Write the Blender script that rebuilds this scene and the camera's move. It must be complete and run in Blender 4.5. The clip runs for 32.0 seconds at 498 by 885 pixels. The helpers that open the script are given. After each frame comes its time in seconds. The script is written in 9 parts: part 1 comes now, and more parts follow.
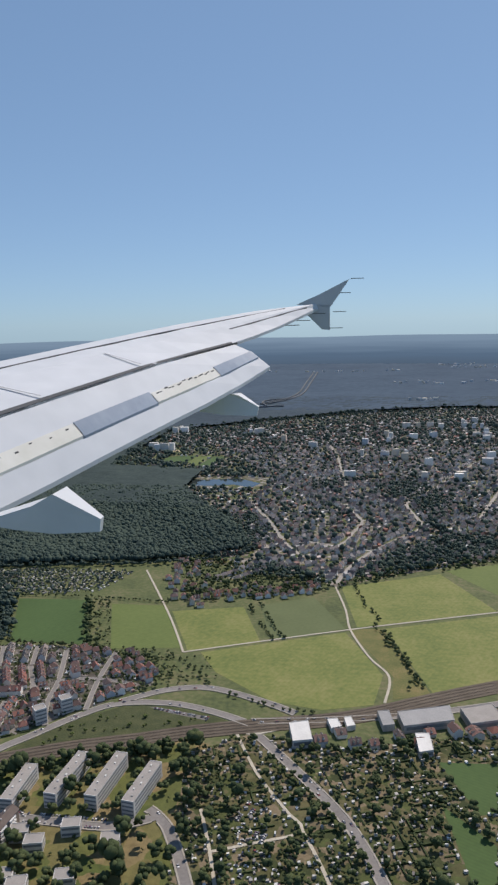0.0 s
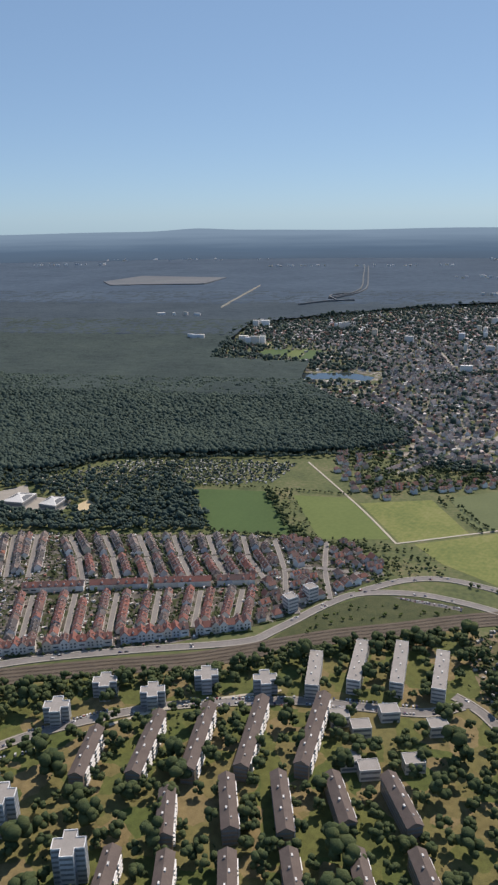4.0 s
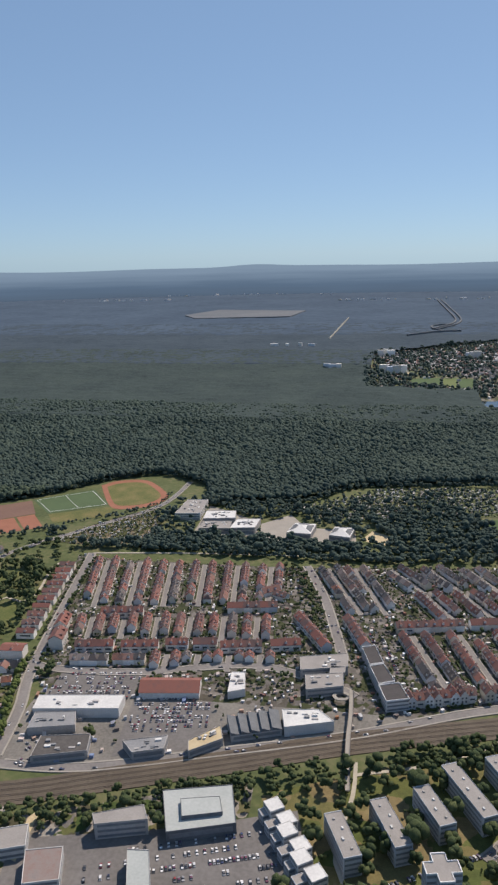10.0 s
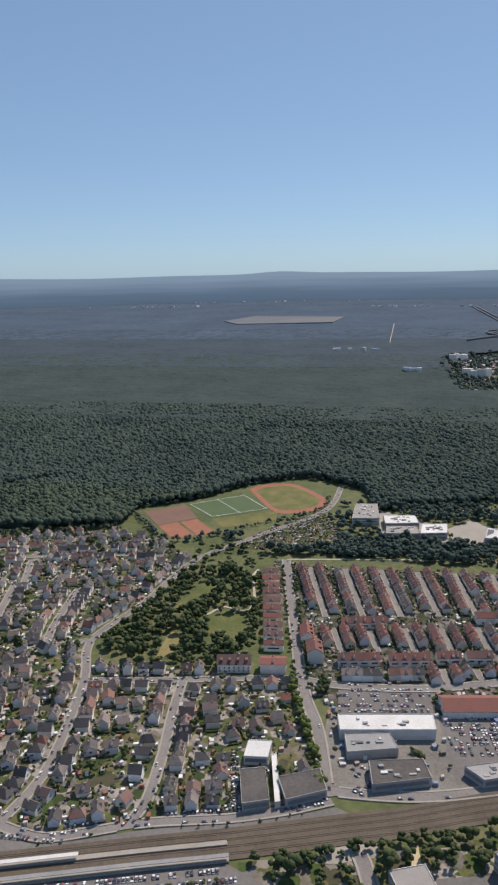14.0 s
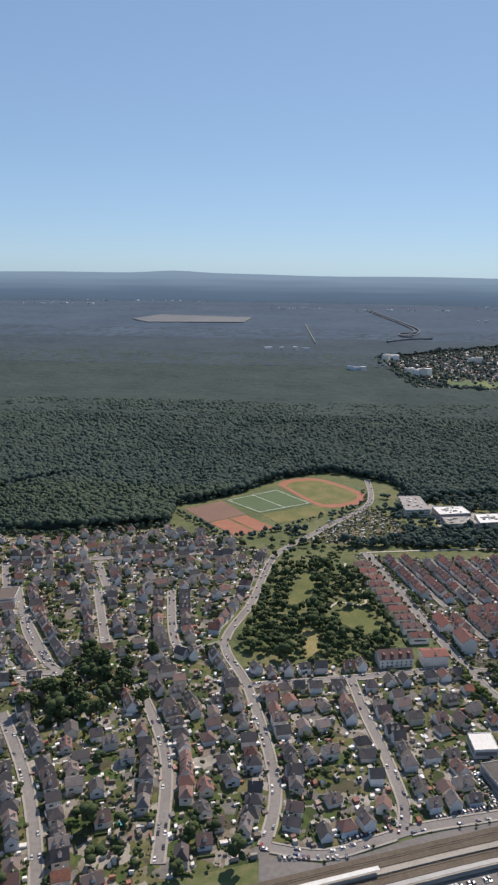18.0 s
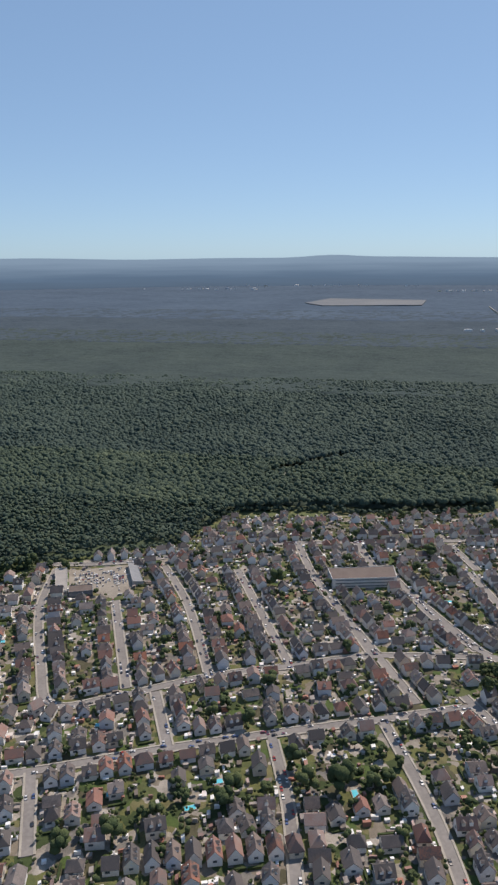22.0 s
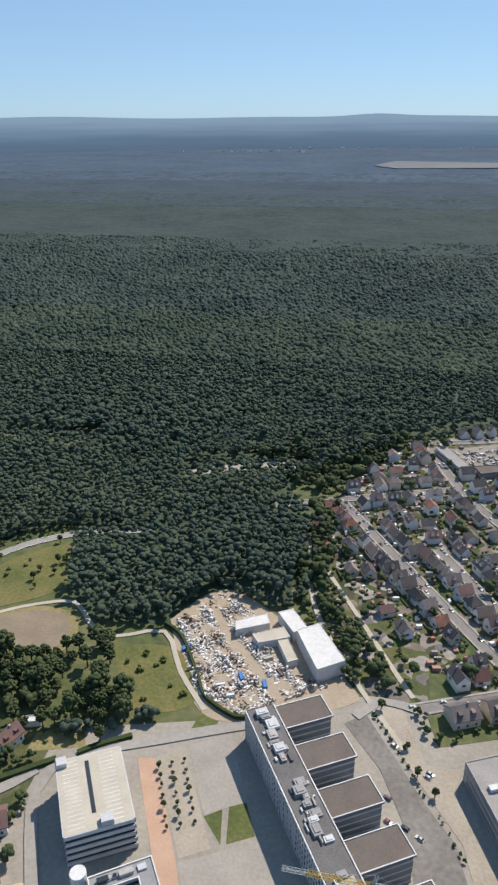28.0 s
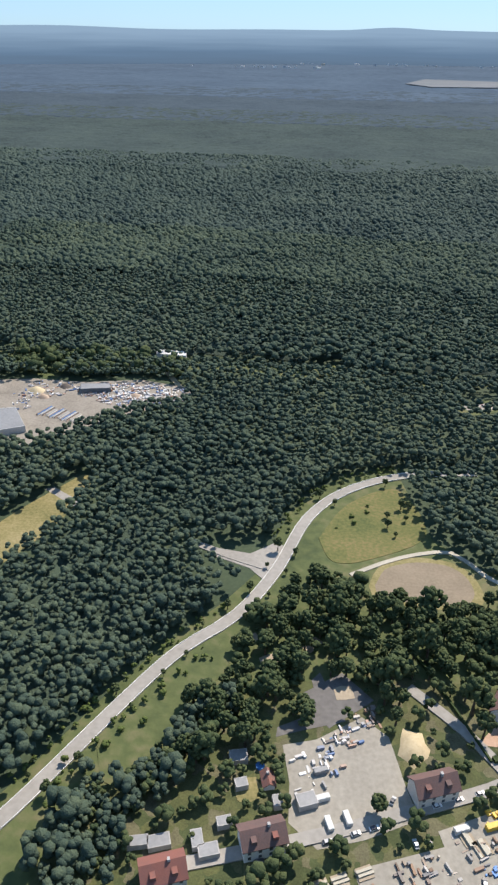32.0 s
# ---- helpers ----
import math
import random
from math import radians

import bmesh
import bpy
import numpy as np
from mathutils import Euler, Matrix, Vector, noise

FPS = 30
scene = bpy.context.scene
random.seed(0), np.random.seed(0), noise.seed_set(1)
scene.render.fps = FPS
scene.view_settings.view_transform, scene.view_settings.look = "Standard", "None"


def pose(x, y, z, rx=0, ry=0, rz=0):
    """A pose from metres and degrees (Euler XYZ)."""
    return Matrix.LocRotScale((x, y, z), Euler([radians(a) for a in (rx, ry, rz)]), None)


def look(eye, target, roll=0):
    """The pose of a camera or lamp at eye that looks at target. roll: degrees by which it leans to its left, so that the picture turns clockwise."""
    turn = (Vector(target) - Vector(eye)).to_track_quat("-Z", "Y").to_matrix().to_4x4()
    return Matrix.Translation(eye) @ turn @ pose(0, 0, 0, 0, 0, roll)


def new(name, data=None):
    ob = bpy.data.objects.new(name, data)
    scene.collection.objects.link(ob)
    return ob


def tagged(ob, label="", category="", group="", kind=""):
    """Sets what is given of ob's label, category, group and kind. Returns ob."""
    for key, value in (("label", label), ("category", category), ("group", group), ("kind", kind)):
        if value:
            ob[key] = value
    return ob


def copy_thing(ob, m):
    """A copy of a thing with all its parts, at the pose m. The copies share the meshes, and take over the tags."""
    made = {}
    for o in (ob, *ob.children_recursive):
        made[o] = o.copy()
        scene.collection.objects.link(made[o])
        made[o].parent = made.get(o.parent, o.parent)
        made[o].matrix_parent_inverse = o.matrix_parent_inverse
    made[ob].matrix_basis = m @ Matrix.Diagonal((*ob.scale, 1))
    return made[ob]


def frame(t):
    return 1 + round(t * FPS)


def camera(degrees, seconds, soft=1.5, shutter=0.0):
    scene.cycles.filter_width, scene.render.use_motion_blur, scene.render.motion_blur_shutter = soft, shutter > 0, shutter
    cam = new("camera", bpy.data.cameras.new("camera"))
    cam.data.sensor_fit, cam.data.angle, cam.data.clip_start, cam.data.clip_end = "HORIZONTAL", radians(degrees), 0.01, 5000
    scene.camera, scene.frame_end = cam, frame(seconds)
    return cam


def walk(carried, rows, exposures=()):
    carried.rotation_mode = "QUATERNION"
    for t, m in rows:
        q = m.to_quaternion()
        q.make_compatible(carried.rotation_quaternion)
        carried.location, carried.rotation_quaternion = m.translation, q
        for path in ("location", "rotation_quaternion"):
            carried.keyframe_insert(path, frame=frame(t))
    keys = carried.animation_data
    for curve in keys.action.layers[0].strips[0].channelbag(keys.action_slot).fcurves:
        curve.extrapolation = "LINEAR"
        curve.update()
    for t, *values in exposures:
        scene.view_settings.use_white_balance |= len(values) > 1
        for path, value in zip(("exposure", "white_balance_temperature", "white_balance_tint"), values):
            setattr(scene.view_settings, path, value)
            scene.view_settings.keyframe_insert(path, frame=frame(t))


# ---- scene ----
# ---------- camera and its way
cam = camera(37.78, 32.0, soft=2.4)
EXPOSURES = [(0, 0.1, 7000, 15), (5, 0.18, 7200, 16), (15.5, 0.18, 7200, 16), (19, 0.3, 7200, 16), (25.5, 0.26, 7150, 15), (28, 0.4, 6900, 13), (32, 0.68, 6850, 12)]
PATH = [
    (0, (0.00, 0.00, 240.00), (-15.31, 97.46, 223.67), -1.26),
    (0.5, (-18.66, -0.10, 238.63), (-35.58, 96.61, 219.65), -1.71),
    (1, (-37.31, -0.20, 237.26), (-55.03, 95.70, 215.13), -1.95),
    (1.5, (-55.94, -0.30, 235.89), (-73.93, 94.71, 210.42), -2.14),
    (2, (-74.56, -0.40, 234.52), (-92.43, 93.77, 206.01), -2.27),
    (2.5, (-93.17, -0.51, 233.16), (-110.59, 93.08, 202.52), -2.24),
    (4.5, (-167.47, -0.92, 227.69), (-184.71, 93.23, 198.71), -0.49),
    (5, (-186.01, -1.02, 226.32), (-204.12, 93.25, 198.29), -0.23),
    (5.5, (-204.54, -1.12, 224.96), (-223.46, 93.21, 197.69), -0.07),
    (6, (-223.05, -1.23, 223.59), (-242.60, 93.12, 196.84), -0.14),
    (6.5, (-241.55, -1.33, 222.23), (-261.27, 93.07, 195.81), -0.36),
    (7, (-260.04, -1.44, 220.87), (-279.61, 93.04, 194.57), -0.69),
    (7.5, (-278.51, -1.55, 219.50), (-297.83, 93.02, 193.33), -0.77),
    (8, (-296.97, -1.65, 218.14), (-316.14, 92.97, 192.07), -1.06),
    (8.5, (-315.42, -1.76, 216.78), (-334.74, 92.88, 190.88), -1.22),
    (9, (-333.85, -1.87, 215.42), (-353.40, 92.79, 189.76), -1.23),
    (9.5, (-352.28, -1.97, 214.06), (-372.08, 92.72, 188.74), -1.28),
    (10, (-370.68, -2.08, 212.70), (-390.51, 92.72, 187.84), -1.38),
    (10.5, (-389.08, -2.19, 211.35), (-408.89, 92.69, 186.76), -1.41),
    (11, (-407.46, -2.30, 209.99), (-427.32, 92.59, 185.49), -1.32),
    (11.5, (-425.83, -2.41, 208.64), (-445.71, 92.45, 184.03), -1.24),
    (12, (-444.18, -2.52, 207.28), (-464.12, 92.30, 182.55), -1.25),
    (12.5, (-462.53, -2.64, 205.93), (-482.48, 92.19, 181.24), -1.33),
    (13, (-480.86, -2.75, 204.58), (-500.80, 92.16, 180.19), -1.38),
    (13.5, (-499.17, -2.86, 203.23), (-519.04, 92.18, 179.30), -1.35),
    (14, (-517.47, -2.97, 201.88), (-537.26, 92.15, 178.22), -1.27),
    (14.5, (-535.76, -3.09, 200.53), (-555.45, 92.05, 176.86), -1.20),
    (15, (-554.04, -3.20, 199.18), (-573.15, 92.01, 175.33), -0.97),
    (15.5, (-572.30, -3.32, 197.84), (-589.33, 92.26, 173.88), -0.90),
    (17.5, (-645.23, -3.79, 192.47), (-647.39, 93.42, 169.11), 0.57),
    (18, (-663.43, -3.91, 191.14), (-665.36, 93.28, 167.69), 0.93),
    (18.5, (-681.61, -4.03, 189.80), (-684.80, 93.16, 166.49), 1.02),
    (19, (-699.78, -4.15, 188.47), (-704.91, 93.02, 165.43), 0.63),
    (19.5, (-717.94, -4.27, 187.13), (-725.39, 92.72, 163.99), 0.48),
    (20, (-736.09, -4.40, 185.80), (-745.90, 92.26, 162.12), 0.29),
    (20.5, (-754.22, -4.52, 184.47), (-766.63, 91.66, 160.06), 0.16),
    (21, (-772.35, -4.65, 183.15), (-787.36, 91.02, 158.20), -0.10),
    (21.5, (-790.45, -4.77, 181.82), (-807.74, 90.44, 156.60), -0.14),
    (22, (-808.55, -4.90, 180.50), (-827.93, 89.89, 155.23), -0.44),
    (22.5, (-826.63, -5.03, 179.18), (-847.47, 89.43, 153.82), -0.81),
    (23, (-844.70, -5.16, 177.86), (-866.24, 89.13, 152.45), -1.12),
    (23.5, (-862.76, -5.29, 176.54), (-884.46, 89.00, 151.23), -1.13),
    (24, (-880.80, -5.42, 175.22), (-902.48, 88.94, 150.20), -1.11),
    (24.5, (-898.83, -5.55, 173.91), (-920.43, 88.92, 149.22), -1.02),
    (25, (-916.85, -5.68, 172.60), (-938.36, 88.81, 147.93), -0.83),
    (25.5, (-934.86, -5.81, 171.29), (-956.13, 88.55, 145.94), -0.87),
    (27.5, (-1006.76, -6.36, 166.08), (-1025.65, 84.64, 129.18), -1.00),
    (28, (-1024.70, -6.50, 164.78), (-1042.95, 82.80, 123.65), -0.37),
    (28.5, (-1042.63, -6.64, 163.49), (-1060.30, 81.12, 118.93), 0.45),
    (29, (-1060.55, -6.78, 162.19), (-1077.67, 79.93, 115.41), 0.80),
    (29.5, (-1078.45, -6.92, 160.90), (-1095.36, 79.25, 113.07), 1.07),
    (30, (-1096.35, -7.07, 159.62), (-1112.98, 78.96, 111.43), 1.07),
    (30.5, (-1114.23, -7.21, 158.33), (-1130.54, 78.77, 109.95), 1.10),
    (31, (-1132.10, -7.36, 157.05), (-1147.93, 78.56, 108.39), 1.21),
    (31.5, (-1149.95, -7.51, 155.77), (-1165.15, 78.32, 106.75), 1.15),
    (32, (-1167.80, -7.66, 154.49), (-1182.51, 78.00, 105.02), 0.67),
]
walk(cam, [(t, look(eye, target, roll)) for t, eye, target, roll in PATH], EXPOSURES)

# ---------- sky, sun
world = bpy.data.worlds.new("sky")
scene.world = world
world.use_nodes = True
wn, wl = world.node_tree.nodes, world.node_tree.links
sky = wn.new("ShaderNodeTexSky")
sky.sky_type = "NISHITA"
sky.sun_disc = False
SUN_EL, SUN_AZ = radians(50), radians(27)
sky.sun_elevation, sky.sun_rotation = SUN_EL, SUN_AZ
sky.altitude, sky.air_density, sky.dust_density, sky.ozone_density = 2200, 0.9, 1.1, 1.0
tone = wn.new("ShaderNodeMix")
tone.data_type, tone.blend_type = "RGBA", "MULTIPLY"
tone.inputs[0].default_value = 1.0
tone.inputs[7].default_value = (0.93, 0.985, 1.07, 1)
wl.new(sky.outputs[0], tone.inputs[6])
soften = wn.new("ShaderNodeGamma")
soften.inputs[1].default_value = 0.46
haze = wn.new("ShaderNodeMix")
haze.data_type, haze.blend_type = "RGBA", "MULTIPLY"
haze.inputs[0].default_value = 1.0
haze.inputs[7].default_value = (1.36, 1.98, 2.6, 1)
wl.new(tone.outputs[2], soften.inputs[0])
wl.new(soften.outputs[0], haze.inputs[6])
wl.new(haze.outputs[2], wn["Background"].inputs[0])
wn["Background"].inputs[1].default_value = 0.1
sun_data = bpy.data.lights.new("sun", "SUN")
sun_data.energy, sun_data.angle, sun_data.color = 3.9, radians(0.53), (1.0, 0.94, 0.86)
sun = new("sun", sun_data)
sun.matrix_world = look((0, 0, 0), (-math.sin(SUN_AZ) * math.cos(SUN_EL), -math.cos(SUN_AZ) * math.cos(SUN_EL), -math.sin(SUN_EL)))
sun.location = (0, 0, 600)

# ---------- materials


def material(name, cols, scale=0.5, fine=6.0, rough=0.85, bump=0.0, metal=0.0, pick="", mix=0.5, spec=0.3):
    """cols: from dark to light; noise of two sizes and, by pick ("object", "island"), one random value a piece choose among them."""
    m = bpy.data.materials.new(name)
    m.use_nodes = True
    n, l = m.node_tree.nodes, m.node_tree.links
    b = n["Principled BSDF"]
    b.inputs["Roughness"].default_value, b.inputs["Metallic"].default_value = rough, metal
    b.inputs["Specular IOR Level"].default_value = spec
    geo = n.new("ShaderNodeNewGeometry")
    big, small = n.new("ShaderNodeTexNoise"), n.new("ShaderNodeTexNoise")
    big.inputs["Scale"].default_value, small.inputs["Scale"].default_value = scale, scale * fine
    big.inputs["Detail"].default_value, small.inputs["Detail"].default_value = 3, 3
    for t in (big, small):
        l.new(geo.outputs["Position"], t.inputs["Vector"])
    add = n.new("ShaderNodeMath")
    add.operation = "ADD"
    l.new(big.outputs[0], add.inputs[0])
    l.new(small.outputs[0], add.inputs[1])
    spread = n.new("ShaderNodeMapRange")
    spread.inputs[1].default_value, spread.inputs[2].default_value = 0.65, 1.35
    l.new(add.outputs[0], spread.inputs[0])
    fac = spread.outputs[0]
    if pick:
        one = n.new("ShaderNodeObjectInfo").outputs["Random"] if pick == "object" else geo.outputs["Random Per Island"]
        blend = n.new("ShaderNodeMix")
        blend.inputs[0].default_value = mix
        l.new(fac, blend.inputs[2])
        l.new(one, blend.inputs[3])
        fac = blend.outputs[0]
    ramp = n.new("ShaderNodeValToRGB")
    while len(ramp.color_ramp.elements) < len(cols):
        ramp.color_ramp.elements.new(0.5)
    for k, c in enumerate(cols):
        ramp.color_ramp.elements[k].position = k / max(1, len(cols) - 1)
        ramp.color_ramp.elements[k].color = (*c, 1)
    l.new(fac, ramp.inputs[0])
    l.new(ramp.outputs[0], b.inputs["Base Color"])
    if bump:
        bm = n.new("ShaderNodeBump")
        bm.inputs["Strength"].default_value, bm.inputs["Distance"].default_value = 0.8, bump
        l.new(small.outputs[0], bm.inputs["Height"])
        l.new(bm.outputs[0], b.inputs["Normal"])
    return m


M_LAND = material("land", [(0.05, 0.07, 0.026), (0.09, 0.11, 0.04), (0.16, 0.145, 0.075)], 0.03, 9, bump=0.3)
M_LAWN = material("lawn", [(0.055, 0.078, 0.022), (0.095, 0.115, 0.034), (0.17, 0.152, 0.062)], 0.06, 12, bump=0.1)
M_DRY = material("dry_grass", [(0.12, 0.12, 0.045), (0.22, 0.19, 0.08), (0.3, 0.25, 0.13)], 0.08, 12, bump=0.1)
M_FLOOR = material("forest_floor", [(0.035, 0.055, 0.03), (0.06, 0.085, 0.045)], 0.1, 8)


def rows_on(m, ang, size, depth):
    """Faint drill rows and tram lines over a crop's colour."""
    n, l = m.node_tree.nodes, m.node_tree.links
    b = n["Principled BSDF"]
    geo, turn, wave, mul, rng_ = n.new("ShaderNodeNewGeometry"), n.new("ShaderNodeMapping"), n.new("ShaderNodeTexWave"), n.new("ShaderNodeMix"), n.new("ShaderNodeMapRange")
    turn.inputs["Rotation"].default_value = (0, 0, ang)
    wave.inputs["Scale"].default_value, wave.inputs["Distortion"].default_value, wave.inputs["Detail"].default_value = 1 / size, 1.2, 3
    rng_.inputs[3].default_value, rng_.inputs[4].default_value = 1 - depth, 1
    l.new(geo.outputs["Position"], turn.inputs["Vector"])
    l.new(turn.outputs[0], wave.inputs["Vector"])
    l.new(wave.outputs["Fac"], rng_.inputs[0])
    mul.data_type, mul.blend_type = "RGBA", "MULTIPLY"
    mul.inputs[0].default_value = 1.0
    l.new(b.inputs["Base Color"].links[0].from_socket, mul.inputs[6])
    l.new(rng_.outputs[0], mul.inputs[7])
    l.new(mul.outputs[2], b.inputs["Base Color"])
    return m


M_FIELD_DARK = material("young_crop", [(0.046, 0.088, 0.024), (0.062, 0.112, 0.032)], 0.02, 14)
M_FIELD_MID = material("green_crop", [(0.092, 0.13, 0.034), (0.128, 0.165, 0.048)], 0.02, 14)
M_FIELD_LIGHT = material("ripening_crop", [(0.1, 0.135, 0.036), (0.155, 0.178, 0.05), (0.215, 0.212, 0.078)], 0.03, 9)
rows_on(M_FIELD_LIGHT, 0.42, 9, 0.05)
rows_on(M_FIELD_MID, -1.1, 8, 0.06)
rows_on(M_FIELD_DARK, -1.1, 7, 0.09)
M_FIELD_DULL = material("stubble_crop", [(0.085, 0.11, 0.045), (0.115, 0.14, 0.06)], 0.03, 14)
M_YARD_SAND = material("trodden_sand", [(0.17, 0.148, 0.12), (0.25, 0.222, 0.185), (0.31, 0.28, 0.235)], 0.1, 10, bump=0.1)
M_BEIGE = material("beige_gravel", [(0.27, 0.235, 0.185), (0.34, 0.3, 0.24), (0.39, 0.35, 0.285)], 0.1, 12, bump=0.05)
M_EARTH = material("bare_earth", [(0.29, 0.235, 0.17), (0.4, 0.335, 0.25)], 0.1, 10, bump=0.1)
M_SAND = material("sand", [(0.42, 0.33, 0.2), (0.55, 0.46, 0.3)], 0.15, 10)
M_CLAY = material("clay_court", [(0.25, 0.1, 0.062), (0.33, 0.145, 0.092)], 0.1, 10)
M_CLAY_DULL = material("cinder_court", [(0.15, 0.09, 0.07), (0.2, 0.12, 0.09)], 0.05, 10)
M_TURF = material("sports_turf", [(0.062, 0.1, 0.046), (0.085, 0.128, 0.058)], 0.05, 14)
M_ROAD = material("asphalt", [(0.16, 0.15, 0.143), (0.245, 0.23, 0.22)], 0.06, 12, rough=0.9)
M_LOT = material("parking_asphalt", [(0.12, 0.113, 0.108), (0.19, 0.18, 0.172)], 0.05, 12, rough=0.9)
M_PAVE = material("paving", [(0.26, 0.242, 0.212), (0.36, 0.335, 0.295)], 0.1, 12)
M_GRAVEL = material("gravel_path", [(0.36, 0.33, 0.27), (0.48, 0.44, 0.36)], 0.1, 12)
M_BALLAST = material("track_ballast", [(0.075, 0.06, 0.045), (0.135, 0.11, 0.083)], 0.08, 14)
M_ROOF_FELT = material("bitumen_roof", [(0.07, 0.065, 0.062), (0.12, 0.112, 0.105)], 0.1, 8, rough=0.9)
M_STEEL = material("rail_steel", [(0.1, 0.08, 0.068), (0.17, 0.14, 0.12)], 0.5, 6, rough=0.7, metal=0.1)
M_LEAF = material("foliage", [(0.03, 0.048, 0.042), (0.051, 0.077, 0.058), (0.072, 0.098, 0.066), (0.104, 0.13, 0.077)], 0.02, 110, rough=0.85, bump=0.5, pick="island", mix=0.5, spec=0.1)
# Foliage further off, blued towards the painted haze of the far woods.
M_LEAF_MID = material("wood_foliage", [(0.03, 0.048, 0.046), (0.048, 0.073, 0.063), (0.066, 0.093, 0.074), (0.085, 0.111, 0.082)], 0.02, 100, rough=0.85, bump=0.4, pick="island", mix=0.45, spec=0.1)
M_LEAF_TOWN = material("garden_foliage", [(0.026, 0.042, 0.022), (0.05, 0.072, 0.034), (0.07, 0.09, 0.04), (0.115, 0.13, 0.055)], 0.15, 16, rough=0.85, bump=0.45, pick="island", mix=0.5, spec=0.1)
# Haze is painted into these tones: bluer and paler tier by tier.
M_LEAF_HAZED = material("distant_woods", [(0.06, 0.085, 0.118), (0.072, 0.103, 0.14), (0.086, 0.12, 0.16)], 0.004, 12, rough=0.95, bump=0.2, spec=0.02)
WOOD_HAZE_TONES = [material("wide_woods", [(0.04, 0.056, 0.057), (0.055, 0.075, 0.073), (0.07, 0.094, 0.086)], 0.01, 30, rough=0.95, bump=0.5, spec=0.02), material("mid_woods", [(0.047, 0.066, 0.083), (0.061, 0.083, 0.102), (0.073, 0.098, 0.117)], 0.007, 30, rough=0.95, bump=0.4, spec=0.02), M_LEAF_HAZED]
M_SHRUB = material("bright_shrub", [(0.05, 0.075, 0.025), (0.085, 0.115, 0.036), (0.13, 0.15, 0.05)], 0.2, 14, rough=0.85, bump=0.35, pick="island", mix=0.5, spec=0.1)
M_BAND_GLASS = material("window_rows", [(0.13, 0.145, 0.165), (0.2, 0.22, 0.24)], 0.5, 5, rough=0.3, spec=0.5)
M_BARK = material("bark", [(0.06, 0.045, 0.03), (0.12, 0.09, 0.065)], 1, 8)
M_RENDER = material("wall_render", [(0.42, 0.38, 0.34), (0.66, 0.58, 0.46), (0.5, 0.54, 0.6), (0.74, 0.71, 0.67), (0.62, 0.57, 0.51), (0.8, 0.79, 0.77), (0.78, 0.76, 0.72)], 0.2, 9, pick="island", mix=0.8)
M_RENDER_OB = material("house_render", [(0.42, 0.38, 0.34), (0.66, 0.58, 0.46), (0.5, 0.54, 0.6), (0.74, 0.71, 0.67), (0.62, 0.57, 0.51), (0.8, 0.79, 0.77), (0.78, 0.76, 0.72)], 0.2, 9, pick="object", mix=0.8)
M_ROOF_RED = material("red_tile_roof", [(0.12, 0.068, 0.06), (0.2, 0.093, 0.078), (0.245, 0.1, 0.078), (0.125, 0.088, 0.083), (0.17, 0.1, 0.088), (0.32, 0.118, 0.08)], 0.3, 9, pick="island", mix=0.75, bump=0.06)
M_ROOF_DARK = material("dark_tile_roof", [(0.05, 0.048, 0.05), (0.11, 0.098, 0.094), (0.075, 0.07, 0.071), (0.19, 0.15, 0.132), (0.085, 0.08, 0.082), (0.24, 0.205, 0.19), (0.23, 0.115, 0.09), (0.12, 0.104, 0.1), (0.07, 0.066, 0.068), (0.4, 0.15, 0.085)], 0.3, 9, pick="island", mix=0.9, bump=0.06)
M_ROOF_DARK_OB = material("house_tile_roof", [(0.05, 0.048, 0.05), (0.11, 0.098, 0.094), (0.075, 0.07, 0.071), (0.19, 0.15, 0.132), (0.085, 0.08, 0.082), (0.24, 0.205, 0.19), (0.23, 0.115, 0.09), (0.12, 0.104, 0.1), (0.07, 0.066, 0.068), (0.4, 0.15, 0.085)], 0.3, 9, pick="object", mix=0.9, bump=0.06)
M_ROOF_RED_OB = material("terrace_tile_roof", [(0.12, 0.068, 0.06), (0.2, 0.093, 0.078), (0.245, 0.1, 0.078), (0.125, 0.088, 0.083), (0.17, 0.1, 0.088), (0.32, 0.118, 0.08)], 0.3, 9, pick="object", mix=0.75, bump=0.06)
M_ROOF_FLAT = material("flat_roof_gravel", [(0.24, 0.225, 0.21), (0.34, 0.32, 0.3)], 0.15, 12)
M_ROOF_WHITE = material("white_membrane_roof", [(0.5, 0.5, 0.485), (0.68, 0.68, 0.66)], 0.1, 10, rough=0.6)
M_ROOF_GREY = material("grey_sheet_roof", [(0.2, 0.205, 0.21), (0.3, 0.3, 0.3)], 0.1, 10, rough=0.5)
M_CONCRETE = material("concrete", [(0.3, 0.29, 0.28), (0.45, 0.43, 0.41)], 0.1, 10)
M_WHITE = material("white_paint", [(0.7, 0.7, 0.69), (0.82, 0.82, 0.81)], 0.2, 8, rough=0.5)
M_GLASS = material("window_glass", [(0.03, 0.04, 0.05), (0.07, 0.085, 0.1)], 0.3, 4, rough=0.3, spec=0.5)
M_WATER = material("water", [(0.03, 0.045, 0.05), (0.05, 0.065, 0.07)], 0.02, 4, rough=0.08, spec=0.6)
M_CAR = material("car_paint", [(0.02, 0.02, 0.025), (0.2, 0.2, 0.21), (0.7, 0.7, 0.7), (0.78, 0.78, 0.78), (0.4, 0.4, 0.41), (0.05, 0.05, 0.06), (0.06, 0.08, 0.16), (0.3, 0.05, 0.04)], 0.2, 4, rough=0.25, pick="island", mix=1.0, spec=0.5)



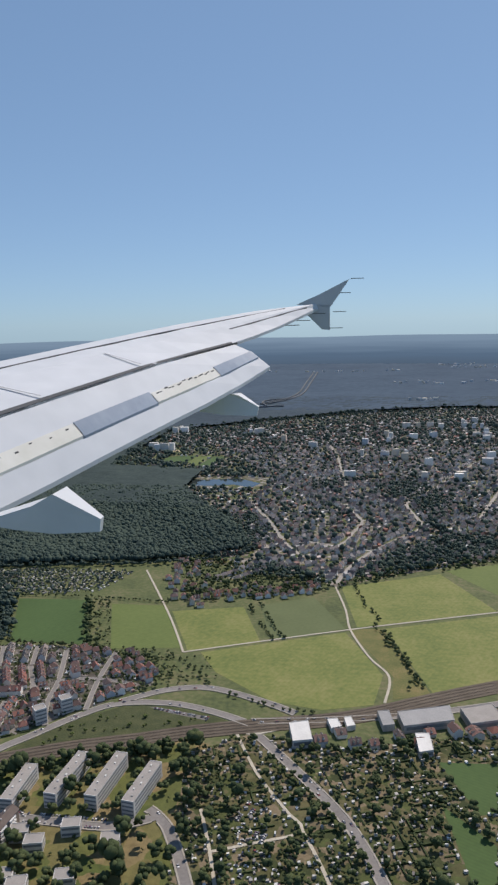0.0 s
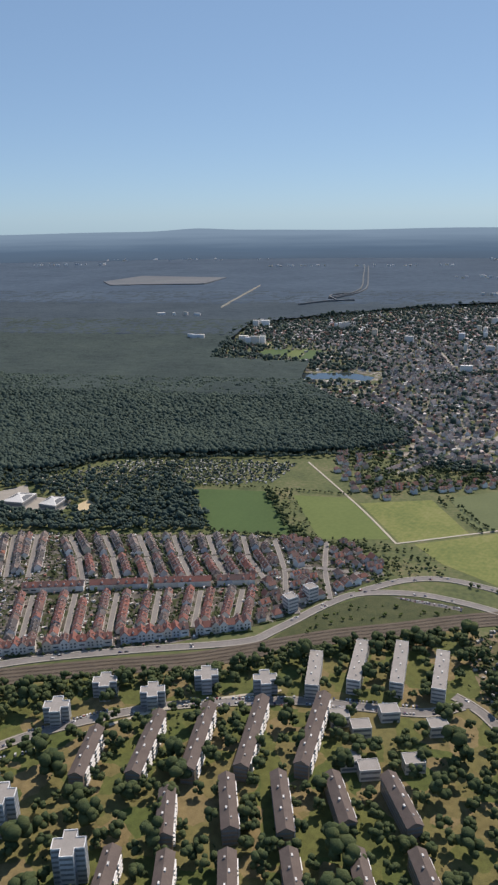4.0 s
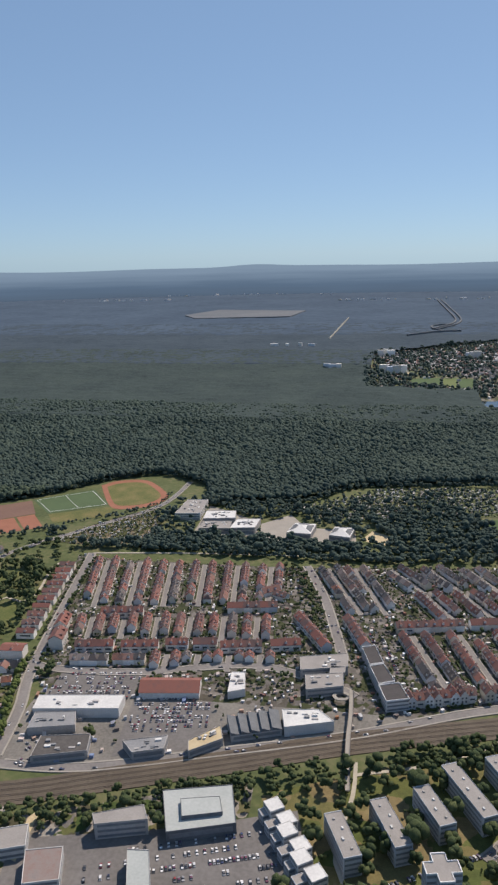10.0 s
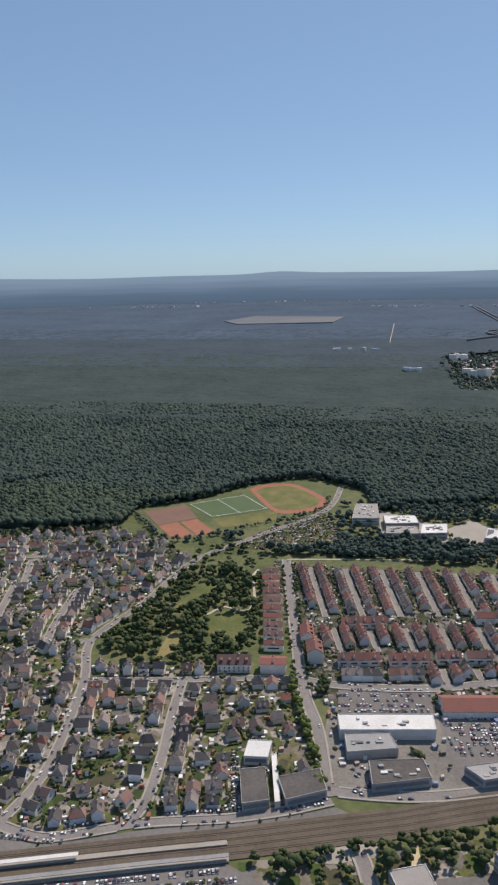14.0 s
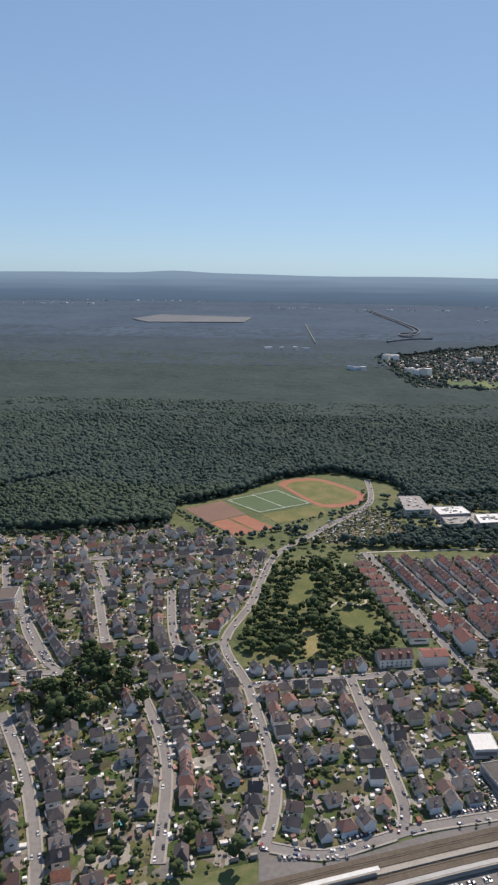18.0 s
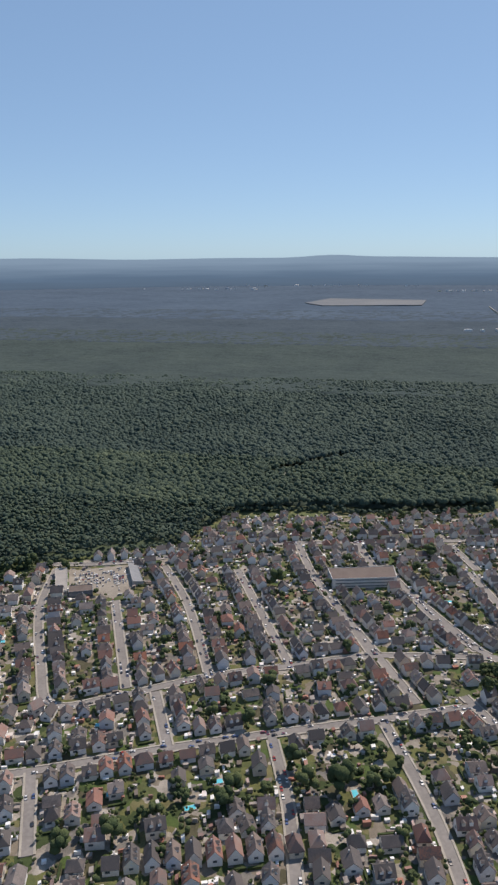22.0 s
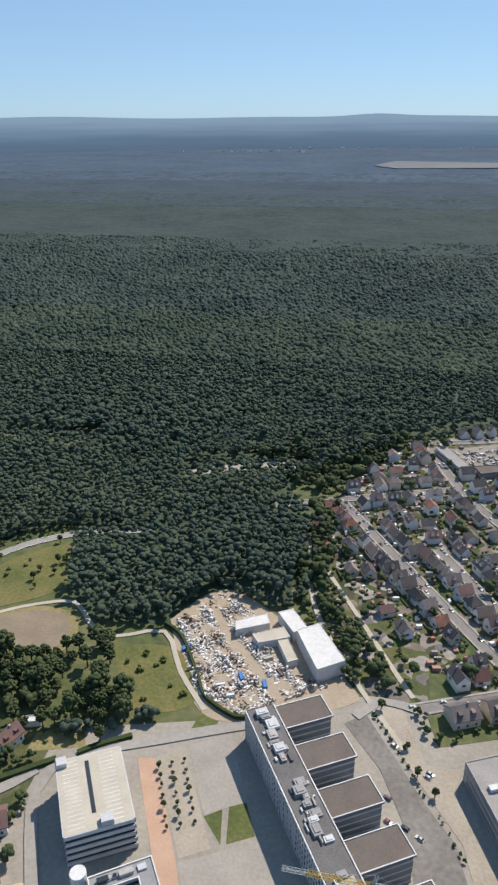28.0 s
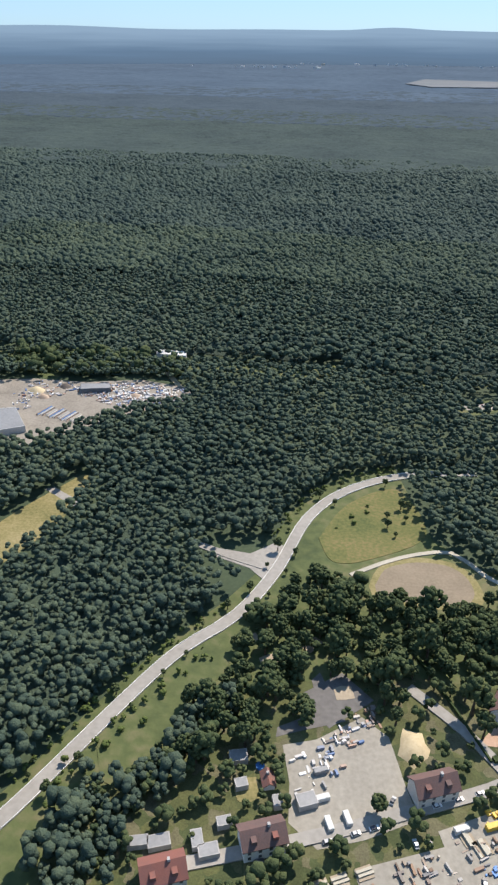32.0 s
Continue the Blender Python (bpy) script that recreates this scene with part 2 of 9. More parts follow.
def patchwork(name, cols, size, rough=0.9):
    """Gardens, yards and beds: small cells of ground, each of one of the colours, with noise over them."""
    m = material(name, [(0.5, 0.5, 0.5), (1, 1, 1)], 0.3, 8, rough)
    n, l = m.node_tree.nodes, m.node_tree.links
    b = n["Principled BSDF"]
    geo, noise_, warp, cell, sep, ramp, mul = n.new("ShaderNodeNewGeometry"), n.new("ShaderNodeTexNoise"), n.new("ShaderNodeVectorMath"), n.new("ShaderNodeTexVoronoi"), n.new("ShaderNodeSeparateColor"), n.new("ShaderNodeValToRGB"), n.new("ShaderNodeMix")
    noise_.inputs["Scale"].default_value = 0.35
    warp.operation = "MULTIPLY_ADD"
    warp.inputs[1].default_value = (2.5, 2.5, 0)
    l.new(geo.outputs["Position"], noise_.inputs["Vector"])
    l.new(noise_.outputs["Color"], warp.inputs[0])
    l.new(geo.outputs["Position"], warp.inputs[2])
    l.new(warp.outputs[0], cell.inputs["Vector"])
    cell.distance = "MANHATTAN"
    cell.inputs["Scale"].default_value = 1 / size
    l.new(cell.outputs["Color"], sep.inputs[0])
    ramp.color_ramp.interpolation = "CONSTANT"
    while len(ramp.color_ramp.elements) < len(cols):
        ramp.color_ramp.elements.new(0.5)
    for k, c in enumerate(cols):
        ramp.color_ramp.elements[k].position = k / len(cols)
        ramp.color_ramp.elements[k].color = (*c, 1)
    l.new(sep.outputs[0], ramp.inputs[0])
    old = b.inputs["Base Color"].links[0].from_socket
    mul.data_type, mul.blend_type = "RGBA", "MULTIPLY"
    mul.inputs[0].default_value = 1.0
    l.new(ramp.outputs[0], mul.inputs[6])
    l.new(old, mul.inputs[7])
    l.new(mul.outputs[2], b.inputs["Base Color"])
    return m


M_GARDENS = patchwork("garden_plots", [(0.07, 0.11, 0.03), (0.3, 0.27, 0.23), (0.13, 0.14, 0.05), (0.1, 0.12, 0.045), (0.22, 0.19, 0.15), (0.09, 0.085, 0.05), (0.05, 0.075, 0.025), (0.38, 0.35, 0.31), (0.16, 0.15, 0.07), (0.19, 0.18, 0.165)], 5.0)
M_YARDS = patchwork("paved_yards", [(0.16, 0.148, 0.135), (0.06, 0.07, 0.03), (0.24, 0.22, 0.2), (0.1, 0.09, 0.07), (0.05, 0.062, 0.026), (0.18, 0.165, 0.145), (0.055, 0.068, 0.026), (0.12, 0.108, 0.092)], 3.4)
M_PARKLAND = patchwork("estate_lawns", [(0.12, 0.14, 0.042), (0.18, 0.165, 0.062), (0.1, 0.13, 0.036), (0.25, 0.195, 0.095), (0.13, 0.145, 0.042), (0.2, 0.17, 0.07)], 14.0)
M_ALLOT = patchwork("allotment_plots", [(0.1, 0.1, 0.04), (0.07, 0.085, 0.03), (0.24, 0.19, 0.12), (0.14, 0.13, 0.06), (0.05, 0.065, 0.022), (0.17, 0.14, 0.085), (0.09, 0.11, 0.035)], 5.0)
M_PAVE_MIX = material("paved_forecourts", [(0.12, 0.113, 0.102), (0.175, 0.165, 0.148), (0.24, 0.225, 0.2)], 0.05, 14)
M_LANE = material("pale_asphalt", [(0.25, 0.235, 0.212), (0.35, 0.33, 0.3)], 0.06, 12, rough=0.9)
M_VILLAGE = patchwork("village_plots", [(0.1, 0.115, 0.045), (0.14, 0.14, 0.065), (0.08, 0.1, 0.04), (0.16, 0.15, 0.085), (0.12, 0.13, 0.05)], 4.0)
M_HEDGE = material("hedge", [(0.02, 0.035, 0.012), (0.05, 0.075, 0.022)], 0.4, 10, bump=0.2, pick="island", mix=0.5)
M_HUT = material("hut", [(0.1, 0.085, 0.07), (0.62, 0.62, 0.6), (0.26, 0.24, 0.22), (0.7, 0.7, 0.68), (0.18, 0.17, 0.17), (0.5, 0.48, 0.45)], 0.3, 5, pick="island", mix=0.95)
M_SHED = material("shed", [(0.1, 0.08, 0.06), (0.25, 0.22, 0.2), (0.4, 0.38, 0.36), (0.7, 0.7, 0.68), (0.3, 0.13, 0.09), (0.18, 0.17, 0.17)], 0.3, 5, pick="island", mix=0.95)
M_SCRAP_PALE = material("pale_scrap", [(0.75, 0.75, 0.73), (0.3, 0.29, 0.28), (0.62, 0.6, 0.57), (0.45, 0.44, 0.43), (0.8, 0.8, 0.79), (0.5, 0.46, 0.4)], 0.3, 5, rough=0.6, pick="island", mix=1.0)
M_SCRAP_DARK = material("rusty_scrap", [(0.14, 0.1, 0.08), (0.32, 0.2, 0.13), (0.2, 0.18, 0.17), (0.4, 0.3, 0.22), (0.55, 0.52, 0.48), (0.1, 0.1, 0.11)], 0.3, 5, rough=0.7, pick="island", mix=1.0)
# Far clearing and roads: dim blue-grey with the haze painted in.
M_FAR_HAZED = material("pale_clearing", [(0.09, 0.105, 0.118), (0.145, 0.157, 0.165)], 0.006, 20)
M_MEADOW = material("summer_meadow", [(0.07, 0.092, 0.026), (0.13, 0.13, 0.042), (0.21, 0.16, 0.07)], 0.07, 12, bump=0.1)
M_ARENA = material("arena_sand", [(0.19, 0.152, 0.108), (0.27, 0.22, 0.158)], 0.12, 10)
M_BRICK_WALK = material("orange_paving", [(0.4, 0.26, 0.18), (0.5, 0.34, 0.25)], 0.15, 14)
M_YARD_PALE = material("pale_gravel_yard", [(0.235, 0.215, 0.18), (0.295, 0.272, 0.23), (0.35, 0.325, 0.275)], 0.06, 14)
M_SCRAP = material("scrap", [(0.1, 0.08, 0.07), (0.7, 0.7, 0.7), (0.3, 0.3, 0.32), (0.06, 0.15, 0.35), (0.5, 0.48, 0.45), (0.35, 0.16, 0.08), (0.75, 0.75, 0.73)], 0.3, 5, rough=0.6, pick="island", mix=1.0)

# ---------- mesh building


class Build:
    """Gathers faces for one mesh."""

    def __init__(self):
        self.v, self.f, self.m = [], [], []

    def face(self, pts, mat=0):
        k = len(self.v)
        self.v += [tuple(p) for p in pts]
        self.f.append(tuple(range(k, k + len(pts))))
        self.m.append(mat)

    def solid(self, verts, faces, mat=0):
        k = len(self.v)
        self.v += [tuple(p) for p in verts]
        for f in faces:
            self.f.append(tuple(k + i for i in f))
            self.m.append(mat)

    def prism(self, poly, z0, z1, mat=0, top=None, bottom=False):
        n = len(poly)
        verts = [(x, y, z0) for x, y in poly] + [(x, y, z1) for x, y in poly]
        k = len(self.v)
        self.v += verts
        for i in range(n):
            j = (i + 1) % n
            self.f.append((k + i, k + j, k + n + j, k + n + i))
            self.m.append(mat)
        self.f.append(tuple(k + n + i for i in range(n)))
        self.m.append(mat if top is None else top)
        if bottom:
            self.f.append(tuple(k + i for i in reversed(range(n))))
            self.m.append(mat)

    def box(self, cx, cy, z0, z1, lx, ly, ang=0.0, mat=0, top=None, bottom=False):
        self.prism(rect(cx, cy, lx, ly, ang), z0, z1, mat, top, bottom)

    def make(self, name, mats, parent=None, smooth=False):
        me = bpy.data.meshes.new(name)
        me.from_pydata(self.v, [], self.f)
        for m in mats:
            me.materials.append(m)
        if len(mats) > 1:
            me.polygons.foreach_set("material_index", self.m)
        if smooth:
            me.shade_smooth()
        ob = new(name, me)
        if parent is not None:
            ob.parent = parent
        return ob


def rect(cx, cy, lx, ly, ang=0.0):
    c, s = math.cos(ang), math.sin(ang)
    return [(cx + x * c - y * s, cy + x * s + y * c) for x, y in ((-lx / 2, -ly / 2), (lx / 2, -ly / 2), (lx / 2, ly / 2), (-lx / 2, ly / 2))]


def ccw(poly):
    a = sum(p[0] * q[1] - q[0] * p[1] for p, q in zip(poly, poly[1:] + poly[:1]))
    return list(poly) if a > 0 else list(reversed(poly))


def inside(p, poly):
    x, y = p
    odd = False
    for (x0, y0), (x1, y1) in zip(poly, poly[1:] + poly[:1]):
        if (y0 > y) != (y1 > y) and x < (x1 - x0) * (y - y0) / (y1 - y0) + x0:
            odd = not odd
    return odd


def inside_many(xs, ys, poly):
    odd = np.zeros(len(xs), bool)
    for (x0, y0), (x1, y1) in zip(poly, poly[1:] + poly[:1]):
        if y0 == y1:
            continue
        odd ^= ((y0 > ys) != (y1 > ys)) & (xs < (x1 - x0) * (ys - y0) / (y1 - y0) + x0)
    return odd


LAYER = [0]


def sheet(name, poly, z, mat, label, category, kind="structure"):
    LAYER[0] += 1
    b = Build()
    b.prism(ccw(poly), -0.3, z + 0.0012 * LAYER[0])
    return tagged(b.make(name, [mat]), label, category, kind=kind)


def smooth_line(pts, step=6.0):
    """A Catmull-Rom line through the points."""
    out = []
    p = [pts[0]] + list(pts) + [pts[-1]]
    for a, b, c, d in zip(p, p[1:], p[2:], p[3:]):
        n = max(1, int(math.hypot(c[0] - b[0], c[1] - b[1]) / step))
        for k in range(n):
            t = k / n
            out.append(tuple(0.5 * (2 * b[i] + (c[i] - a[i]) * t + (2 * a[i] - 5 * b[i] + 4 * c[i] - d[i]) * t * t + (3 * b[i] - a[i] - 3 * c[i] + d[i]) * t ** 3) for i in (0, 1)))
    return out + [tuple(pts[-1])]


def rounded(poly, step=2.0):
    """The outline with its corners eased."""
    return smooth_line(list(poly) + [poly[0]], step)[:-1]


def offset(line, d):
    """The line shifted to its left by d."""
    out = []
    for k, p in enumerate(line):
        a, b = line[max(0, k - 1)], line[min(len(line) - 1, k + 1)]
        dx, dy = b[0] - a[0], b[1] - a[1]
        s = math.hypot(dx, dy) or 1
        out.append((p[0] - dy / s * d, p[1] + dx / s * d))
    return out


def ribbon(b, line, d0, d1, z0, z1, mat=0):
    """A strip of even thickness along the line, between two offsets to its left."""
    lo, hi = offset(line, min(d0, d1)), offset(line, max(d0, d1))
    k, n = len(b.v), len(line)
    for p, q in zip(lo, hi):
        b.v += [(*p, z0), (*p, z1), (*q, z1), (*q, z0)]
    for i in range(n - 1):
        c, d = k + 4 * i, k + 4 * i + 4
        for f in ((c, d, d + 1, c + 1), (c + 1, d + 1, d + 2, c + 2), (c + 2, d + 2, d + 3, c + 3)):
            b.f.append(f)
            b.m.append(mat)
    for f in ((k, k + 1, k + 2, k + 3), tuple(k + 4 * n - 1 - i for i in range(4))):
        b.f.append(f)
        b.m.append(mat)


ROADS, PAVES = [], []


def road(pts, width=4.0, mat=None, pave=0.9, name="road", label="grey asphalt street between houses", z=0.12):
    line = smooth_line(pts)
    b = Build()
    ribbon(b, line, -width / 2, width / 2, -0.2, z + 0.16 + 0.0015 * len(ROADS))
    ob = tagged(b.make(name, [mat or M_ROAD]), label, "road", kind="structure")
    if pave:
        PAVES.append((len(ROADS), line, width / 2, pave))
    ROADS.append((line, width / 2 + pave))
    return ob


def pavements():
    """Raised pavements along the streets, left open where another street joins."""
    dots = [(x, y, half, k) for k, (line, half) in enumerate(ROADS) for x, y in smooth_line(line, 2.0)]
    cells = {}
    for d in dots:
        cells.setdefault((int(d[0] // 8), int(d[1] // 8)), []).append(d)

    def blocked(x, y, k):
        for i in (-1, 0, 1):
            for j in (-1, 0, 1):
                for d in cells.get((int(x // 8) + i, int(y // 8) + j), ()):
                    if d[3] != k and (d[0] - x) ** 2 + (d[1] - y) ** 2 < (d[2] + 0.4) ** 2:
                        return True
        return False

    for k, line, half, wide in PAVES:
        line = smooth_line(line, 2.5)
        for side in (1, -1):
            p = Build()
            lo, hi = offset(line, side * half), offset(line, side * (half + wide))
            for i in range(len(line) - 1):
                if not blocked((lo[i][0] + hi[i + 1][0]) / 2, (lo[i][1] + hi[i + 1][1]) / 2, k):
                    q = [lo[i], lo[i + 1], hi[i + 1], hi[i]]
                    p.prism(q if side > 0 else q[::-1], -0.2, 0.47 + 0.002 * (k % 7))
            if p.v:
                tagged(p.make("pavement", [M_PAVE]), "light paving slabs along the street", "pavement", kind="structure")

# ---------- ground, fields, distance
g = Build()
g.prism([(-4700, -600), (3600, -600), (3600, 4400), (-4700, 4400)], -3, 0)
tagged(g.make("ground", [M_LAND]), "flat green land under town, fields and woods", "ground", kind="structure")

OX, OY, ON, OM = -1500, 0, 2300, 1400
taken = np.zeros((OM, ON), bool)


def mark_poly(poly, grow=0.0):
    xs = [p[0] for p in poly]
    ys = [p[1] for p in poly]
    x0, x1 = max(0, int(min(xs) - OX - 1)), min(ON, int(max(xs) - OX + 2))
    y0, y1 = max(0, int(min(ys) - OY - 1)), min(OM, int(max(ys) - OY + 2))
    if x1 <= x0 or y1 <= y0:
        return
    gx, gy = np.meshgrid(np.arange(x0, x1) + OX + 0.5, np.arange(y0, y1) + OY + 0.5)
    taken[y0:y1, x0:x1] |= inside_many(gx.ravel(), gy.ravel(), list(poly)).reshape(gx.shape)


def mark_disc(x, y, r):
    i, j, k = int(x - OX), int(y - OY), int(math.ceil(r))
    if k <= i < ON - k and k <= j < OM - k:
        gx, gy = np.meshgrid(np.arange(-k, k + 1), np.arange(-k, k + 1))
        taken[j - k:j + k + 1, i - k:i + k + 1] |= gx * gx + gy * gy <= r * r


def mark_line(line, half):
    for a, b in zip(line, line[1:]):
        n = max(1, int(math.hypot(b[0] - a[0], b[1] - a[1]) / 1.0))
        for k in range(n + 1):
            mark_disc(a[0] + (b[0] - a[0]) * k / n, a[1] + (b[1] - a[1]) * k / n, half)


def is_free(poly):
    for x, y in list(poly) + [((p[0] + q[0]) / 2, (p[1] + q[1]) / 2) for p, q in zip(poly, poly[1:] + poly[:1])] + [(sum(p[0] for p in poly) / len(poly), sum(p[1] for p in poly) / len(poly))]:
        i, j = int(x - OX), int(y - OY)
        if 0 <= i < ON and 0 <= j < OM and taken[j, i]:
            return False
    return True


def field(poly, mat, label, z=0.06, name="field"):
    mark_poly(poly)
    return sheet(name, poly, z, mat, label, "field")


field([(-303, 582), (-240, 584), (-205, 497), (-269, 497)], M_FIELD_DARK, "dark green field of young crop between hedges")
field([(-215, 578), (-166, 578), (-138, 516), (-134, 499), (-186, 492)], M_FIELD_MID, "green crop field beside the town edge")
field([(-158, 567), (-99, 582), (-75, 514), (-127, 494)], M_FIELD_LIGHT, "light green crop field along a farm track")
field([(-85, 588), (-41, 610), (-12, 546), (-69, 518)], M_FIELD_DULL, "dull green field of stubble")
field([(-117, 493), (-12, 539), (15, 472), (8, 432), (-24, 422), (-57, 429), (-100, 464)], M_FIELD_LIGHT, "wide yellow-green field of ripening crop")
field([(-18, 637), (74, 680), (111, 593), (-3, 549)], M_FIELD_LIGHT, "light green field below the woods")
field([(18, 549), (110, 584), (240, 640), (240, 520), (88, 458), (47, 448)], M_FIELD_LIGHT, "pale yellow-green field of ripening crop")
field([(-10, 545), (17, 549), (45, 449), (20, 440), (22, 470)], M_MEADOW, "strip of rough brown grass beside a track")
field([(42, 375), (74, 377), (67, 336), (58, 333)], M_FIELD_DARK, "mown green sports meadow")
field([(40, 339), (62, 312), (58, 286), (48, 286)], M_FIELD_DARK, "green meadow beside allotments")
field([(80, 690), (130, 610), (260, 660), (240, 760)], M_FIELD_MID, "green field below the woods")

# far clearings; the farthest has haze painted into its colour
for poly, mat, label in (
    ([(-1128, 2545), (-1063, 2792), (-713, 2720), (-735, 2465), (-1054, 2412)], M_FAR_HAZED, "pale clearing far off in the woods"),
    ([(-349, 1268), (-299, 1286), (-302, 1212), (-350, 1206)], M_FIELD_DARK, "meadow between woods"),
    ([(-297, 1273), (-269, 1288), (-280, 1178), (-301, 1222)], M_FIELD_MID, "green meadow near the lake"),
    ([(-267, 1275), (-241, 1278), (-256, 1180), (-278, 1178)], M_FIELD_DARK, "green meadow near the lake"),
    ([(-364, 1159), (-319, 1142), (-337, 1099)], M_FIELD_MID, "small meadow at the edge of the wood"),
    ([(-391, 1345), (-345, 1340), (-340, 1323), (-391, 1325)], M_SAND, "pale paved yard near the meadows"),
    ([(-188, 1685), (-114, 1711), (-117, 1626), (-191, 1621)], M_DRY, "pale meadow beyond the town"),
):
    mark_poly(poly)
    tagged(sheet("clearing", poly, 11.0 if poly[0][1] > 1900 else 0.2, mat, label, "clearing"), kind="structure")
sheet("lake", [(-300, 1060), (-275, 1040), (-220, 1040), (-190, 1050), (-160, 1030), (-150, 1060), (-190, 1095), (-240, 1080), (-280, 1090)], 0.1, M_WATER, "narrow lake between meadows and woods", "lake")
mark_poly([(-310, 1030), (-140, 1020), (-140, 1100), (-310, 1100)])

# town ground
HOMES = [(-1052, 262), (-1044, 300), (-1012, 362), (-943, 408), (-915, 468), (-800, 490), (-730, 508), (-690, 492), (-655, 460), (-670, 390), (-690, 340), (-672, 318), (-590, 320), (-562, 318), (-546, 238), (-600, 216), (-655, 200), (-700, 186), (-740, 150), (-965, 145), (-985, 166), (-1006, 190), (-1030, 225)]
ROWS_ZONE = [(-600, 466), (-560, 462), (-440, 466), (-385, 474), (-230, 494), (-150, 470), (-138, 442), (-205, 372), (-280, 330), (-360, 304), (-545, 300), (-562, 316)]
ESTATE = [(-420, 245), (-385, 262), (-290, 312), (-240, 332), (-200, 352), (-100, 385), (-75, 370), (-80, 300), (-100, 130), (-420, 130)]
ALLOT = [(-97, 364), (-66, 392), (-12, 382), (95, 412), (95, 220), (-75, 220)]
ALLOT_N = [(-477, 606), (-440, 598), (-383, 650), (-295, 662), (-220, 657), (-238, 605), (-304, 590), (-363, 575), (-430, 562)]
WORKS = [(-545, 300), (-360, 306), (-385, 290), (-440, 268), (-500, 247), (-545, 240)]
SOUTH = [(-560, 205), (-500, 222), (-425, 252), (-415, 130), (-720, 130), (-690, 160)]
for poly, mat, label in ((HOMES, M_GARDENS, "patchwork of gardens, yards and lawns between houses"), (ROWS_ZONE, M_YARDS, "paved yards and small gardens between terraces"), (ESTATE, M_PARKLAND, "dry lawns between apartment blocks"), (ALLOT, M_ALLOT, "allotment plots with beds and lawns"), (ALLOT_N, M_LAND, "allotment plots with beds and lawns"), (WORKS, M_PAVE_MIX, "paved yards round workshops"), (SOUTH, M_GARDENS, "lawns and yards south of the railway"),
                         ([(-190, 715), (-98, 668), (-23, 636), (60, 688), (200, 758), (420, 898), (700, 1400), (640, 1900), (267, 1990), (0, 1895), (-250, 1700), (-300, 1200), (-254, 1000), (-144, 809), (-110, 746)], M_GARDENS, "gardens of the distant town"),
                         ([(-1112, 140), (-1080, 150), (-1050, 160), (-1020, 172), (-985, 168), (-965, 145), (-940, 60), (-1115, 60)], M_YARD_PALE, "pale paved ground round the offices"),
                         ([(-1215, 60), (-1218, 95), (-1195, 128), (-1150, 140), (-1112, 140), (-1110, 60)], M_VILLAGE, "yards and gardens at the village edge"),
                         ([(-1195, 128), (-1205, 150), (-1192, 172), (-1172, 184), (-1120, 190), (-1080, 175), (-1068, 152), (-1112, 140), (-1150, 140)], M_LAND, "rough grass between woods and yards"),
                         ([(-1050, 265), (-1046, 215), (-1030, 172), (-1005, 168), (-1005, 190), (-1040, 260)], M_GARDENS, "gardens beside the wood"),
                                                  ([(-640, 480), (-385, 476), (-274, 494), (-306, 588), (-330, 655), (-440, 596), (-530, 586), (-600, 560)], M_LAND, "rough grass round the school grounds")):
    sheet("town_ground", poly, 0.03, mat, label, "ground")

# ---------- roads, paths, railway
STREETS = [
    [(-660, 204), (-656, 230), (-660, 262), (-669, 303), (-681, 341), (-668, 389), (-657, 448), (-646, 474), (-608, 527), (-573, 581), (-566, 650)],
    [(-660, 204), (-641, 201), (-626, 206), (-612, 212), (-600, 216), (-574, 222.5), (-554, 230), (-538, 238)],
    [(-612, 212), (-609, 224), (-610, 240), (-612, 258), (-616, 282), (-619, 309)],
    [(-669, 301), (-619, 310), (-564, 322)],
    [(-865, 425), (-846, 371), (-812, 302), (-794, 266)],
    [(-799, 372), (-765, 314), (-757, 306)],
    [(-762, 402), (-743, 337)],
    [(-717, 402), (-705, 335), (-681, 341)],
    [(-775, 275), (-752, 235), (-737, 200), (-728, 170)],
    [(-1012, 366), (-962, 379), (-901, 415), (-860, 428), (-798, 442), (-720, 459), (-680, 463)],
    [(-939, 378), (-911, 332), (-883, 269)],
    [(-895, 381), (-850, 285)],
    [(-809, 398), (-786, 345), (-766, 314)],
    [(-903, 254), (-887, 221)],
    [(-1000, 362), (-987, 315), (-960, 263), (-942, 237), (-917, 248), (-884, 269), (-850, 284), (-812, 300), (-757, 309)],
    [(-951, 330), (-916, 254)],
    [(-837, 354), (-813, 299)],
    [(-1010, 167), (-976, 181), (-930, 199), (-884, 221), (-808, 253), (-772, 268)],
    [(-931, 198), (-914, 163)],
    [(-1000, 260), (-968, 200)],
    [(-1043, 295), (-996, 216), (-975, 182)],
    [(-1072, 284), (-1043, 295), (-987, 316)],
    [(-808, 253), (-790, 205), (-780, 165)],
    [(-850, 236), (-838, 200), (-830, 165)],
    [(-720, 300), (-700, 250), (-695, 195)],
    [(-770, 440), (-757, 405)],
    [(-830, 437), (-815, 395)],
]
for pts in STREETS:
    road(pts, 3.6, pave=0.8)
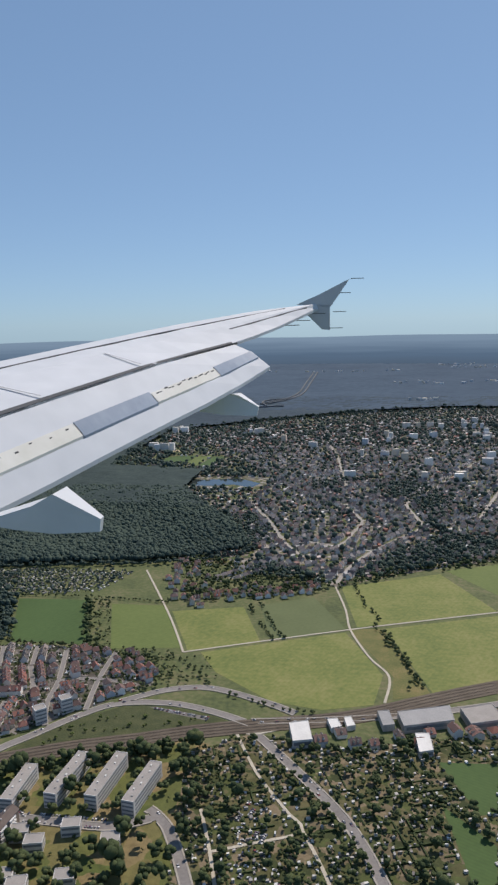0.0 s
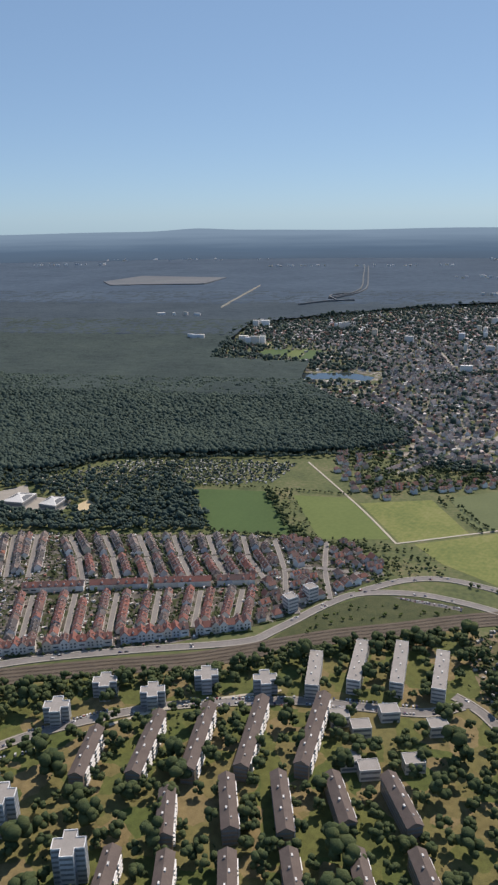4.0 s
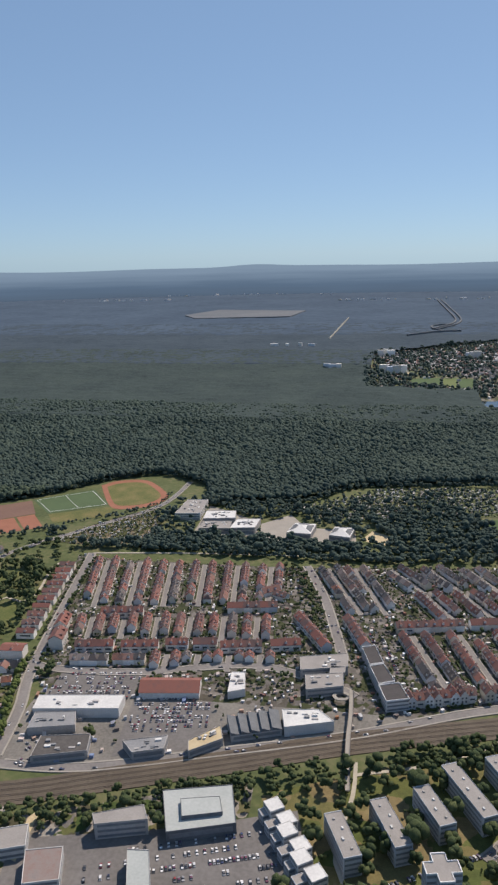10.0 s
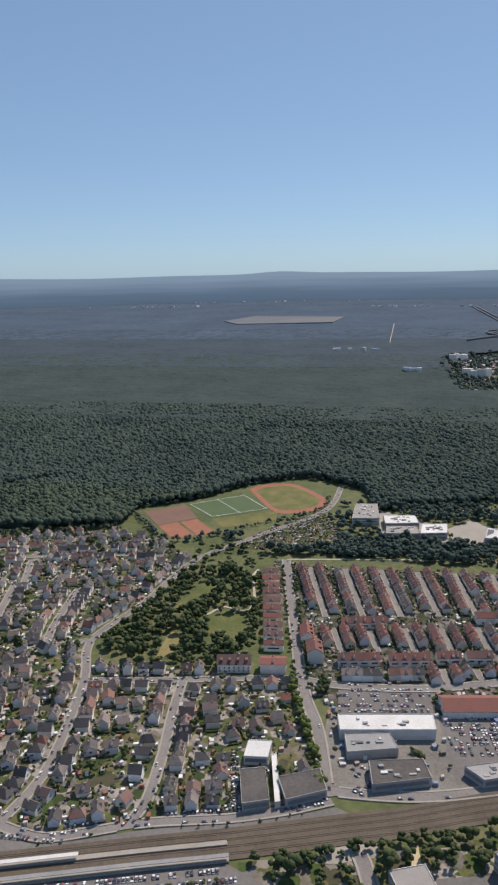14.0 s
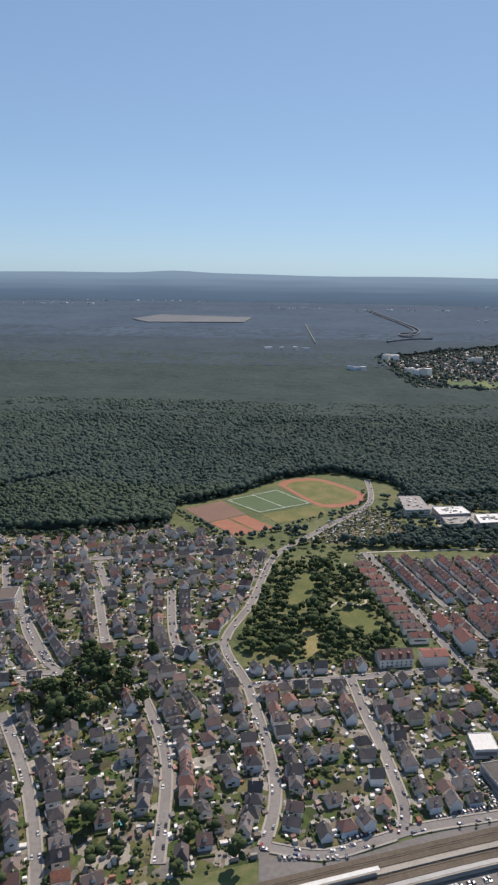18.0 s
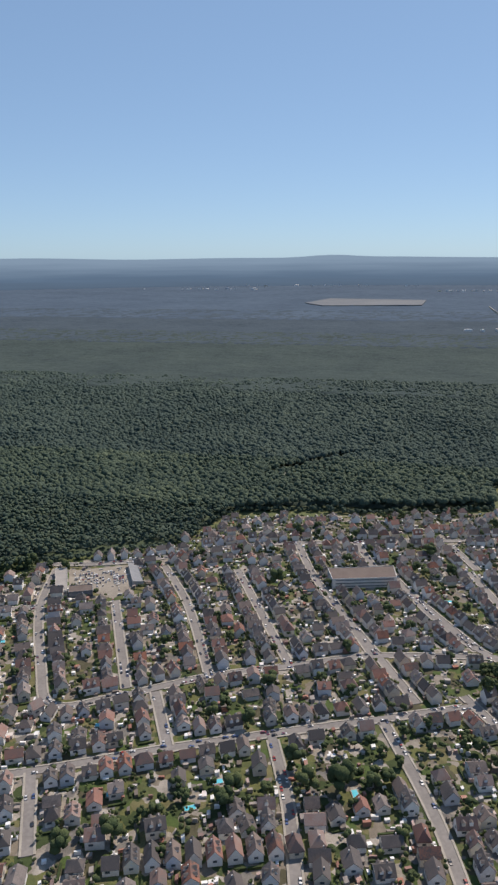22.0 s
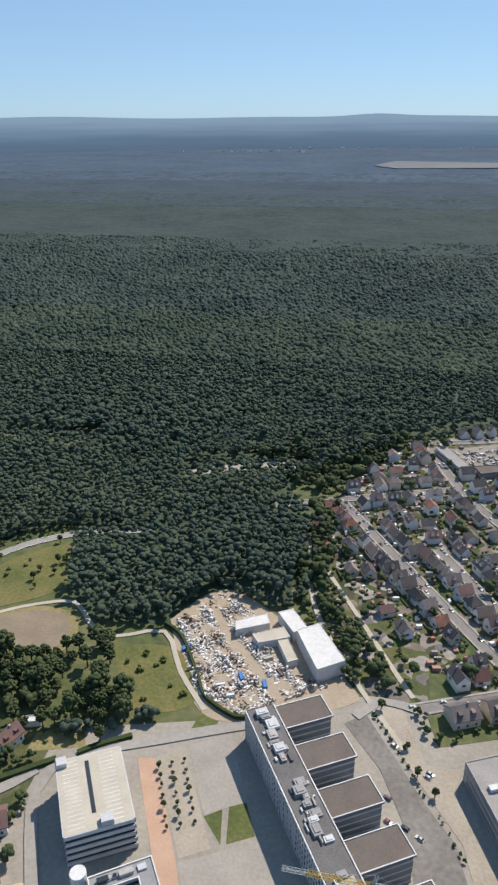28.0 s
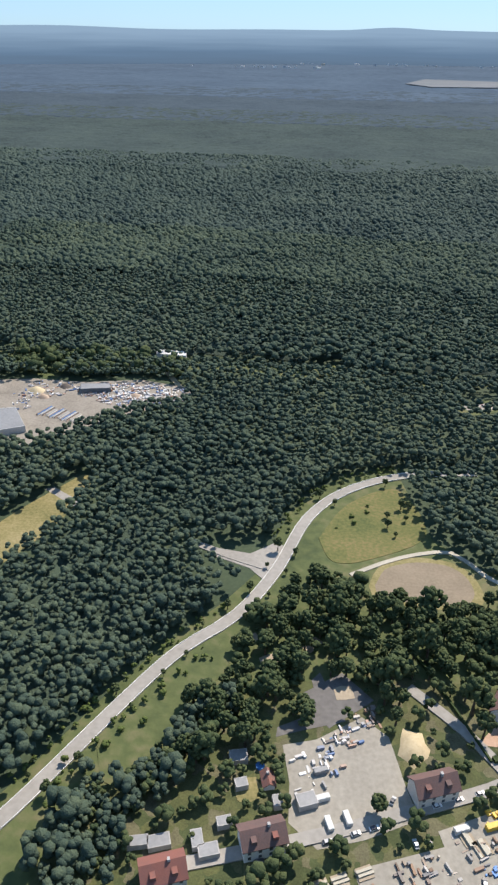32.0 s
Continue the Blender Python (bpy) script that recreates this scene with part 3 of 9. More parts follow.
MAIN = [
    [(-591, 470), (-575, 390), (-559, 314), (-548, 280), (-540, 240)],
    [(-566, 322), (-545, 318), (-500, 322), (-440, 338), (-392, 322), (-387, 318)],
    [(-540, 243), (-500, 247), (-440, 268), (-387, 288), (-330, 315), (-276, 333), (-218, 350), (-200, 366), (-173, 399), (-153, 415), (-120, 419), (-91, 412), (-66, 401)],
    [(-153, 418), (-126, 436), (-98, 441), (-62, 428), (-40, 416)],
    [(-62, 392), (-44, 370), (-13, 330), (0, 307), (12, 277), (26, 240)],
    [(-105, 318), (-93, 307), (-78, 279), (-66, 250), (-57, 222), (-50, 195)],
    [(-335, 225), (-305, 256), (-266, 280), (-231, 293), (-180, 303), (-153, 303), (-120, 303), (-100, 312)],
    [(-66, 404), (-20, 411), (40, 425), (120, 455)],
    [(-395, 350), (-412, 420), (-430, 470)],
    [(-526, 213), (-524, 208), (-521, 198), (-512, 175), (-505, 150)],
]
for pts in MAIN:
    road(pts, 4.6, pave=0.9, label="grey asphalt main road")
road([(-1250, 60), (-1237, 84), (-1222, 118), (-1212, 138), (-1199, 155), (-1190, 178), (-1183, 209), (-1170, 230), (-1148, 245), (-1120, 252)], 4.2, M_LANE, 0, label="grey country road curving through the woods")
for d in (-1.95, 1.95):
    rb = Build()
    ribbon(rb, smooth_line([(-1250, 60), (-1237, 84), (-1222, 118), (-1212, 138), (-1199, 155), (-1190, 178), (-1183, 209), (-1170, 230), (-1148, 245), (-1120, 252)]), d - 0.06, d + 0.06, 0.2, 0.47)
    tagged(rb.make("edge_line", [M_WHITE]), "white edge line of the country road", "line marking", kind="structure")
road([(-1190, 178), (-1205, 182), (-1222, 188)], 3.0, M_LANE, 0, label="short asphalt side road in the woods")
FAR_STREETS = [
    [(-23, 645), (-9, 698), (12, 744), (38, 787), (69, 844), (58, 940), (73, 979), (135, 1112), (190, 1240)],
    [(-130, 640), (-98, 680), (-60, 720), (-20, 770), (-10, 810), (0, 860), (-24, 937), (-67, 987), (-117, 1074), (-177, 1106)],
    [(12, 744), (-30, 760), (-90, 790), (-130, 830)],
    [(0, 860), (40, 880), (66, 890)],
    [(-60, 720), (-84, 770), (-110, 850), (-150, 950)],
    [(-24, 937), (20, 960), (58, 940)],
    [(-67, 987), (-20, 1040), (40, 1075), (120, 1080)],
    [(69, 844), (140, 880), (240, 930), (340, 980)],
    [(-117, 1074), (-60, 1130), (20, 1170), (150, 1180), (300, 1200)],
    [(-20, 1040), (-30, 1130), (-40, 1260), (-60, 1400)],
    [(140, 880), (180, 1000), (240, 1180), (280, 1350)],
]
for pts in FAR_STREETS:
    road(pts, 4.2, M_LANE, 0, label="pale street of the distant town")
TRACKS = [
    [(-130, 492), (-158, 558), (-210, 666)],
    [(-130, 492), (-12, 543), (111, 591), (240, 640)],
    [(-23, 637), (-13, 585), (-8, 543), (6, 498), (19, 470), (15, 435)],
    [(-625, 380), (-617, 392), (-605, 388), (-600, 399), (-609, 440), (-607, 450)],
    [(-1166, 180), (-1150, 192), (-1133, 198), (-1123, 188), (-1112, 182), (-1095, 188), (-1084, 170), (-1072, 155)],
    [(-1053, 260), (-1046, 215), (-1030, 180), (-1012, 150)],
    [(-590, 470), (-520, 480), (-440, 487), (-380, 492)],
    [(-1046, 244), (-1041, 232), (-1029, 209), (-1018, 187), (-1010, 172)],
    [(-384, 270), (-384, 250), (-388, 215), (-372, 190)],
    [(-384, 262), (-340, 280), (-290, 320), (-230, 335)],
    [(-79, 321), (-69, 294), (-58, 259), (-52, 235)],
    [(-72, 389), (-55, 353), (-35, 323), (-27, 311), (-50, 300), (-69, 292)],
    [(-27, 311), (-16, 287), (-7, 262)],
    [(-77, 400), (-65, 390), (-52, 395), (-42, 400)],
    [(-280, 262), (-240, 290), (-190, 310)],
]
for pts in TRACKS:
    road(pts, 1.7, M_GRAVEL, 0, "path", "pale gravel path", 0.09)

RAIL = smooth_line([(-1000, 85), (-850, 125), (-720, 162), (-659, 182), (-600, 201.5), (-573, 210), (-533, 224), (-511, 231.5), (-491, 240), (-438, 261), (-385, 283), (-291, 314), (-240, 329), (-200, 348), (-165, 364), (-130, 376), (-94, 390), (-50, 403), (0, 418), (89, 464), (300, 560)], 8)
rb = Build()
ribbon(rb, RAIL, -7.5, 7.5, -0.2, 0.35)
tagged(rb.make("railway_bed", [M_BALLAST]), "dark brown ballast bed of the railway", "railway", kind="structure")
for d in (-5.2, -4.4, -1.9, -1.1, 1.4, 2.2, 4.6, 5.4):
    rb = Build()
    ribbon(rb, RAIL, d - 0.06, d + 0.06, 0.35, 0.5)
    tagged(rb.make("rail", [M_STEEL]), "worn steel rail on the ballast", "rail", kind="structure")
mark_line(RAIL, 8.5)
for line, half in ROADS:
    mark_line(line, half + 0.3)
PLATFORM = [p for p in RAIL if -690 < p[0] < -566]
pb = Build()
ribbon(pb, PLATFORM, -0.9, 1.2, 0.3, 0.9)
tagged(pb.make("platform", [M_PAVE]), "pale station platform beside the tracks", "platform", kind="structure")
pb = Build()
ribbon(pb, PLATFORM, -8.6, -6.2, 0.3, 0.9)
tagged(pb.make("platform", [M_PAVE]), "pale station platform beside the tracks", "platform", kind="structure")
pb = Build()
ribbon(pb, PLATFORM, -8.3, -6.6, 2.4, 2.6)
tagged(pb.make("platform_roof", [M_ROOF_GREY]), "long grey platform roof", "platform", kind="structure")
pb = Build()
ribbon(pb, [p for p in PLATFORM if p[0] < -620], -0.7, 1.0, 2.4, 2.6)
tagged(pb.make("platform_roof", [M_ROOF_WHITE]), "long white platform roof", "platform", kind="structure")

# ---------- sports grounds
M_EMB = material("embankment_scrub", [(0.032, 0.045, 0.017), (0.055, 0.067, 0.025), (0.085, 0.09, 0.038)], 0.14, 8, bump=0.5)
SPORTS = [
    ("tennis_court", [(-726, 555), (-696, 577), (-676, 545), (-704, 524)], M_CLAY_DULL, "brown cinder court beside the woods"),
    ("tennis_court", [(-703, 523), (-690, 533), (-668, 506), (-682, 496)], M_CLAY, "orange clay tennis courts"),
    ("tennis_court", [(-688, 534), (-676, 543), (-653, 514), (-666, 507)], M_CLAY, "orange clay tennis courts"),
    ("pitch", [(-696, 579), (-651, 615), (-620, 576), (-665, 547)], M_TURF, "green football pitch with white lines"),
    ("pitch", [(-664, 545), (-613, 572), (-612, 548), (-650, 525)], M_MEADOW, "mown grass practice pitch"),
    ("sand_pitch", [(-395, 523), (-387, 544), (-373, 534), (-374, 515)], M_SAND, "pale sand playing field"),
]
for nm, poly, mat, label in SPORTS:
    field(poly, mat, label, 0.1, nm)
TRACK = [(-650, 629), (-638, 645), (-612, 650), (-588, 627), (-574, 602), (-580, 580), (-598, 568), (-618, 572)]
field(rounded(TRACK), M_CLAY, "red running track round a grass field", 0.1, "running_track")
field(rounded([(-612 + (x + 612) * 0.8, 609 + (y - 609) * 0.8) for x, y in TRACK]), M_MEADOW, "dry grass infield of the running track", 0.16, "infield")
lines = Build()


def stripe(b, p, q, w=0.35, z=0.17):
    a = math.atan2(q[1] - p[1], q[0] - p[0])
    b.box((p[0] + q[0]) / 2, (p[1] + q[1]) / 2, 0.0, z, math.hypot(q[0] - p[0], q[1] - p[1]), w, a)


pc = [(-692, 579), (-651, 611), (-624, 577), (-665, 551)]
for p, q in zip(pc, pc[1:] + pc[:1]):
    stripe(lines, p, q)
stripe(lines, ((pc[0][0] + pc[1][0]) / 2, (pc[0][1] + pc[1][1]) / 2), ((pc[2][0] + pc[3][0]) / 2, (pc[2][1] + pc[3][1]) / 2))
tagged(lines.make("pitch_lines", [M_WHITE]), "white lines painted on the football pitch", "line marking", kind="structure")

# ---------- open areas
AREAS = [
    ("embankment", [(-201, 357), (-188, 376), (-169, 398), (-151, 411.5), (-138, 415), (-120, 415), (-91, 408), (-78, 401), (-93, 399), (-121, 387), (-142, 380), (-168, 372), (-190, 361)], M_EMB, "overgrown green embankment beside the railway"),
    ("parking_lot", [(-134, 414), (-119, 412), (-92, 406), (-93, 402), (-119, 408)], M_LOT, "strip of car park beside the ring road"),
    ("lawn", [(-650, 379), (-634, 436), (-624, 431), (-638, 381)], M_LAWN, "long park lawn between trees"),
    ("lawn", [(-622, 380), (-604, 389), (-594, 360), (-600, 352), (-622, 360)], M_LAWN, "park lawn along a path"),
    ("lawn", [(-641, 357), (-632, 357), (-632, 330), (-640, 328)], M_DRY, "dry grass clearing in the park"),
    ("parking_lot", [(-542, 318), (-498, 327), (-497, 299), (-540, 290)], M_LOT, "grey car park with rows of cars"),
    ("parking_lot", [(-495, 296), (-455, 303), (-452, 268), (-490, 256)], M_LOT, "grey yard full of parked cars"),
    ("parking_lot", [(-446, 222), (-405, 238), (-395, 205), (-430, 190), (-500, 170), (-510, 205)], M_LOT, "large grey car park with marked bays"),
    ("parking_lot", [(-992, 361), (-961, 375), (-945, 355), (-953, 332), (-984, 344)], M_YARD_SAND, "bare construction lot with parked cars"),
    ("parking_lot", [(-660, 176), (-575, 203), (-545, 190), (-560, 160), (-650, 150)], M_LOT, "car park beside the station"),
    ("plaza", [(-1081, 135), (-1074, 140), (-1059, 111), (-1066, 107)], M_BEIGE, "pale gravel plaza planted with small trees"),
    ("plaza", [(-1073, 141), (-1062, 147.5), (-1053, 126), (-1063, 120)], M_PAVE, "pale grey paved plaza before the office building"),
    ("plaza", [(-1066, 106), (-1047.5, 115.5), (-1040, 105), (-1060, 93)], M_PAVE, "pale grey paved plaza before the office building"),
    ("plaza", [(-1058, 92), (-1040, 103), (-1030, 84), (-1048, 76)], M_PAVE, "pale grey paved plaza before the office building"),
    ("lawn", [(-1063, 119.5), (-1058.8, 122.5), (-1056.9, 112.5)], M_LAWN, "green lawn triangle in the plaza"),
    ("lawn", [(-1057.2, 123.6), (-1053, 125.6), (-1049, 116.5), (-1055.6, 113)], M_LAWN, "green lawn patch in the plaza"),
    ("lawn", [(-1053.5, 97.5), (-1050.5, 99), (-1046, 90), (-1050, 88)], M_LAWN, "green lawn patch in the plaza"),
    ("lawn", [(-1073, 154), (-1066, 156), (-1067, 150.5), (-1074, 147.5)], M_LAWN, "rough lawn beside the scrap yard"),
    ("lawn", [(-1118, 137), (-1106, 144), (-1102, 135), (-1118, 130)], M_DRY, "dry garden lawn beside a villa"),
    ("driveway", [(-1131, 121), (-1126, 121), (-1122, 126), (-1126, 128)], M_BRICK_WALK, "pinkish paved drive before a villa"),
    ("paved_yard", [(-1181, 114), (-1175, 117), (-1164, 122), (-1172, 137), (-1174, 134), (-1171, 124), (-1181, 117)], M_LOT, "dark asphalt path round a yard under trees"),
    ("bare_patch", [(-1106, 91), (-1101, 94), (-1098, 94), (-1101, 90)], M_SAND, "patch of bare sand beside the yard"),
    ("garden_plot", [(-1189, 100), (-1184, 102), (-1182, 97), (-1187, 95)], M_DRY, "garden plot with dry lawn and a sand patch"),
    ("brick_path", [(-1086, 134), (-1081, 135), (-1066.6, 106.4), (-1060.4, 92), (-1064, 91), (-1070, 101)], M_BRICK_WALK, "orange brick walk beside the plaza"),
    ("recycling_yard", [(-1095, 195), (-1081, 216), (-1060, 206), (-1030, 175), (-1030, 165), (-1062, 152), (-1078, 160)], M_EARTH, "sandy yard strewn with scrap"),
    ("gravel_yard", [(-1179, 112), (-1171, 115), (-1160, 124), (-1153, 119), (-1149, 106), (-1146, 98), (-1158, 91), (-1168, 87), (-1175, 92), (-1176, 102)], M_YARD_PALE, "pale gravel yard with vehicles"),
    ("paved_yard", [(-1177, 128), (-1166, 138), (-1157, 130), (-1168, 119)], M_LOT, "dark paved yard under tall trees"),
    ("meadow", [(-1294, 164), (-1292, 182), (-1287, 196), (-1279, 212), (-1273, 222), (-1268, 214), (-1269, 198), (-1274, 178), (-1283, 160)], M_DRY, "strip of rough grass inside the woods"),
    ("sand_path", [(-1284, 209), (-1281, 211), (-1267, 203), (-1269, 200)], M_LANE, "pale gravel track across a strip of rough grass"),
    ("paved_verge", [(-662, 200), (-641, 197.5), (-626, 202.5), (-612, 208.6), (-600, 212.8), (-574, 219.6), (-554, 226.8), (-536, 235), (-531, 232.6), (-555, 224.3), (-575, 217.5), (-600, 209.5), (-630, 199.4), (-662, 189)], M_LOT, "dark asphalt strip along the railway"),
    ("lane", [(-1295, 258), (-1291.5, 259), (-1300, 282), (-1296, 290), (-1280, 298), (-1281, 301), (-1299, 293.5), (-1303.6, 283)], M_LANE, "grey lane through the scrap yard"),
    ("sand_path", [(-1271, 326), (-1268, 326), (-1253, 305), (-1256, 304)], M_SAND, "sandy track behind the scrap yard"),
    ("lumber_yard", [(-1160, 84), (-1140, 93), (-1134, 84), (-1156, 74)], M_YARD_PALE, "pale yard stacked with timber"),
    ("gravel_yard", [(-1142, 96), (-1124, 106), (-1110, 84), (-1104, 70), (-1132, 68)], M_YARD_PALE, "pale storage yard with containers"),
    ("meadow", [(-1178, 198), (-1169, 221), (-1151, 234), (-1141, 207), (-1159, 190), (-1172, 186)], M_MEADOW, "mown green meadow beside the road"),
    ("meadow", [(-1110, 178), (-1088, 180), (-1076, 158), (-1094, 152)], M_MEADOW, "green meadow beside the yard"),
    ("meadow", [(-1225, 105), (-1208, 135), (-1196, 140), (-1215, 95)], M_LAND, "rough grass verge beside the country road"),
    ("arena_rim", [(-1160, 176), (-1156.5, 186.5), (-1146, 193), (-1131.5, 192), (-1124.5, 181), (-1127, 171), (-1142, 168.5), (-1156, 168)], M_DRY, "yellowish grass rim of the riding arena"),
    ("riding_arena", [(-1158, 176.5), (-1155, 185), (-1150, 188.6), (-1145, 190.6), (-1138, 191.2), (-1133, 190), (-1129, 186), (-1127, 180), (-1127.4, 176), (-1129, 173), (-1135, 171.6), (-1142, 171), (-1149, 170.2), (-1154, 170), (-1157, 172)], M_ARENA, "worn brown sand riding arena"),
    ("clearing", [(-912, 566), (-880, 598), (-845, 634), (-841, 627), (-874, 590), (-904, 560)], M_LAND, "narrow grassy clearing with huts inside the wood"),
    ("clearing", [(-1124, 314), (-1100, 327), (-1080, 333), (-1058, 332), (-1060, 322), (-1084, 320), (-1118, 304)], M_LAND, "grassy opening inside the wood"),
    ("gravel_yard", [(-1121, 313), (-1100, 323), (-1080, 330), (-1060, 329), (-1062, 324), (-1084, 323), (-1117, 307)], M_PAVE, "pale gravel car park inside the wood"),
    ("forecourt", [(-477, 547), (-456, 572), (-440, 545), (-400, 540), (-398, 512), (-455, 510), (-473, 516)], M_PAVE, "pale paved school forecourt"),
    ("forecourt", [(-530, 586), (-527, 520), (-500, 516), (-476, 520), (-478, 550), (-505, 570)], M_PAVE, "pale paved school yard"),
    ("forecourt", [(-540, 213), (-521, 221), (-519, 215), (-533, 208), (-541, 207)], M_PAVE, "pale paved square beside the railway"),
    ("sand_path", [(-509, 216), (-506, 222), (-504, 204), (-503, 195), (-506, 196)], M_SAND, "sandy path between trees"),
    ("road_junction", [(-1212, 186), (-1200, 185), (-1192, 193), (-1188, 190), (-1193, 172), (-1199, 177.5), (-1212, 181.5)], M_LANE, "asphalt fork of the country road"),
    ("bare_patch", rect(-1193, 146, 5, 3, 0.7), M_EARTH, "bare brown earth under trees"),
    ("bare_patch", rect(-1186, 139, 6, 3.5, 0.5), M_EARTH, "bare brown earth under trees"),
    ("bare_patch", rect(-1175, 147, 6, 3, 1.0), M_EARTH, "bare brown earth under trees"),
    ("bare_patch", rect(-1165, 131, 5, 4, 0.3), M_EARTH, "bare brown earth under trees"),
    ("forecourt", [(-1024, 168), (-1013, 166.5), (-1006.5, 147), (-997.5, 147), (-999, 138), (-990, 115), (-996, 112), (-998.2, 124), (-1005.5, 135.5), (-1022.5, 165)], M_BEIGE, "beige gravel ground beside a service road"),
    ("service_road", [(-1030, 158), (-1024, 163), (-1007, 134), (-1000, 124), (-997, 110), (-1009, 106), (-1013, 128), (-1019, 143)], M_PAVE_MIX, "grey asphalt service road beside the offices"),
    ("rough_grass", [(-1006, 165.4), (-1003, 154), (-971, 166), (-966, 181), (-976, 177.5), (-991, 171.5)], M_LAND, "rough grass and bushes beside new houses"),
    ("field", [(-1187, 335), (-1176, 340), (-1184, 350), (-1200, 341)], M_LAWN, "small meadow inside the woods"),
    ("gravel_yard", [(-1352, 297), (-1331, 303), (-1304, 304), (-1278, 312), (-1250, 307), (-1250, 287), (-1270, 278), (-1290, 256), (-1302, 240), (-1325, 234), (-1345, 262)], M_YARD_SAND, "sandy scrap yard among trees"),
]
for nm, poly, mat, label in AREAS:
    if nm in ("meadow", "clearing", "riding_arena", "arena_rim", "bare_patch", "recycling_yard", "garden_plot"):
        poly = rounded(poly)
    field(poly, mat, label, 0.065 if nm in ("lane", "sand_path", "service_road", "riding_arena", "bare_patch", "paved_verge") else 0.05, nm)

mark_poly([(-1214, 177), (-1214, 189), (-1190, 196), (-1188, 176), (-1202, 168)])

# ---------- woods


def blob_template(seed, balls, sub=1, flat=0.85):
    """Vertices and triangles of one crown of unit radius: some lumpy balls grown together."""
    rnd = random.Random(seed)
    vs, fs = [], []
    for k in range(balls):
        bm = bmesh.new()
        bmesh.ops.create_icosphere(bm, subdivisions=sub, radius=1.0)
        if balls == 1:
            c, r = Vector((0, 0, 0)), 1.0
        else:
            a, up = rnd.uniform(0, 6.28), rnd.uniform(-0.35, 0.75)
            d = rnd.uniform(0.35, 0.62) * math.sqrt(max(0.05, 1 - up * up * 0.8))
            c, r = Vector((d * math.cos(a), d * math.sin(a), up * 0.8)), rnd.uniform(0.38, 0.6) if balls < 7 else rnd.uniform(0.28, 0.5)
        k0 = len(vs)
        for v in bm.verts:
            p = v.co * (r * rnd.uniform(0.78, 1.18))
            vs.append((c.x + p.x, c.y + p.y, (c.z + p.z) * flat))
        fs += [[k0 + v.index for v in f.verts] for f in bm.faces]
        bm.free()
    return np.array(vs), np.array(fs)


def fast_mesh(name, verts, tris, mat, smooth=False):
    me = bpy.data.meshes.new(name)
    me.vertices.add(len(verts))
    me.vertices.foreach_set("co", np.asarray(verts, np.float32).ravel())
    me.loops.add(tris.size)
    me.loops.foreach_set("vertex_index", tris.astype(np.int32).ravel())
    me.polygons.add(len(tris))
    me.polygons.foreach_set("loop_start", np.arange(0, tris.size, tris.shape[1], dtype=np.int32))
    me.update(calc_edges=True)
    me.materials.append(mat)
    if smooth:
        me.shade_smooth()
    return me


def crowns(name, xs, ys, zs, rs, hs, templates, mat, seed=1, smooth=False):
    """One mesh of many crowns; rs: radii, hs: half heights."""
    rng = np.random.default_rng(seed)
    allv, allf, base = [], [], 0
    which = rng.integers(0, len(templates), len(xs))
    for k, (tv, tf) in enumerate(templates):
        sel = np.where(which == k)[0]
        if not len(sel):
            continue
        a = rng.uniform(0, 6.283, len(sel))
        c, s = np.cos(a)[:, None], np.sin(a)[:, None]
        r = rs[sel][:, None]
        v = np.stack([xs[sel][:, None] + r * (tv[:, 0] * c - tv[:, 1] * s), ys[sel][:, None] + r * (tv[:, 0] * s + tv[:, 1] * c), zs[sel][:, None] + hs[sel][:, None] * tv[:, 2]], -1)
        f = tf[None] + (np.arange(len(sel)) * len(tv))[:, None, None] + base
        allv.append(v.reshape(-1, 3))
        allf.append(f.reshape(-1, 3))
        base += len(sel) * len(tv)
    return new(name, fast_mesh(name, np.concatenate(allv), np.concatenate(allf), mat, smooth))


T_RICH = [blob_template(s, 8) for s in range(6)]
T_NEAR = [blob_template(60 + s, 5) for s in range(6)]
T_MID = [blob_template(20 + s, 3) for s in range(5)]
T_LOW = [blob_template(40 + s, 1) for s in range(5)]


def scatter(poly, step, seed, jitter=0.45, avoid=True):
    rng = np.random.default_rng(seed)
    x0, x1 = min(p[0] for p in poly), max(p[0] for p in poly)
    y0, y1 = min(p[1] for p in poly), max(p[1] for p in poly)
    gx, gy = np.meshgrid(np.arange(x0, x1, step), np.arange(y0, y1, step))
    xs, ys = gx.ravel() + rng.uniform(-jitter, jitter, gx.size) * step, gy.ravel() + rng.uniform(-jitter, jitter, gx.size) * step
    keep = inside_many(xs, ys, list(poly))
    if avoid:
        i, j = (xs - OX).astype(int), (ys - OY).astype(int)
        ok = (i >= 0) & (i < ON) & (j >= 0) & (j < OM)
        keep &= ~(ok & taken[j.clip(0, OM - 1), i.clip(0, ON - 1)])
    return xs[keep], ys[keep]


def upper(templates, low):
    """The templates without the faces on their undersides, which the closed wood hides."""
    out = []
    for tv, tf in templates:
        mid = tv[tf].mean(1)[:, 2]
        out.append((tv, tf[mid > low]))
    return out


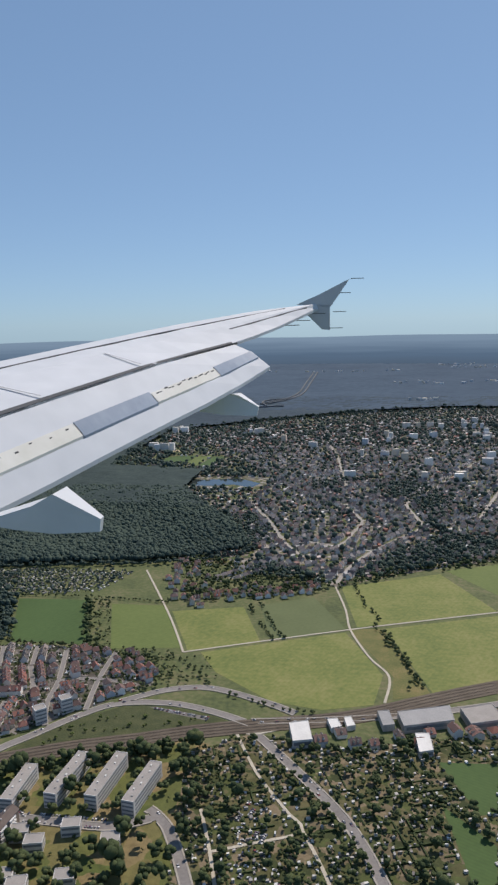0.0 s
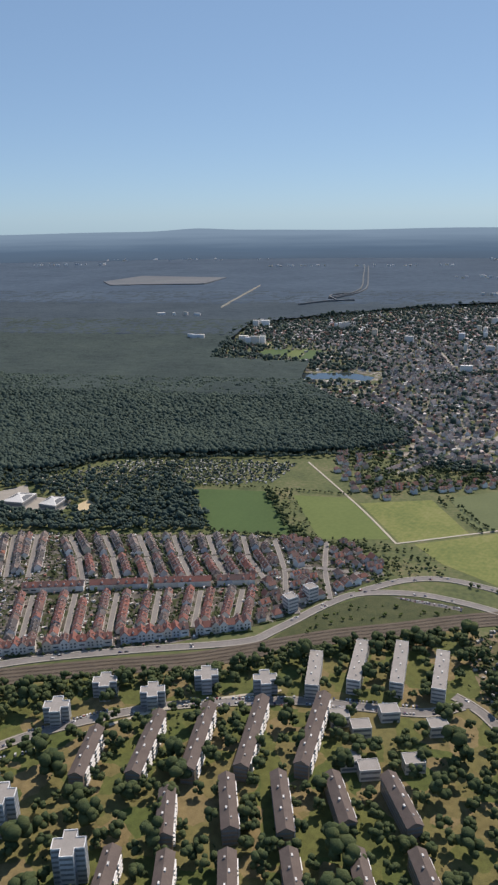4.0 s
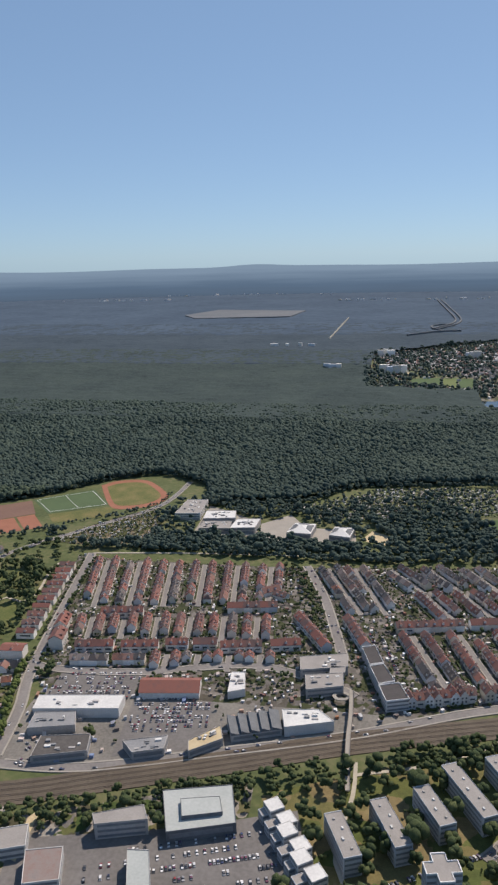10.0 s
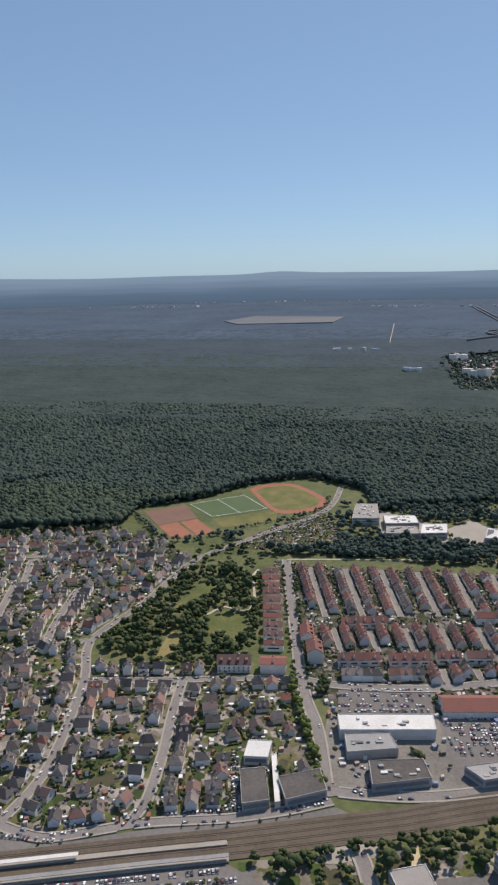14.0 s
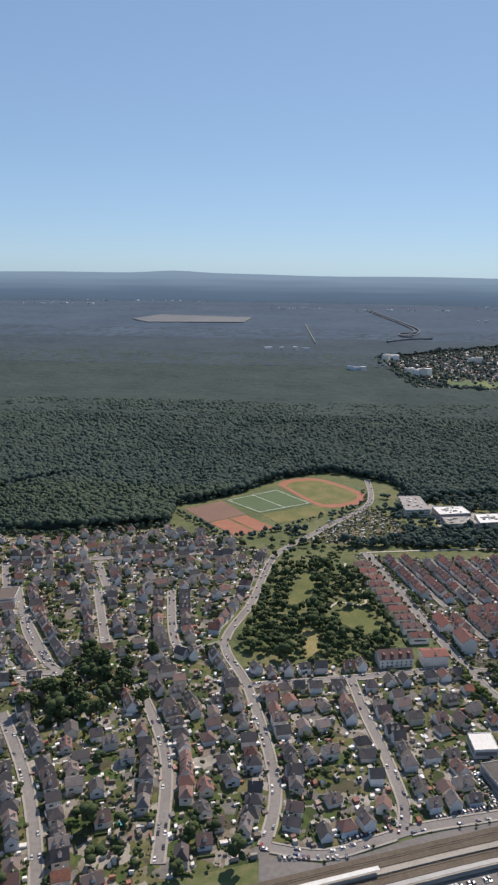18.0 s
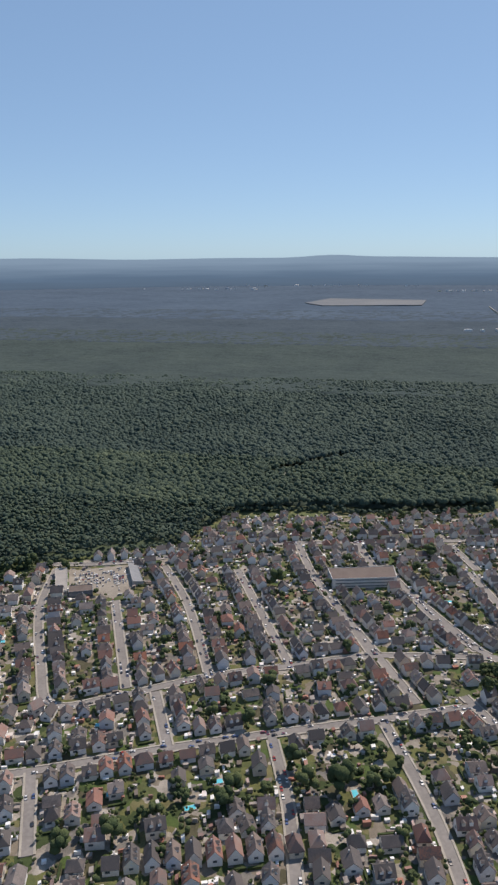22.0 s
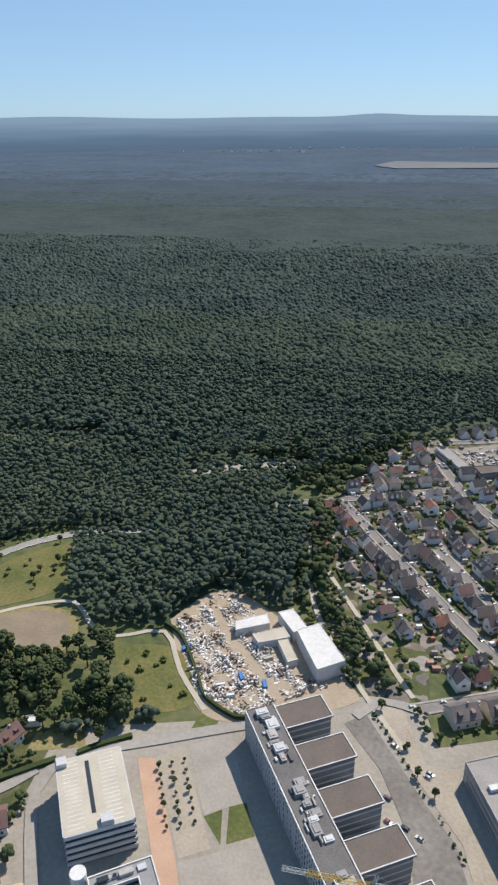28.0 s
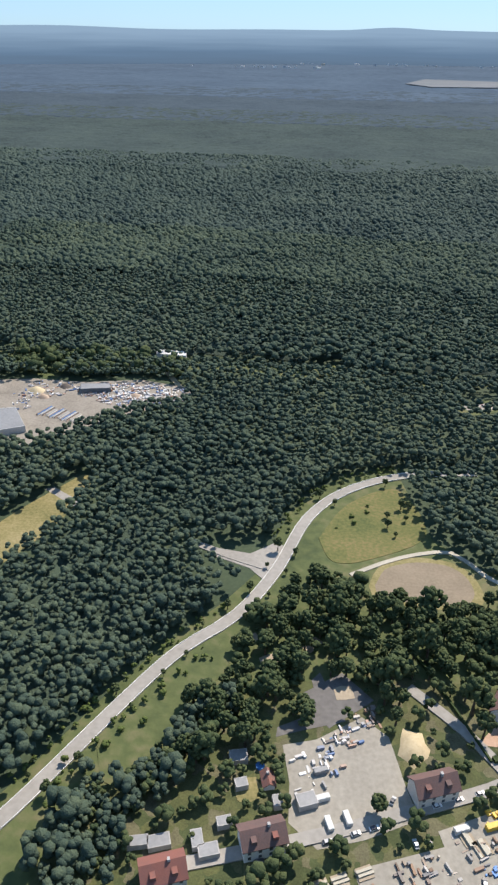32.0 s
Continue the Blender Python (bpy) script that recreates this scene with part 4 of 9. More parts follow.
U_MID, U_LOW, U_TWO = upper(T_MID, -0.3), upper(T_LOW, -0.35), upper([blob_template(80 + s, 2) for s in range(6)], -0.3)
WOOD_EDGE = [(-1480, 345), (-1300, 330), (-1230, 345), (-1156, 333), (-1093, 344), (-1012, 371), (-943, 414), (-919, 474), (-873, 490), (-801, 496), (-733, 518), (-733, 562), (-690, 592), (-648, 645), (-600, 672), (-545, 640), (-535, 590), (-451, 607), (-405, 655), (-332, 668), (-221, 688), (-155, 708), (-110, 746), (-144, 809), (-221, 943), (-254, 1000)]
MAIN_WOOD = WOOD_EDGE + [(-254, 1000), (-1600, 1000)]
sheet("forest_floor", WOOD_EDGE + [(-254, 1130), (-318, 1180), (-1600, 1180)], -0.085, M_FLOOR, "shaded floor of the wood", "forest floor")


def canopy_wood(name, poly, step, templates, seed, size=(2.2, 3.4), label="dense green broadleaf wood", mat=None):
    xs, ys = scatter(poly, step, seed, 0.55)
    rng = np.random.default_rng(seed + 7)
    stand = np.sin(xs * 0.031 + 0.7 * np.sin(ys * 0.043)) * np.cos(ys * 0.037 + 0.9 * np.sin(xs * 0.023)) + 0.5 * np.sin(xs * 0.11 + ys * 0.07) * np.cos(ys * 0.13 - xs * 0.05)
    keep = rng.random(len(xs)) < 0.99 + 0.1 * stand
    xs, ys, stand = xs[keep], ys[keep], stand[keep]
    rs = (1 + 0.1 * stand) * rng.uniform(size[0], size[1], len(xs)) * np.where(rng.random(len(xs)) < 0.12, 1.3, 1.0) * np.where(rng.random(len(xs)) < 0.15, 0.7, 1.0) * (1 + 0.1 * np.sin(xs * 0.021 + 1.3) * np.cos(ys * 0.017))
    hs = rs * rng.uniform(0.8, 1.15, len(xs))
    zs = 5.6 + rng.uniform(-0.6, 1.6, len(xs)) + 1.2 * np.sin(xs * 0.013) * np.cos(ys * 0.011 + 0.5) + 0.7 * stand
    return tagged(crowns(name, xs, ys, zs, rs, hs, templates, mat or M_LEAF, seed, True), label, "wood", kind="stuff")


canopy_wood("woods", WOOD_EDGE[:8] + [(-919, 474), (-1480, 474)], 2.9, U_TWO, 3, (1.7, 3.1))
canopy_wood("woods", [(-1480, 472), (-919, 472), (-919, 474), (-873, 490), (-801, 496), (-733, 518), (-733, 562), (-690, 592), (-690, 600), (-1480, 600)], 2.9, U_LOW, 23, (1.6, 3.0))
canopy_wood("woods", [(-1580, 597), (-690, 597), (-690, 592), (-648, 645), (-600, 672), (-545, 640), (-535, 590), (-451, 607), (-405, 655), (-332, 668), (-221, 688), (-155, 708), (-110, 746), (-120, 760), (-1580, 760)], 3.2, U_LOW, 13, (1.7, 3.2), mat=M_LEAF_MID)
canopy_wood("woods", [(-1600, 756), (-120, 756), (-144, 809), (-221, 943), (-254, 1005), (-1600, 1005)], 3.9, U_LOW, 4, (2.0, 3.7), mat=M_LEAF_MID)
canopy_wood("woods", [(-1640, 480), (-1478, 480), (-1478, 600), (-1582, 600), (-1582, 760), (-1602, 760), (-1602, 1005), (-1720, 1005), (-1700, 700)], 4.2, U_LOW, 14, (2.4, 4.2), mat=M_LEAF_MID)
NEAR_WOODS = [
    [(-1152, 250), (-1148, 236), (-1139, 205), (-1124, 190), (-1093, 192), (-1076, 220), (-1056, 210), (-1050, 263), (-1070, 300), (-1010, 366), (-1093, 340), (-1150, 330), (-1320, 330), (-1320, 300), (-1200, 262)],
    [(-1325, 50), (-1256, 60), (-1240, 90), (-1226, 122), (-1216, 142), (-1204, 160), (-1196, 176), (-1190, 212), (-1176, 236), (-1152, 252), (-1200, 264), (-1320, 302), (-1372, 323)],
    [(-1420, 40), (-1325, 50), (-1372, 323), (-1420, 345)],
]
for k, poly in enumerate(NEAR_WOODS):
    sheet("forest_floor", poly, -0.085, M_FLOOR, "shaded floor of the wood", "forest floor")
    canopy_wood("woods", poly, 2.35 if k < 2 else 4.0, U_TWO if k < 2 else U_LOW, 30 + k, (1.3, 2.7) if k < 2 else (2.2, 3.6))


def canopy_sheet(name, x0, x1, y0, y1, step, top, seed, mat, label, holes=(), rough=2.5, only=None):
    xs, ys = np.arange(x0, x1 + 0.1, step), np.arange(y0, y1 + 0.1, step)
    rng = np.random.default_rng(seed)
    gx, gy = np.meshgrid(xs, ys)
    gx = gx + rng.uniform(-0.35, 0.35, gx.shape) * step
    gy = gy + rng.uniform(-0.35, 0.35, gx.shape) * step
    z = top + rng.uniform(-rough, rough, gx.shape) + 0.4 * np.sin(gx * 0.01) * np.cos(gy * 0.013)
    z[0, :], z[-1, :], z[:, 0], z[:, -1] = 0, 0, 0, 0
    n, m = gx.shape
    idx = np.arange(n * m).reshape(n, m)
    quads = np.stack([idx[:-1, :-1], idx[:-1, 1:], idx[1:, 1:], idx[1:, :-1]], -1).reshape(-1, 4)
    cx, cy = gx.ravel()[quads].mean(1), gy.ravel()[quads].mean(1)
    keep = np.ones(len(quads), bool)
    if only:
        keep &= inside_many(cx, cy, list(only))
        i, j = (cx - OX).astype(int), (cy - OY).astype(int)
        keep &= ~((i >= 0) & (i < ON) & (j >= 0) & (j < OM) & taken[j.clip(0, OM - 1), i.clip(0, ON - 1)])
    for h in holes:
        keep &= ~inside_many(cx, cy, list(h))
    if only:
        for _ in range(2):
            rim = np.intersect1d(quads[keep].ravel(), quads[~keep].ravel())
            keep &= ~np.isin(quads, rim).any(1)
        rim = np.intersect1d(quads[keep].ravel(), quads[~keep].ravel())
        z.ravel()[rim] = 0.4
    return tagged(new(name, fast_mesh(name, np.stack([gx.ravel(), gy.ravel(), z.ravel()], -1), quads[keep], mat)), label, "wood", kind="stuff")


TOWN_STRIP = [(-430, 1580), (-293, 1650), (-71, 1690), (400, 1850), (600, 1850), (690, 1400), (-104, 1400), (-240, 1300), (-300, 1400), (-366, 1427), (-420, 1450)]
FAR_TOWN = [(-185, 720), (-98, 673), (-23, 640), (60, 690), (200, 760), (420, 900), (700, 1400), (600, 1900), (267, 2000), (0, 1905), (-268, 1713), (-420, 1560), (-420, 1160), (-254, 1130), (-254, 1000), (-221, 943), (-144, 809), (-110, 746)]
OPEN_EAST = [(-254, 400), (3600, 400), (3600, 1000), (700, 1000), (700, 1400), (420, 900), (60, 690), (-100, 600)]
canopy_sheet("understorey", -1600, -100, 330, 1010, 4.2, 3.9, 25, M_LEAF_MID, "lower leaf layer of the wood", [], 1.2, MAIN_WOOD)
for k, poly in enumerate(NEAR_WOODS):
    canopy_sheet("understorey", -1425, -1000, 40, 370, 3.2, 2.7, 26 + k, M_LEAF, "lower leaf layer of the wood", [], 1.2, poly)
# Canopy sheets further off take bluer tones with haze painted in.
canopy_sheet("woods", -2600, 1200, 900, 1620, 6.5, 7.6, 5, WOOD_HAZE_TONES[0], "wide green wood seen from the air", [FAR_TOWN, OPEN_EAST], 1.5)
canopy_sheet("woods", -2600, 1200, 1380, 2260, 9, 7.8, 15, WOOD_HAZE_TONES[1], "wide wood seen from the air", [FAR_TOWN, OPEN_EAST], 1.4)
canopy_sheet("distant_woods", -4600, 3500, 1900, 4330, 22, 8.2, 6, WOOD_HAZE_TONES[2], "far bluish woods reaching to the horizon", [FAR_TOWN], 1.2)
canopy_sheet("distant_woods", -4600, -2590, 1000, 1960, 14, 8, 8, WOOD_HAZE_TONES[1], "wide wood beyond the town", [], 1.4)
canopy_sheet("distant_woods", -3600, -1470, 200, 1000, 12, 4.5, 9, WOOD_HAZE_TONES[0], "wide wood beyond the town", [], 2.0)
# a motorway and cleared strips far off in the woods, haze painted into the roads
for pts, w, m_, label in (([(-198, 3300), (-190, 2742), (-186, 2381), (-199, 2214), (-234, 2103), (-268, 2034)], 4, M_FAR_HAZED, "pale motorway carriageway far off in the woods"), ([(-214, 3300), (-207, 2742), (-202, 2381), (-215, 2214), (-250, 2110), (-284, 2034)], 4, M_FAR_HAZED, "pale motorway carriageway far off in the woods"), ([(-351, 1877), (-281, 1957), (-213, 1983)], 5, M_FAR_HAZED, "pale road far off in the woods"), ([(-213, 2160), (-262, 2140), (-285, 2080), (-262, 1990)], 4, M_FAR_HAZED, "pale slip road far off in the woods"), ([(-533, 2394), (-539, 1808)], 1.4, M_GRAVEL, "straight cleared ride in the woods")):
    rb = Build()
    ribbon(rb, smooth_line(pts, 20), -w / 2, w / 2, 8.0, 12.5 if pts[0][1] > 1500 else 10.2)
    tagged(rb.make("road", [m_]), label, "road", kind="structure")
rnd = random.Random(90)
far = Build()
for cx, cy, n, sx, sy in ((-396, 1560, 4, 20, 10), (-375, 1335, 5, 25, 10), (-222, 1534, 3, 20, 10), (-490, 1350, 3, 30, 8), (60, 1500, 14, 220, 160), (300, 1600, 18, 220, 200), (150, 1200, 16, 180, 120), (-600, 1680, 4, 60, 10), (470, 3750, 14, 90, 60), (-1050, 3900, 16, 330, 40), (205, 1664, 5, 60, 40), (-1600, 3850, 8, 160, 30), (300, 2700, 18, 240, 60), (-250, 3350, 22, 420, 30), (190, 2140, 9, 60, 16), (560, 3550, 20, 160, 30), (-1750, 3500, 16, 300, 30)):
    for k in range(n):
        far.box(cx + rnd.uniform(-sx, sx), cy + rnd.uniform(-sy, sy), 0, rnd.uniform(12, 15), rnd.uniform(5, 18), rnd.uniform(4, 8), rnd.uniform(-0.3, 0.5))
tagged(far.make("distant_buildings", [M_RENDER]), "pale flat-roofed buildings of a distant town", "buildings", kind="stuff")

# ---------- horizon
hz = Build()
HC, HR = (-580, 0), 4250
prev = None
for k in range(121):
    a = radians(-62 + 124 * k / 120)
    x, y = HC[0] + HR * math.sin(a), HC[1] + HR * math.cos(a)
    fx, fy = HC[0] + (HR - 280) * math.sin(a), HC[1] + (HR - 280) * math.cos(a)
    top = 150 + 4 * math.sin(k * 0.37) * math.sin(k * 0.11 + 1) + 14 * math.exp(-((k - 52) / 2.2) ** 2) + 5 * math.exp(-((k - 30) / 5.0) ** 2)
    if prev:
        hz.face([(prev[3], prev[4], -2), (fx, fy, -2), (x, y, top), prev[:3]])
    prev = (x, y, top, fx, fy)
# Glowing surface: distance haze painted as a blue ramp, paler towards the top.
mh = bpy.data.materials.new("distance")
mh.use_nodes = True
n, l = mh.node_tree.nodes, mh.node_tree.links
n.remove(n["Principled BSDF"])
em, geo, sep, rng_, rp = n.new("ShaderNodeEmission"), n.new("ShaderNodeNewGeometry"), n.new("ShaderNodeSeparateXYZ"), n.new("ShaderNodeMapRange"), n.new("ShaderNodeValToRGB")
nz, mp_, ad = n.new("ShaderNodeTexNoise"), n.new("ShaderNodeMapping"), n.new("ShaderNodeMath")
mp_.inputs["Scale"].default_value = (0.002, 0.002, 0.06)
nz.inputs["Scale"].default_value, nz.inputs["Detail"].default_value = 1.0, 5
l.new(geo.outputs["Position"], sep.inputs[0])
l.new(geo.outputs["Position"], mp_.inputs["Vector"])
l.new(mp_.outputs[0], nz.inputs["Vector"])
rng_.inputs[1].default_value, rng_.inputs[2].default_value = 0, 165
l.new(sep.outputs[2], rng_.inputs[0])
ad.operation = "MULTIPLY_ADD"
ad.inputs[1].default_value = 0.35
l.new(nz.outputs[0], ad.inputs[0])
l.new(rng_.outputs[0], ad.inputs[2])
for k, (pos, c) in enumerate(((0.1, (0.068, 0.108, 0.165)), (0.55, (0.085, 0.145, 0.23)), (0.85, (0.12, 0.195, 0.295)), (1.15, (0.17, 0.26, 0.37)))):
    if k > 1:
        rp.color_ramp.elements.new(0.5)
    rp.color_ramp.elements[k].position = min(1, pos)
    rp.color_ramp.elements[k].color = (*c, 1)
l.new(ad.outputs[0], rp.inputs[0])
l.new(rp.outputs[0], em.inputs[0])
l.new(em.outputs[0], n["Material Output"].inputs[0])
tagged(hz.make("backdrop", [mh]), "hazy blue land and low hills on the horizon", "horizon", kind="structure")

# ---------- houses


def gable(wb, rb, x, y, ang, lx, ly, eave, ridge, over=0.3, thick=0.18, hip=0.0, db=None, dormer=0):
    """A house with its ridge along lx: walls into wb, roof into rb, dormers into db. hip: share of the half width by which the roof's ends lean in."""
    c, s = math.cos(ang), math.sin(ang)

    def at(u, v, z):
        return (x + u * c - v * s, y + u * s + v * c, z)

    a, b = lx / 2, ly / 2
    top = eave + 0.02 if hip else ridge
    wb.solid([at(-a, -b, 0), at(a, -b, 0), at(a, b, 0), at(-a, b, 0), at(-a, -b, eave), at(a, -b, eave), at(a, b, eave), at(-a, b, eave), at(-a, 0, top), at(a, 0, top)], [(0, 1, 5, 4), (2, 3, 7, 6), (1, 2, 6, 9, 5), (3, 0, 4, 8, 7)])
    if db is not None and dormer:
        for k in range(dormer):
            u = (k - (dormer - 1) / 2) * lx / dormer * 0.8
            for sy in (-1, 1):
                lo, hi = eave + (ridge - eave) * 0.18, eave + (ridge - eave) * 0.72
                v0, v1 = sy * b * 0.8, sy * b * 0.3
                w = min(0.6, lx * 0.12)
                db.solid([at(u - w, v0, lo), at(u + w, v0, lo), at(u + w, v0, hi), at(u - w, v0, hi), at(u - w, v1, hi + 0.06), at(u + w, v1, hi + 0.06), at(u, v0, hi + 0.4), at(u, v1 * 0.7, hi + 0.4)], [(0, 1, 2, 6, 3), (0, 3, 4), (1, 5, 2)], 0)
                db.solid([at(u - w - 0.1, v0 * 1.06, hi - 0.04), at(u, v0 * 1.06, hi + 0.44), at(u, v1 * 0.6, hi + 0.44), at(u - w - 0.1, v1, hi), at(u + w + 0.1, v0 * 1.06, hi - 0.04), at(u + w + 0.1, v1, hi)], [(0, 1, 2, 3), (1, 4, 5, 2)], 1)
    drop = over * (ridge - eave) / b
    a, b = a + over, b + over
    e = eave - drop + 0.02
    r = ridge + 0.02
    i = min(a * 0.95, b * hip)
    verts = [at(-a, -b, e), at(a, -b, e), at(a - i, 0, r), at(-a + i, 0, r), at(-a, b, e), at(a, b, e), at(-a, -b, e + thick), at(a, -b, e + thick), at(a - i, 0, r + thick), at(-a + i, 0, r + thick), at(-a, b, e + thick), at(a, b, e + thick)]
    faces = [(6, 7, 8, 9), (9, 8, 11, 10), (1, 0, 3, 2), (2, 3, 4, 5), (0, 1, 7, 6), (5, 4, 10, 11)]
    if hip:
        faces += [(6, 9, 10), (7, 11, 8), (0, 6, 10, 4), (1, 5, 11, 7), (0, 4, 3), (1, 2, 5)]
    else:
        faces += [(1, 2, 8, 7), (2, 5, 11, 8), (0, 6, 9, 3), (3, 9, 10, 4)]
    rb.solid(verts, faces)


def shape_of(h):
    """Hip and dormers of a planned house, fixed by its place."""
    k = (int(h[0] * 7.3) * 31 + int(h[1] * 11.7) * 17) % 100
    hip = 0.8 if k < 16 and h[7] in ("dark", "mixed") else 0.0
    return hip, (0 if hip or h[7] == "far" or k > (58 if h[7] == "dark" else 75) else 2 if h[3] > 5.6 and k > 40 else 1)


PLAN = []
# back gardens and groves that stay free of houses
GREEN = [
    [(-847, 215), (-831, 235), (-801, 239), (-774, 248), (-769, 233), (-795, 216), (-817, 209), (-836, 203)],
    [(-892, 194), (-860, 209), (-836, 221), (-832, 208), (-838, 206), (-855, 195), (-887, 181)],
    [(-766, 298), (-752, 330), (-726, 315), (-724, 287), (-743, 262), (-763, 268)],
    [(-726, 272), (-715, 278), (-712, 261), (-723, 257)],
    [(-715, 210), (-690, 222), (-680, 205), (-690, 195), (-718, 192)],
    [(-949, 167), (-924, 176), (-920, 168), (-939, 151)],
    [(-914, 174), (-903, 179), (-897, 165), (-906, 158)],
    [(-966, 163), (-951, 168), (-938, 150), (-958, 145)],
]


def add_house(x, y, ang, lx, ly, eave, ridge, style, check=True, gap=0.4):
    poly = rect(x, y, lx + gap, ly + gap, ang)
    if check and (not is_free(poly) or any(inside((x, y), q) for q in GREEN)):
        return False
    mark_poly(rect(x, y, lx + 0.6, ly + 0.6, ang))
    PLAN.append((x, y, ang, lx, ly, eave, ridge, style))
    return True


def row_block(top, bottom, n, rnd, gap_share=0.06, style="red", off=5.6):
    """Streets from the line top to the line bottom, with terraces along both sides."""
    later = []
    for k in range(n):
        f = (k + 0.5) / n
        p = (top[0][0] + (top[1][0] - top[0][0]) * f, top[0][1] + (top[1][1] - top[0][1]) * f)
        q = (bottom[0][0] + (bottom[1][0] - bottom[0][0]) * f, bottom[0][1] + (bottom[1][1] - bottom[0][1]) * f)
        line = [p, q]
        d = math.hypot(q[0] - p[0], q[1] - p[1])
        ang = math.atan2(q[1] - p[1], q[0] - p[0])
        road(line, 2.6, pave=0.5)
        later.append(line)
        for side in (1, -1):
            s = 2.6
            while s < d - 3:
                unit, count = rnd.choice((3.6, 4.2, 4.9)), rnd.choice((1, 2, 2, 3, 4))
                kind = style if rnd.random() < 0.7 else rnd.choice(("dark", "red", "mixed"))
                e, rise = 3.1 + rnd.uniform(-0.5, 0.7), 2.1 + rnd.uniform(-0.2, 0.5)
                if rnd.random() < gap_share:
                    s += 5.0
                    continue
                for _ in range(count):
                    if s + unit > d - 2:
                        break
                    u = (s + unit / 2) / d
                    o = off + rnd.uniform(-0.15, 0.15)
                    x, y = p[0] + (q[0] - p[0]) * u - math.sin(ang) * o * side, p[1] + (q[1] - p[1]) * u + math.cos(ang) * o * side
                    add_house(x, y, ang, unit - 0.04, 4.9, e + rnd.uniform(-0.06, 0.06), e + rise + rnd.uniform(-0.06, 0.06), kind, gap=-2.4)
                    s += unit
                s += rnd.choice((0.3, 1.2, 1.8, 3.0))
    for line in later:
        mark_line(line, 2.0)


def terrace(p, q, depth, eave, ridge, style, unit=5.0, cross=False):
    d = math.hypot(q[0] - p[0], q[1] - p[1])
    n = max(1, round(d / unit))
    ang = math.atan2(q[1] - p[1], q[0] - p[0])
    for k in range(n):
        f = (k + 0.5) / n
        x, y = p[0] + (q[0] - p[0]) * f, p[1] + (q[1] - p[1]) * f
        if cross and k % 3 != 1:
            add_house(x, y, ang + math.pi / 2, depth + 0.8, d / n - 0.05, eave + 0.4, ridge + 0.7 + 0.1 * (k % 2), style, gap=-2.4)
        else:
            add_house(x, y, ang, d / n - 0.05, depth, eave, ridge + 0.03 * (k % 3), style, gap=-2.4)


rnd = random.Random(11)
# cross terraces first, then the rows between them
for p, q in (((-544, 338), (-523, 342)), ((-518, 342), (-498, 346)), ((-494, 348), (-482, 350)), ((-479, 351), (-466, 353)), ((-463, 350), (-441, 355)), ((-436, 356), (-420, 360)), ((-368, 387), (-330, 396)), ((-326, 397), (-290, 405)), ((-286, 406), (-250, 414)), ((-246, 415), (-222, 420)), ((-545, 378), (-520, 383)), ((-470, 396), (-440, 402))):
    terrace(p, q, 6.2, 4.0, 6.3, "red")
for p, q in (((-541, 325), (-521, 328)), ((-518, 329), (-501, 332))):
    terrace(p, q, 6.0, 3.6, 5.6, "dark")
for p, q in (((-363, 315), (-330, 326)), ((-326, 327), (-290, 339)), ((-286, 341), (-250, 355)), ((-246, 356), (-216, 367))):
    terrace(p, q, 6.2, 4.6, 6.8, "red", 4.6, True)
for k in range(10):
    y = 441 - 10.4 * k
    add_house(-597 + (441 - y) * 0.19, y, 0.12, 10.5, 6.2 if k % 3 else 5.2, 3.9, 5.4 + 0.2 * (k % 2), "red", check=False)
add_house(-576, 327, 0.12, 13, 8, 5.4, 6.6, "orange", check=False)
terrace((-425, 391), (-405, 358), 6.5, 4.0, 6.4, "red")
terrace((-396, 392), (-384, 362), 6.0, 4.4, 6.8, "red")
add_house(-448, 424, 0.6, 12, 7, 3.0, 5.4, "orange", check=False)
add_house(-440, 418, -0.4, 9, 6, 3.0, 5.0, "orange", check=False)
row_block([(-585, 458), (-442, 464)], [(-566, 386), (-436, 408)], 6, rnd, 0.1, off=5.8)
row_block([(-560, 374), (-440, 392)], [(-553, 350), (-436, 362)], 6, rnd, 0.05)
row_block([(-500, 340), (-432, 350)], [(-497, 322), (-430, 334)], 4, rnd, 0.05)
row_block([(-385, 470), (-230, 492)], [(-362, 436), (-222, 462)], 6, rnd, 0.1, "dark", 6.2)
row_block([(-362, 434), (-222, 460)], [(-345, 400), (-205, 428)], 6, rnd, 0.08, off=6.2)
row_block([(-372, 380), (-215, 412)], [(-352, 322), (-214, 374)], 6, rnd, 0.08, off=6.4)
row_block([(-424, 466), (-388, 470)], [(-396, 402), (-366, 406)], 2, rnd, 0.12, "dark")
EAST_QUARTER = [(-228, 488), (-199, 491), (-163, 486), (-138, 455), (-151, 427), (-175, 406), (-204, 370), (-216, 376), (-214, 420)]
for pts in ([(-218, 485), (-205, 440), (-200, 410), (-190, 385)], [(-205, 440), (-180, 445), (-150, 440)], [(-180, 488), (-178, 445), (-172, 405)]):
    road(pts, 2.6, pave=0.5)
    mark_line(smooth_line(pts), 2.0)
terrace((-211, 434), (-194, 450), 6.0, 4.2, 6.6, "orange", 6)
terrace((-207, 421), (-192, 409), 6.0, 4.4, 6.6, "red", 6)
terrace((-172, 405), (-152, 424), 5.5, 4.0, 6.2, "dark", 6)


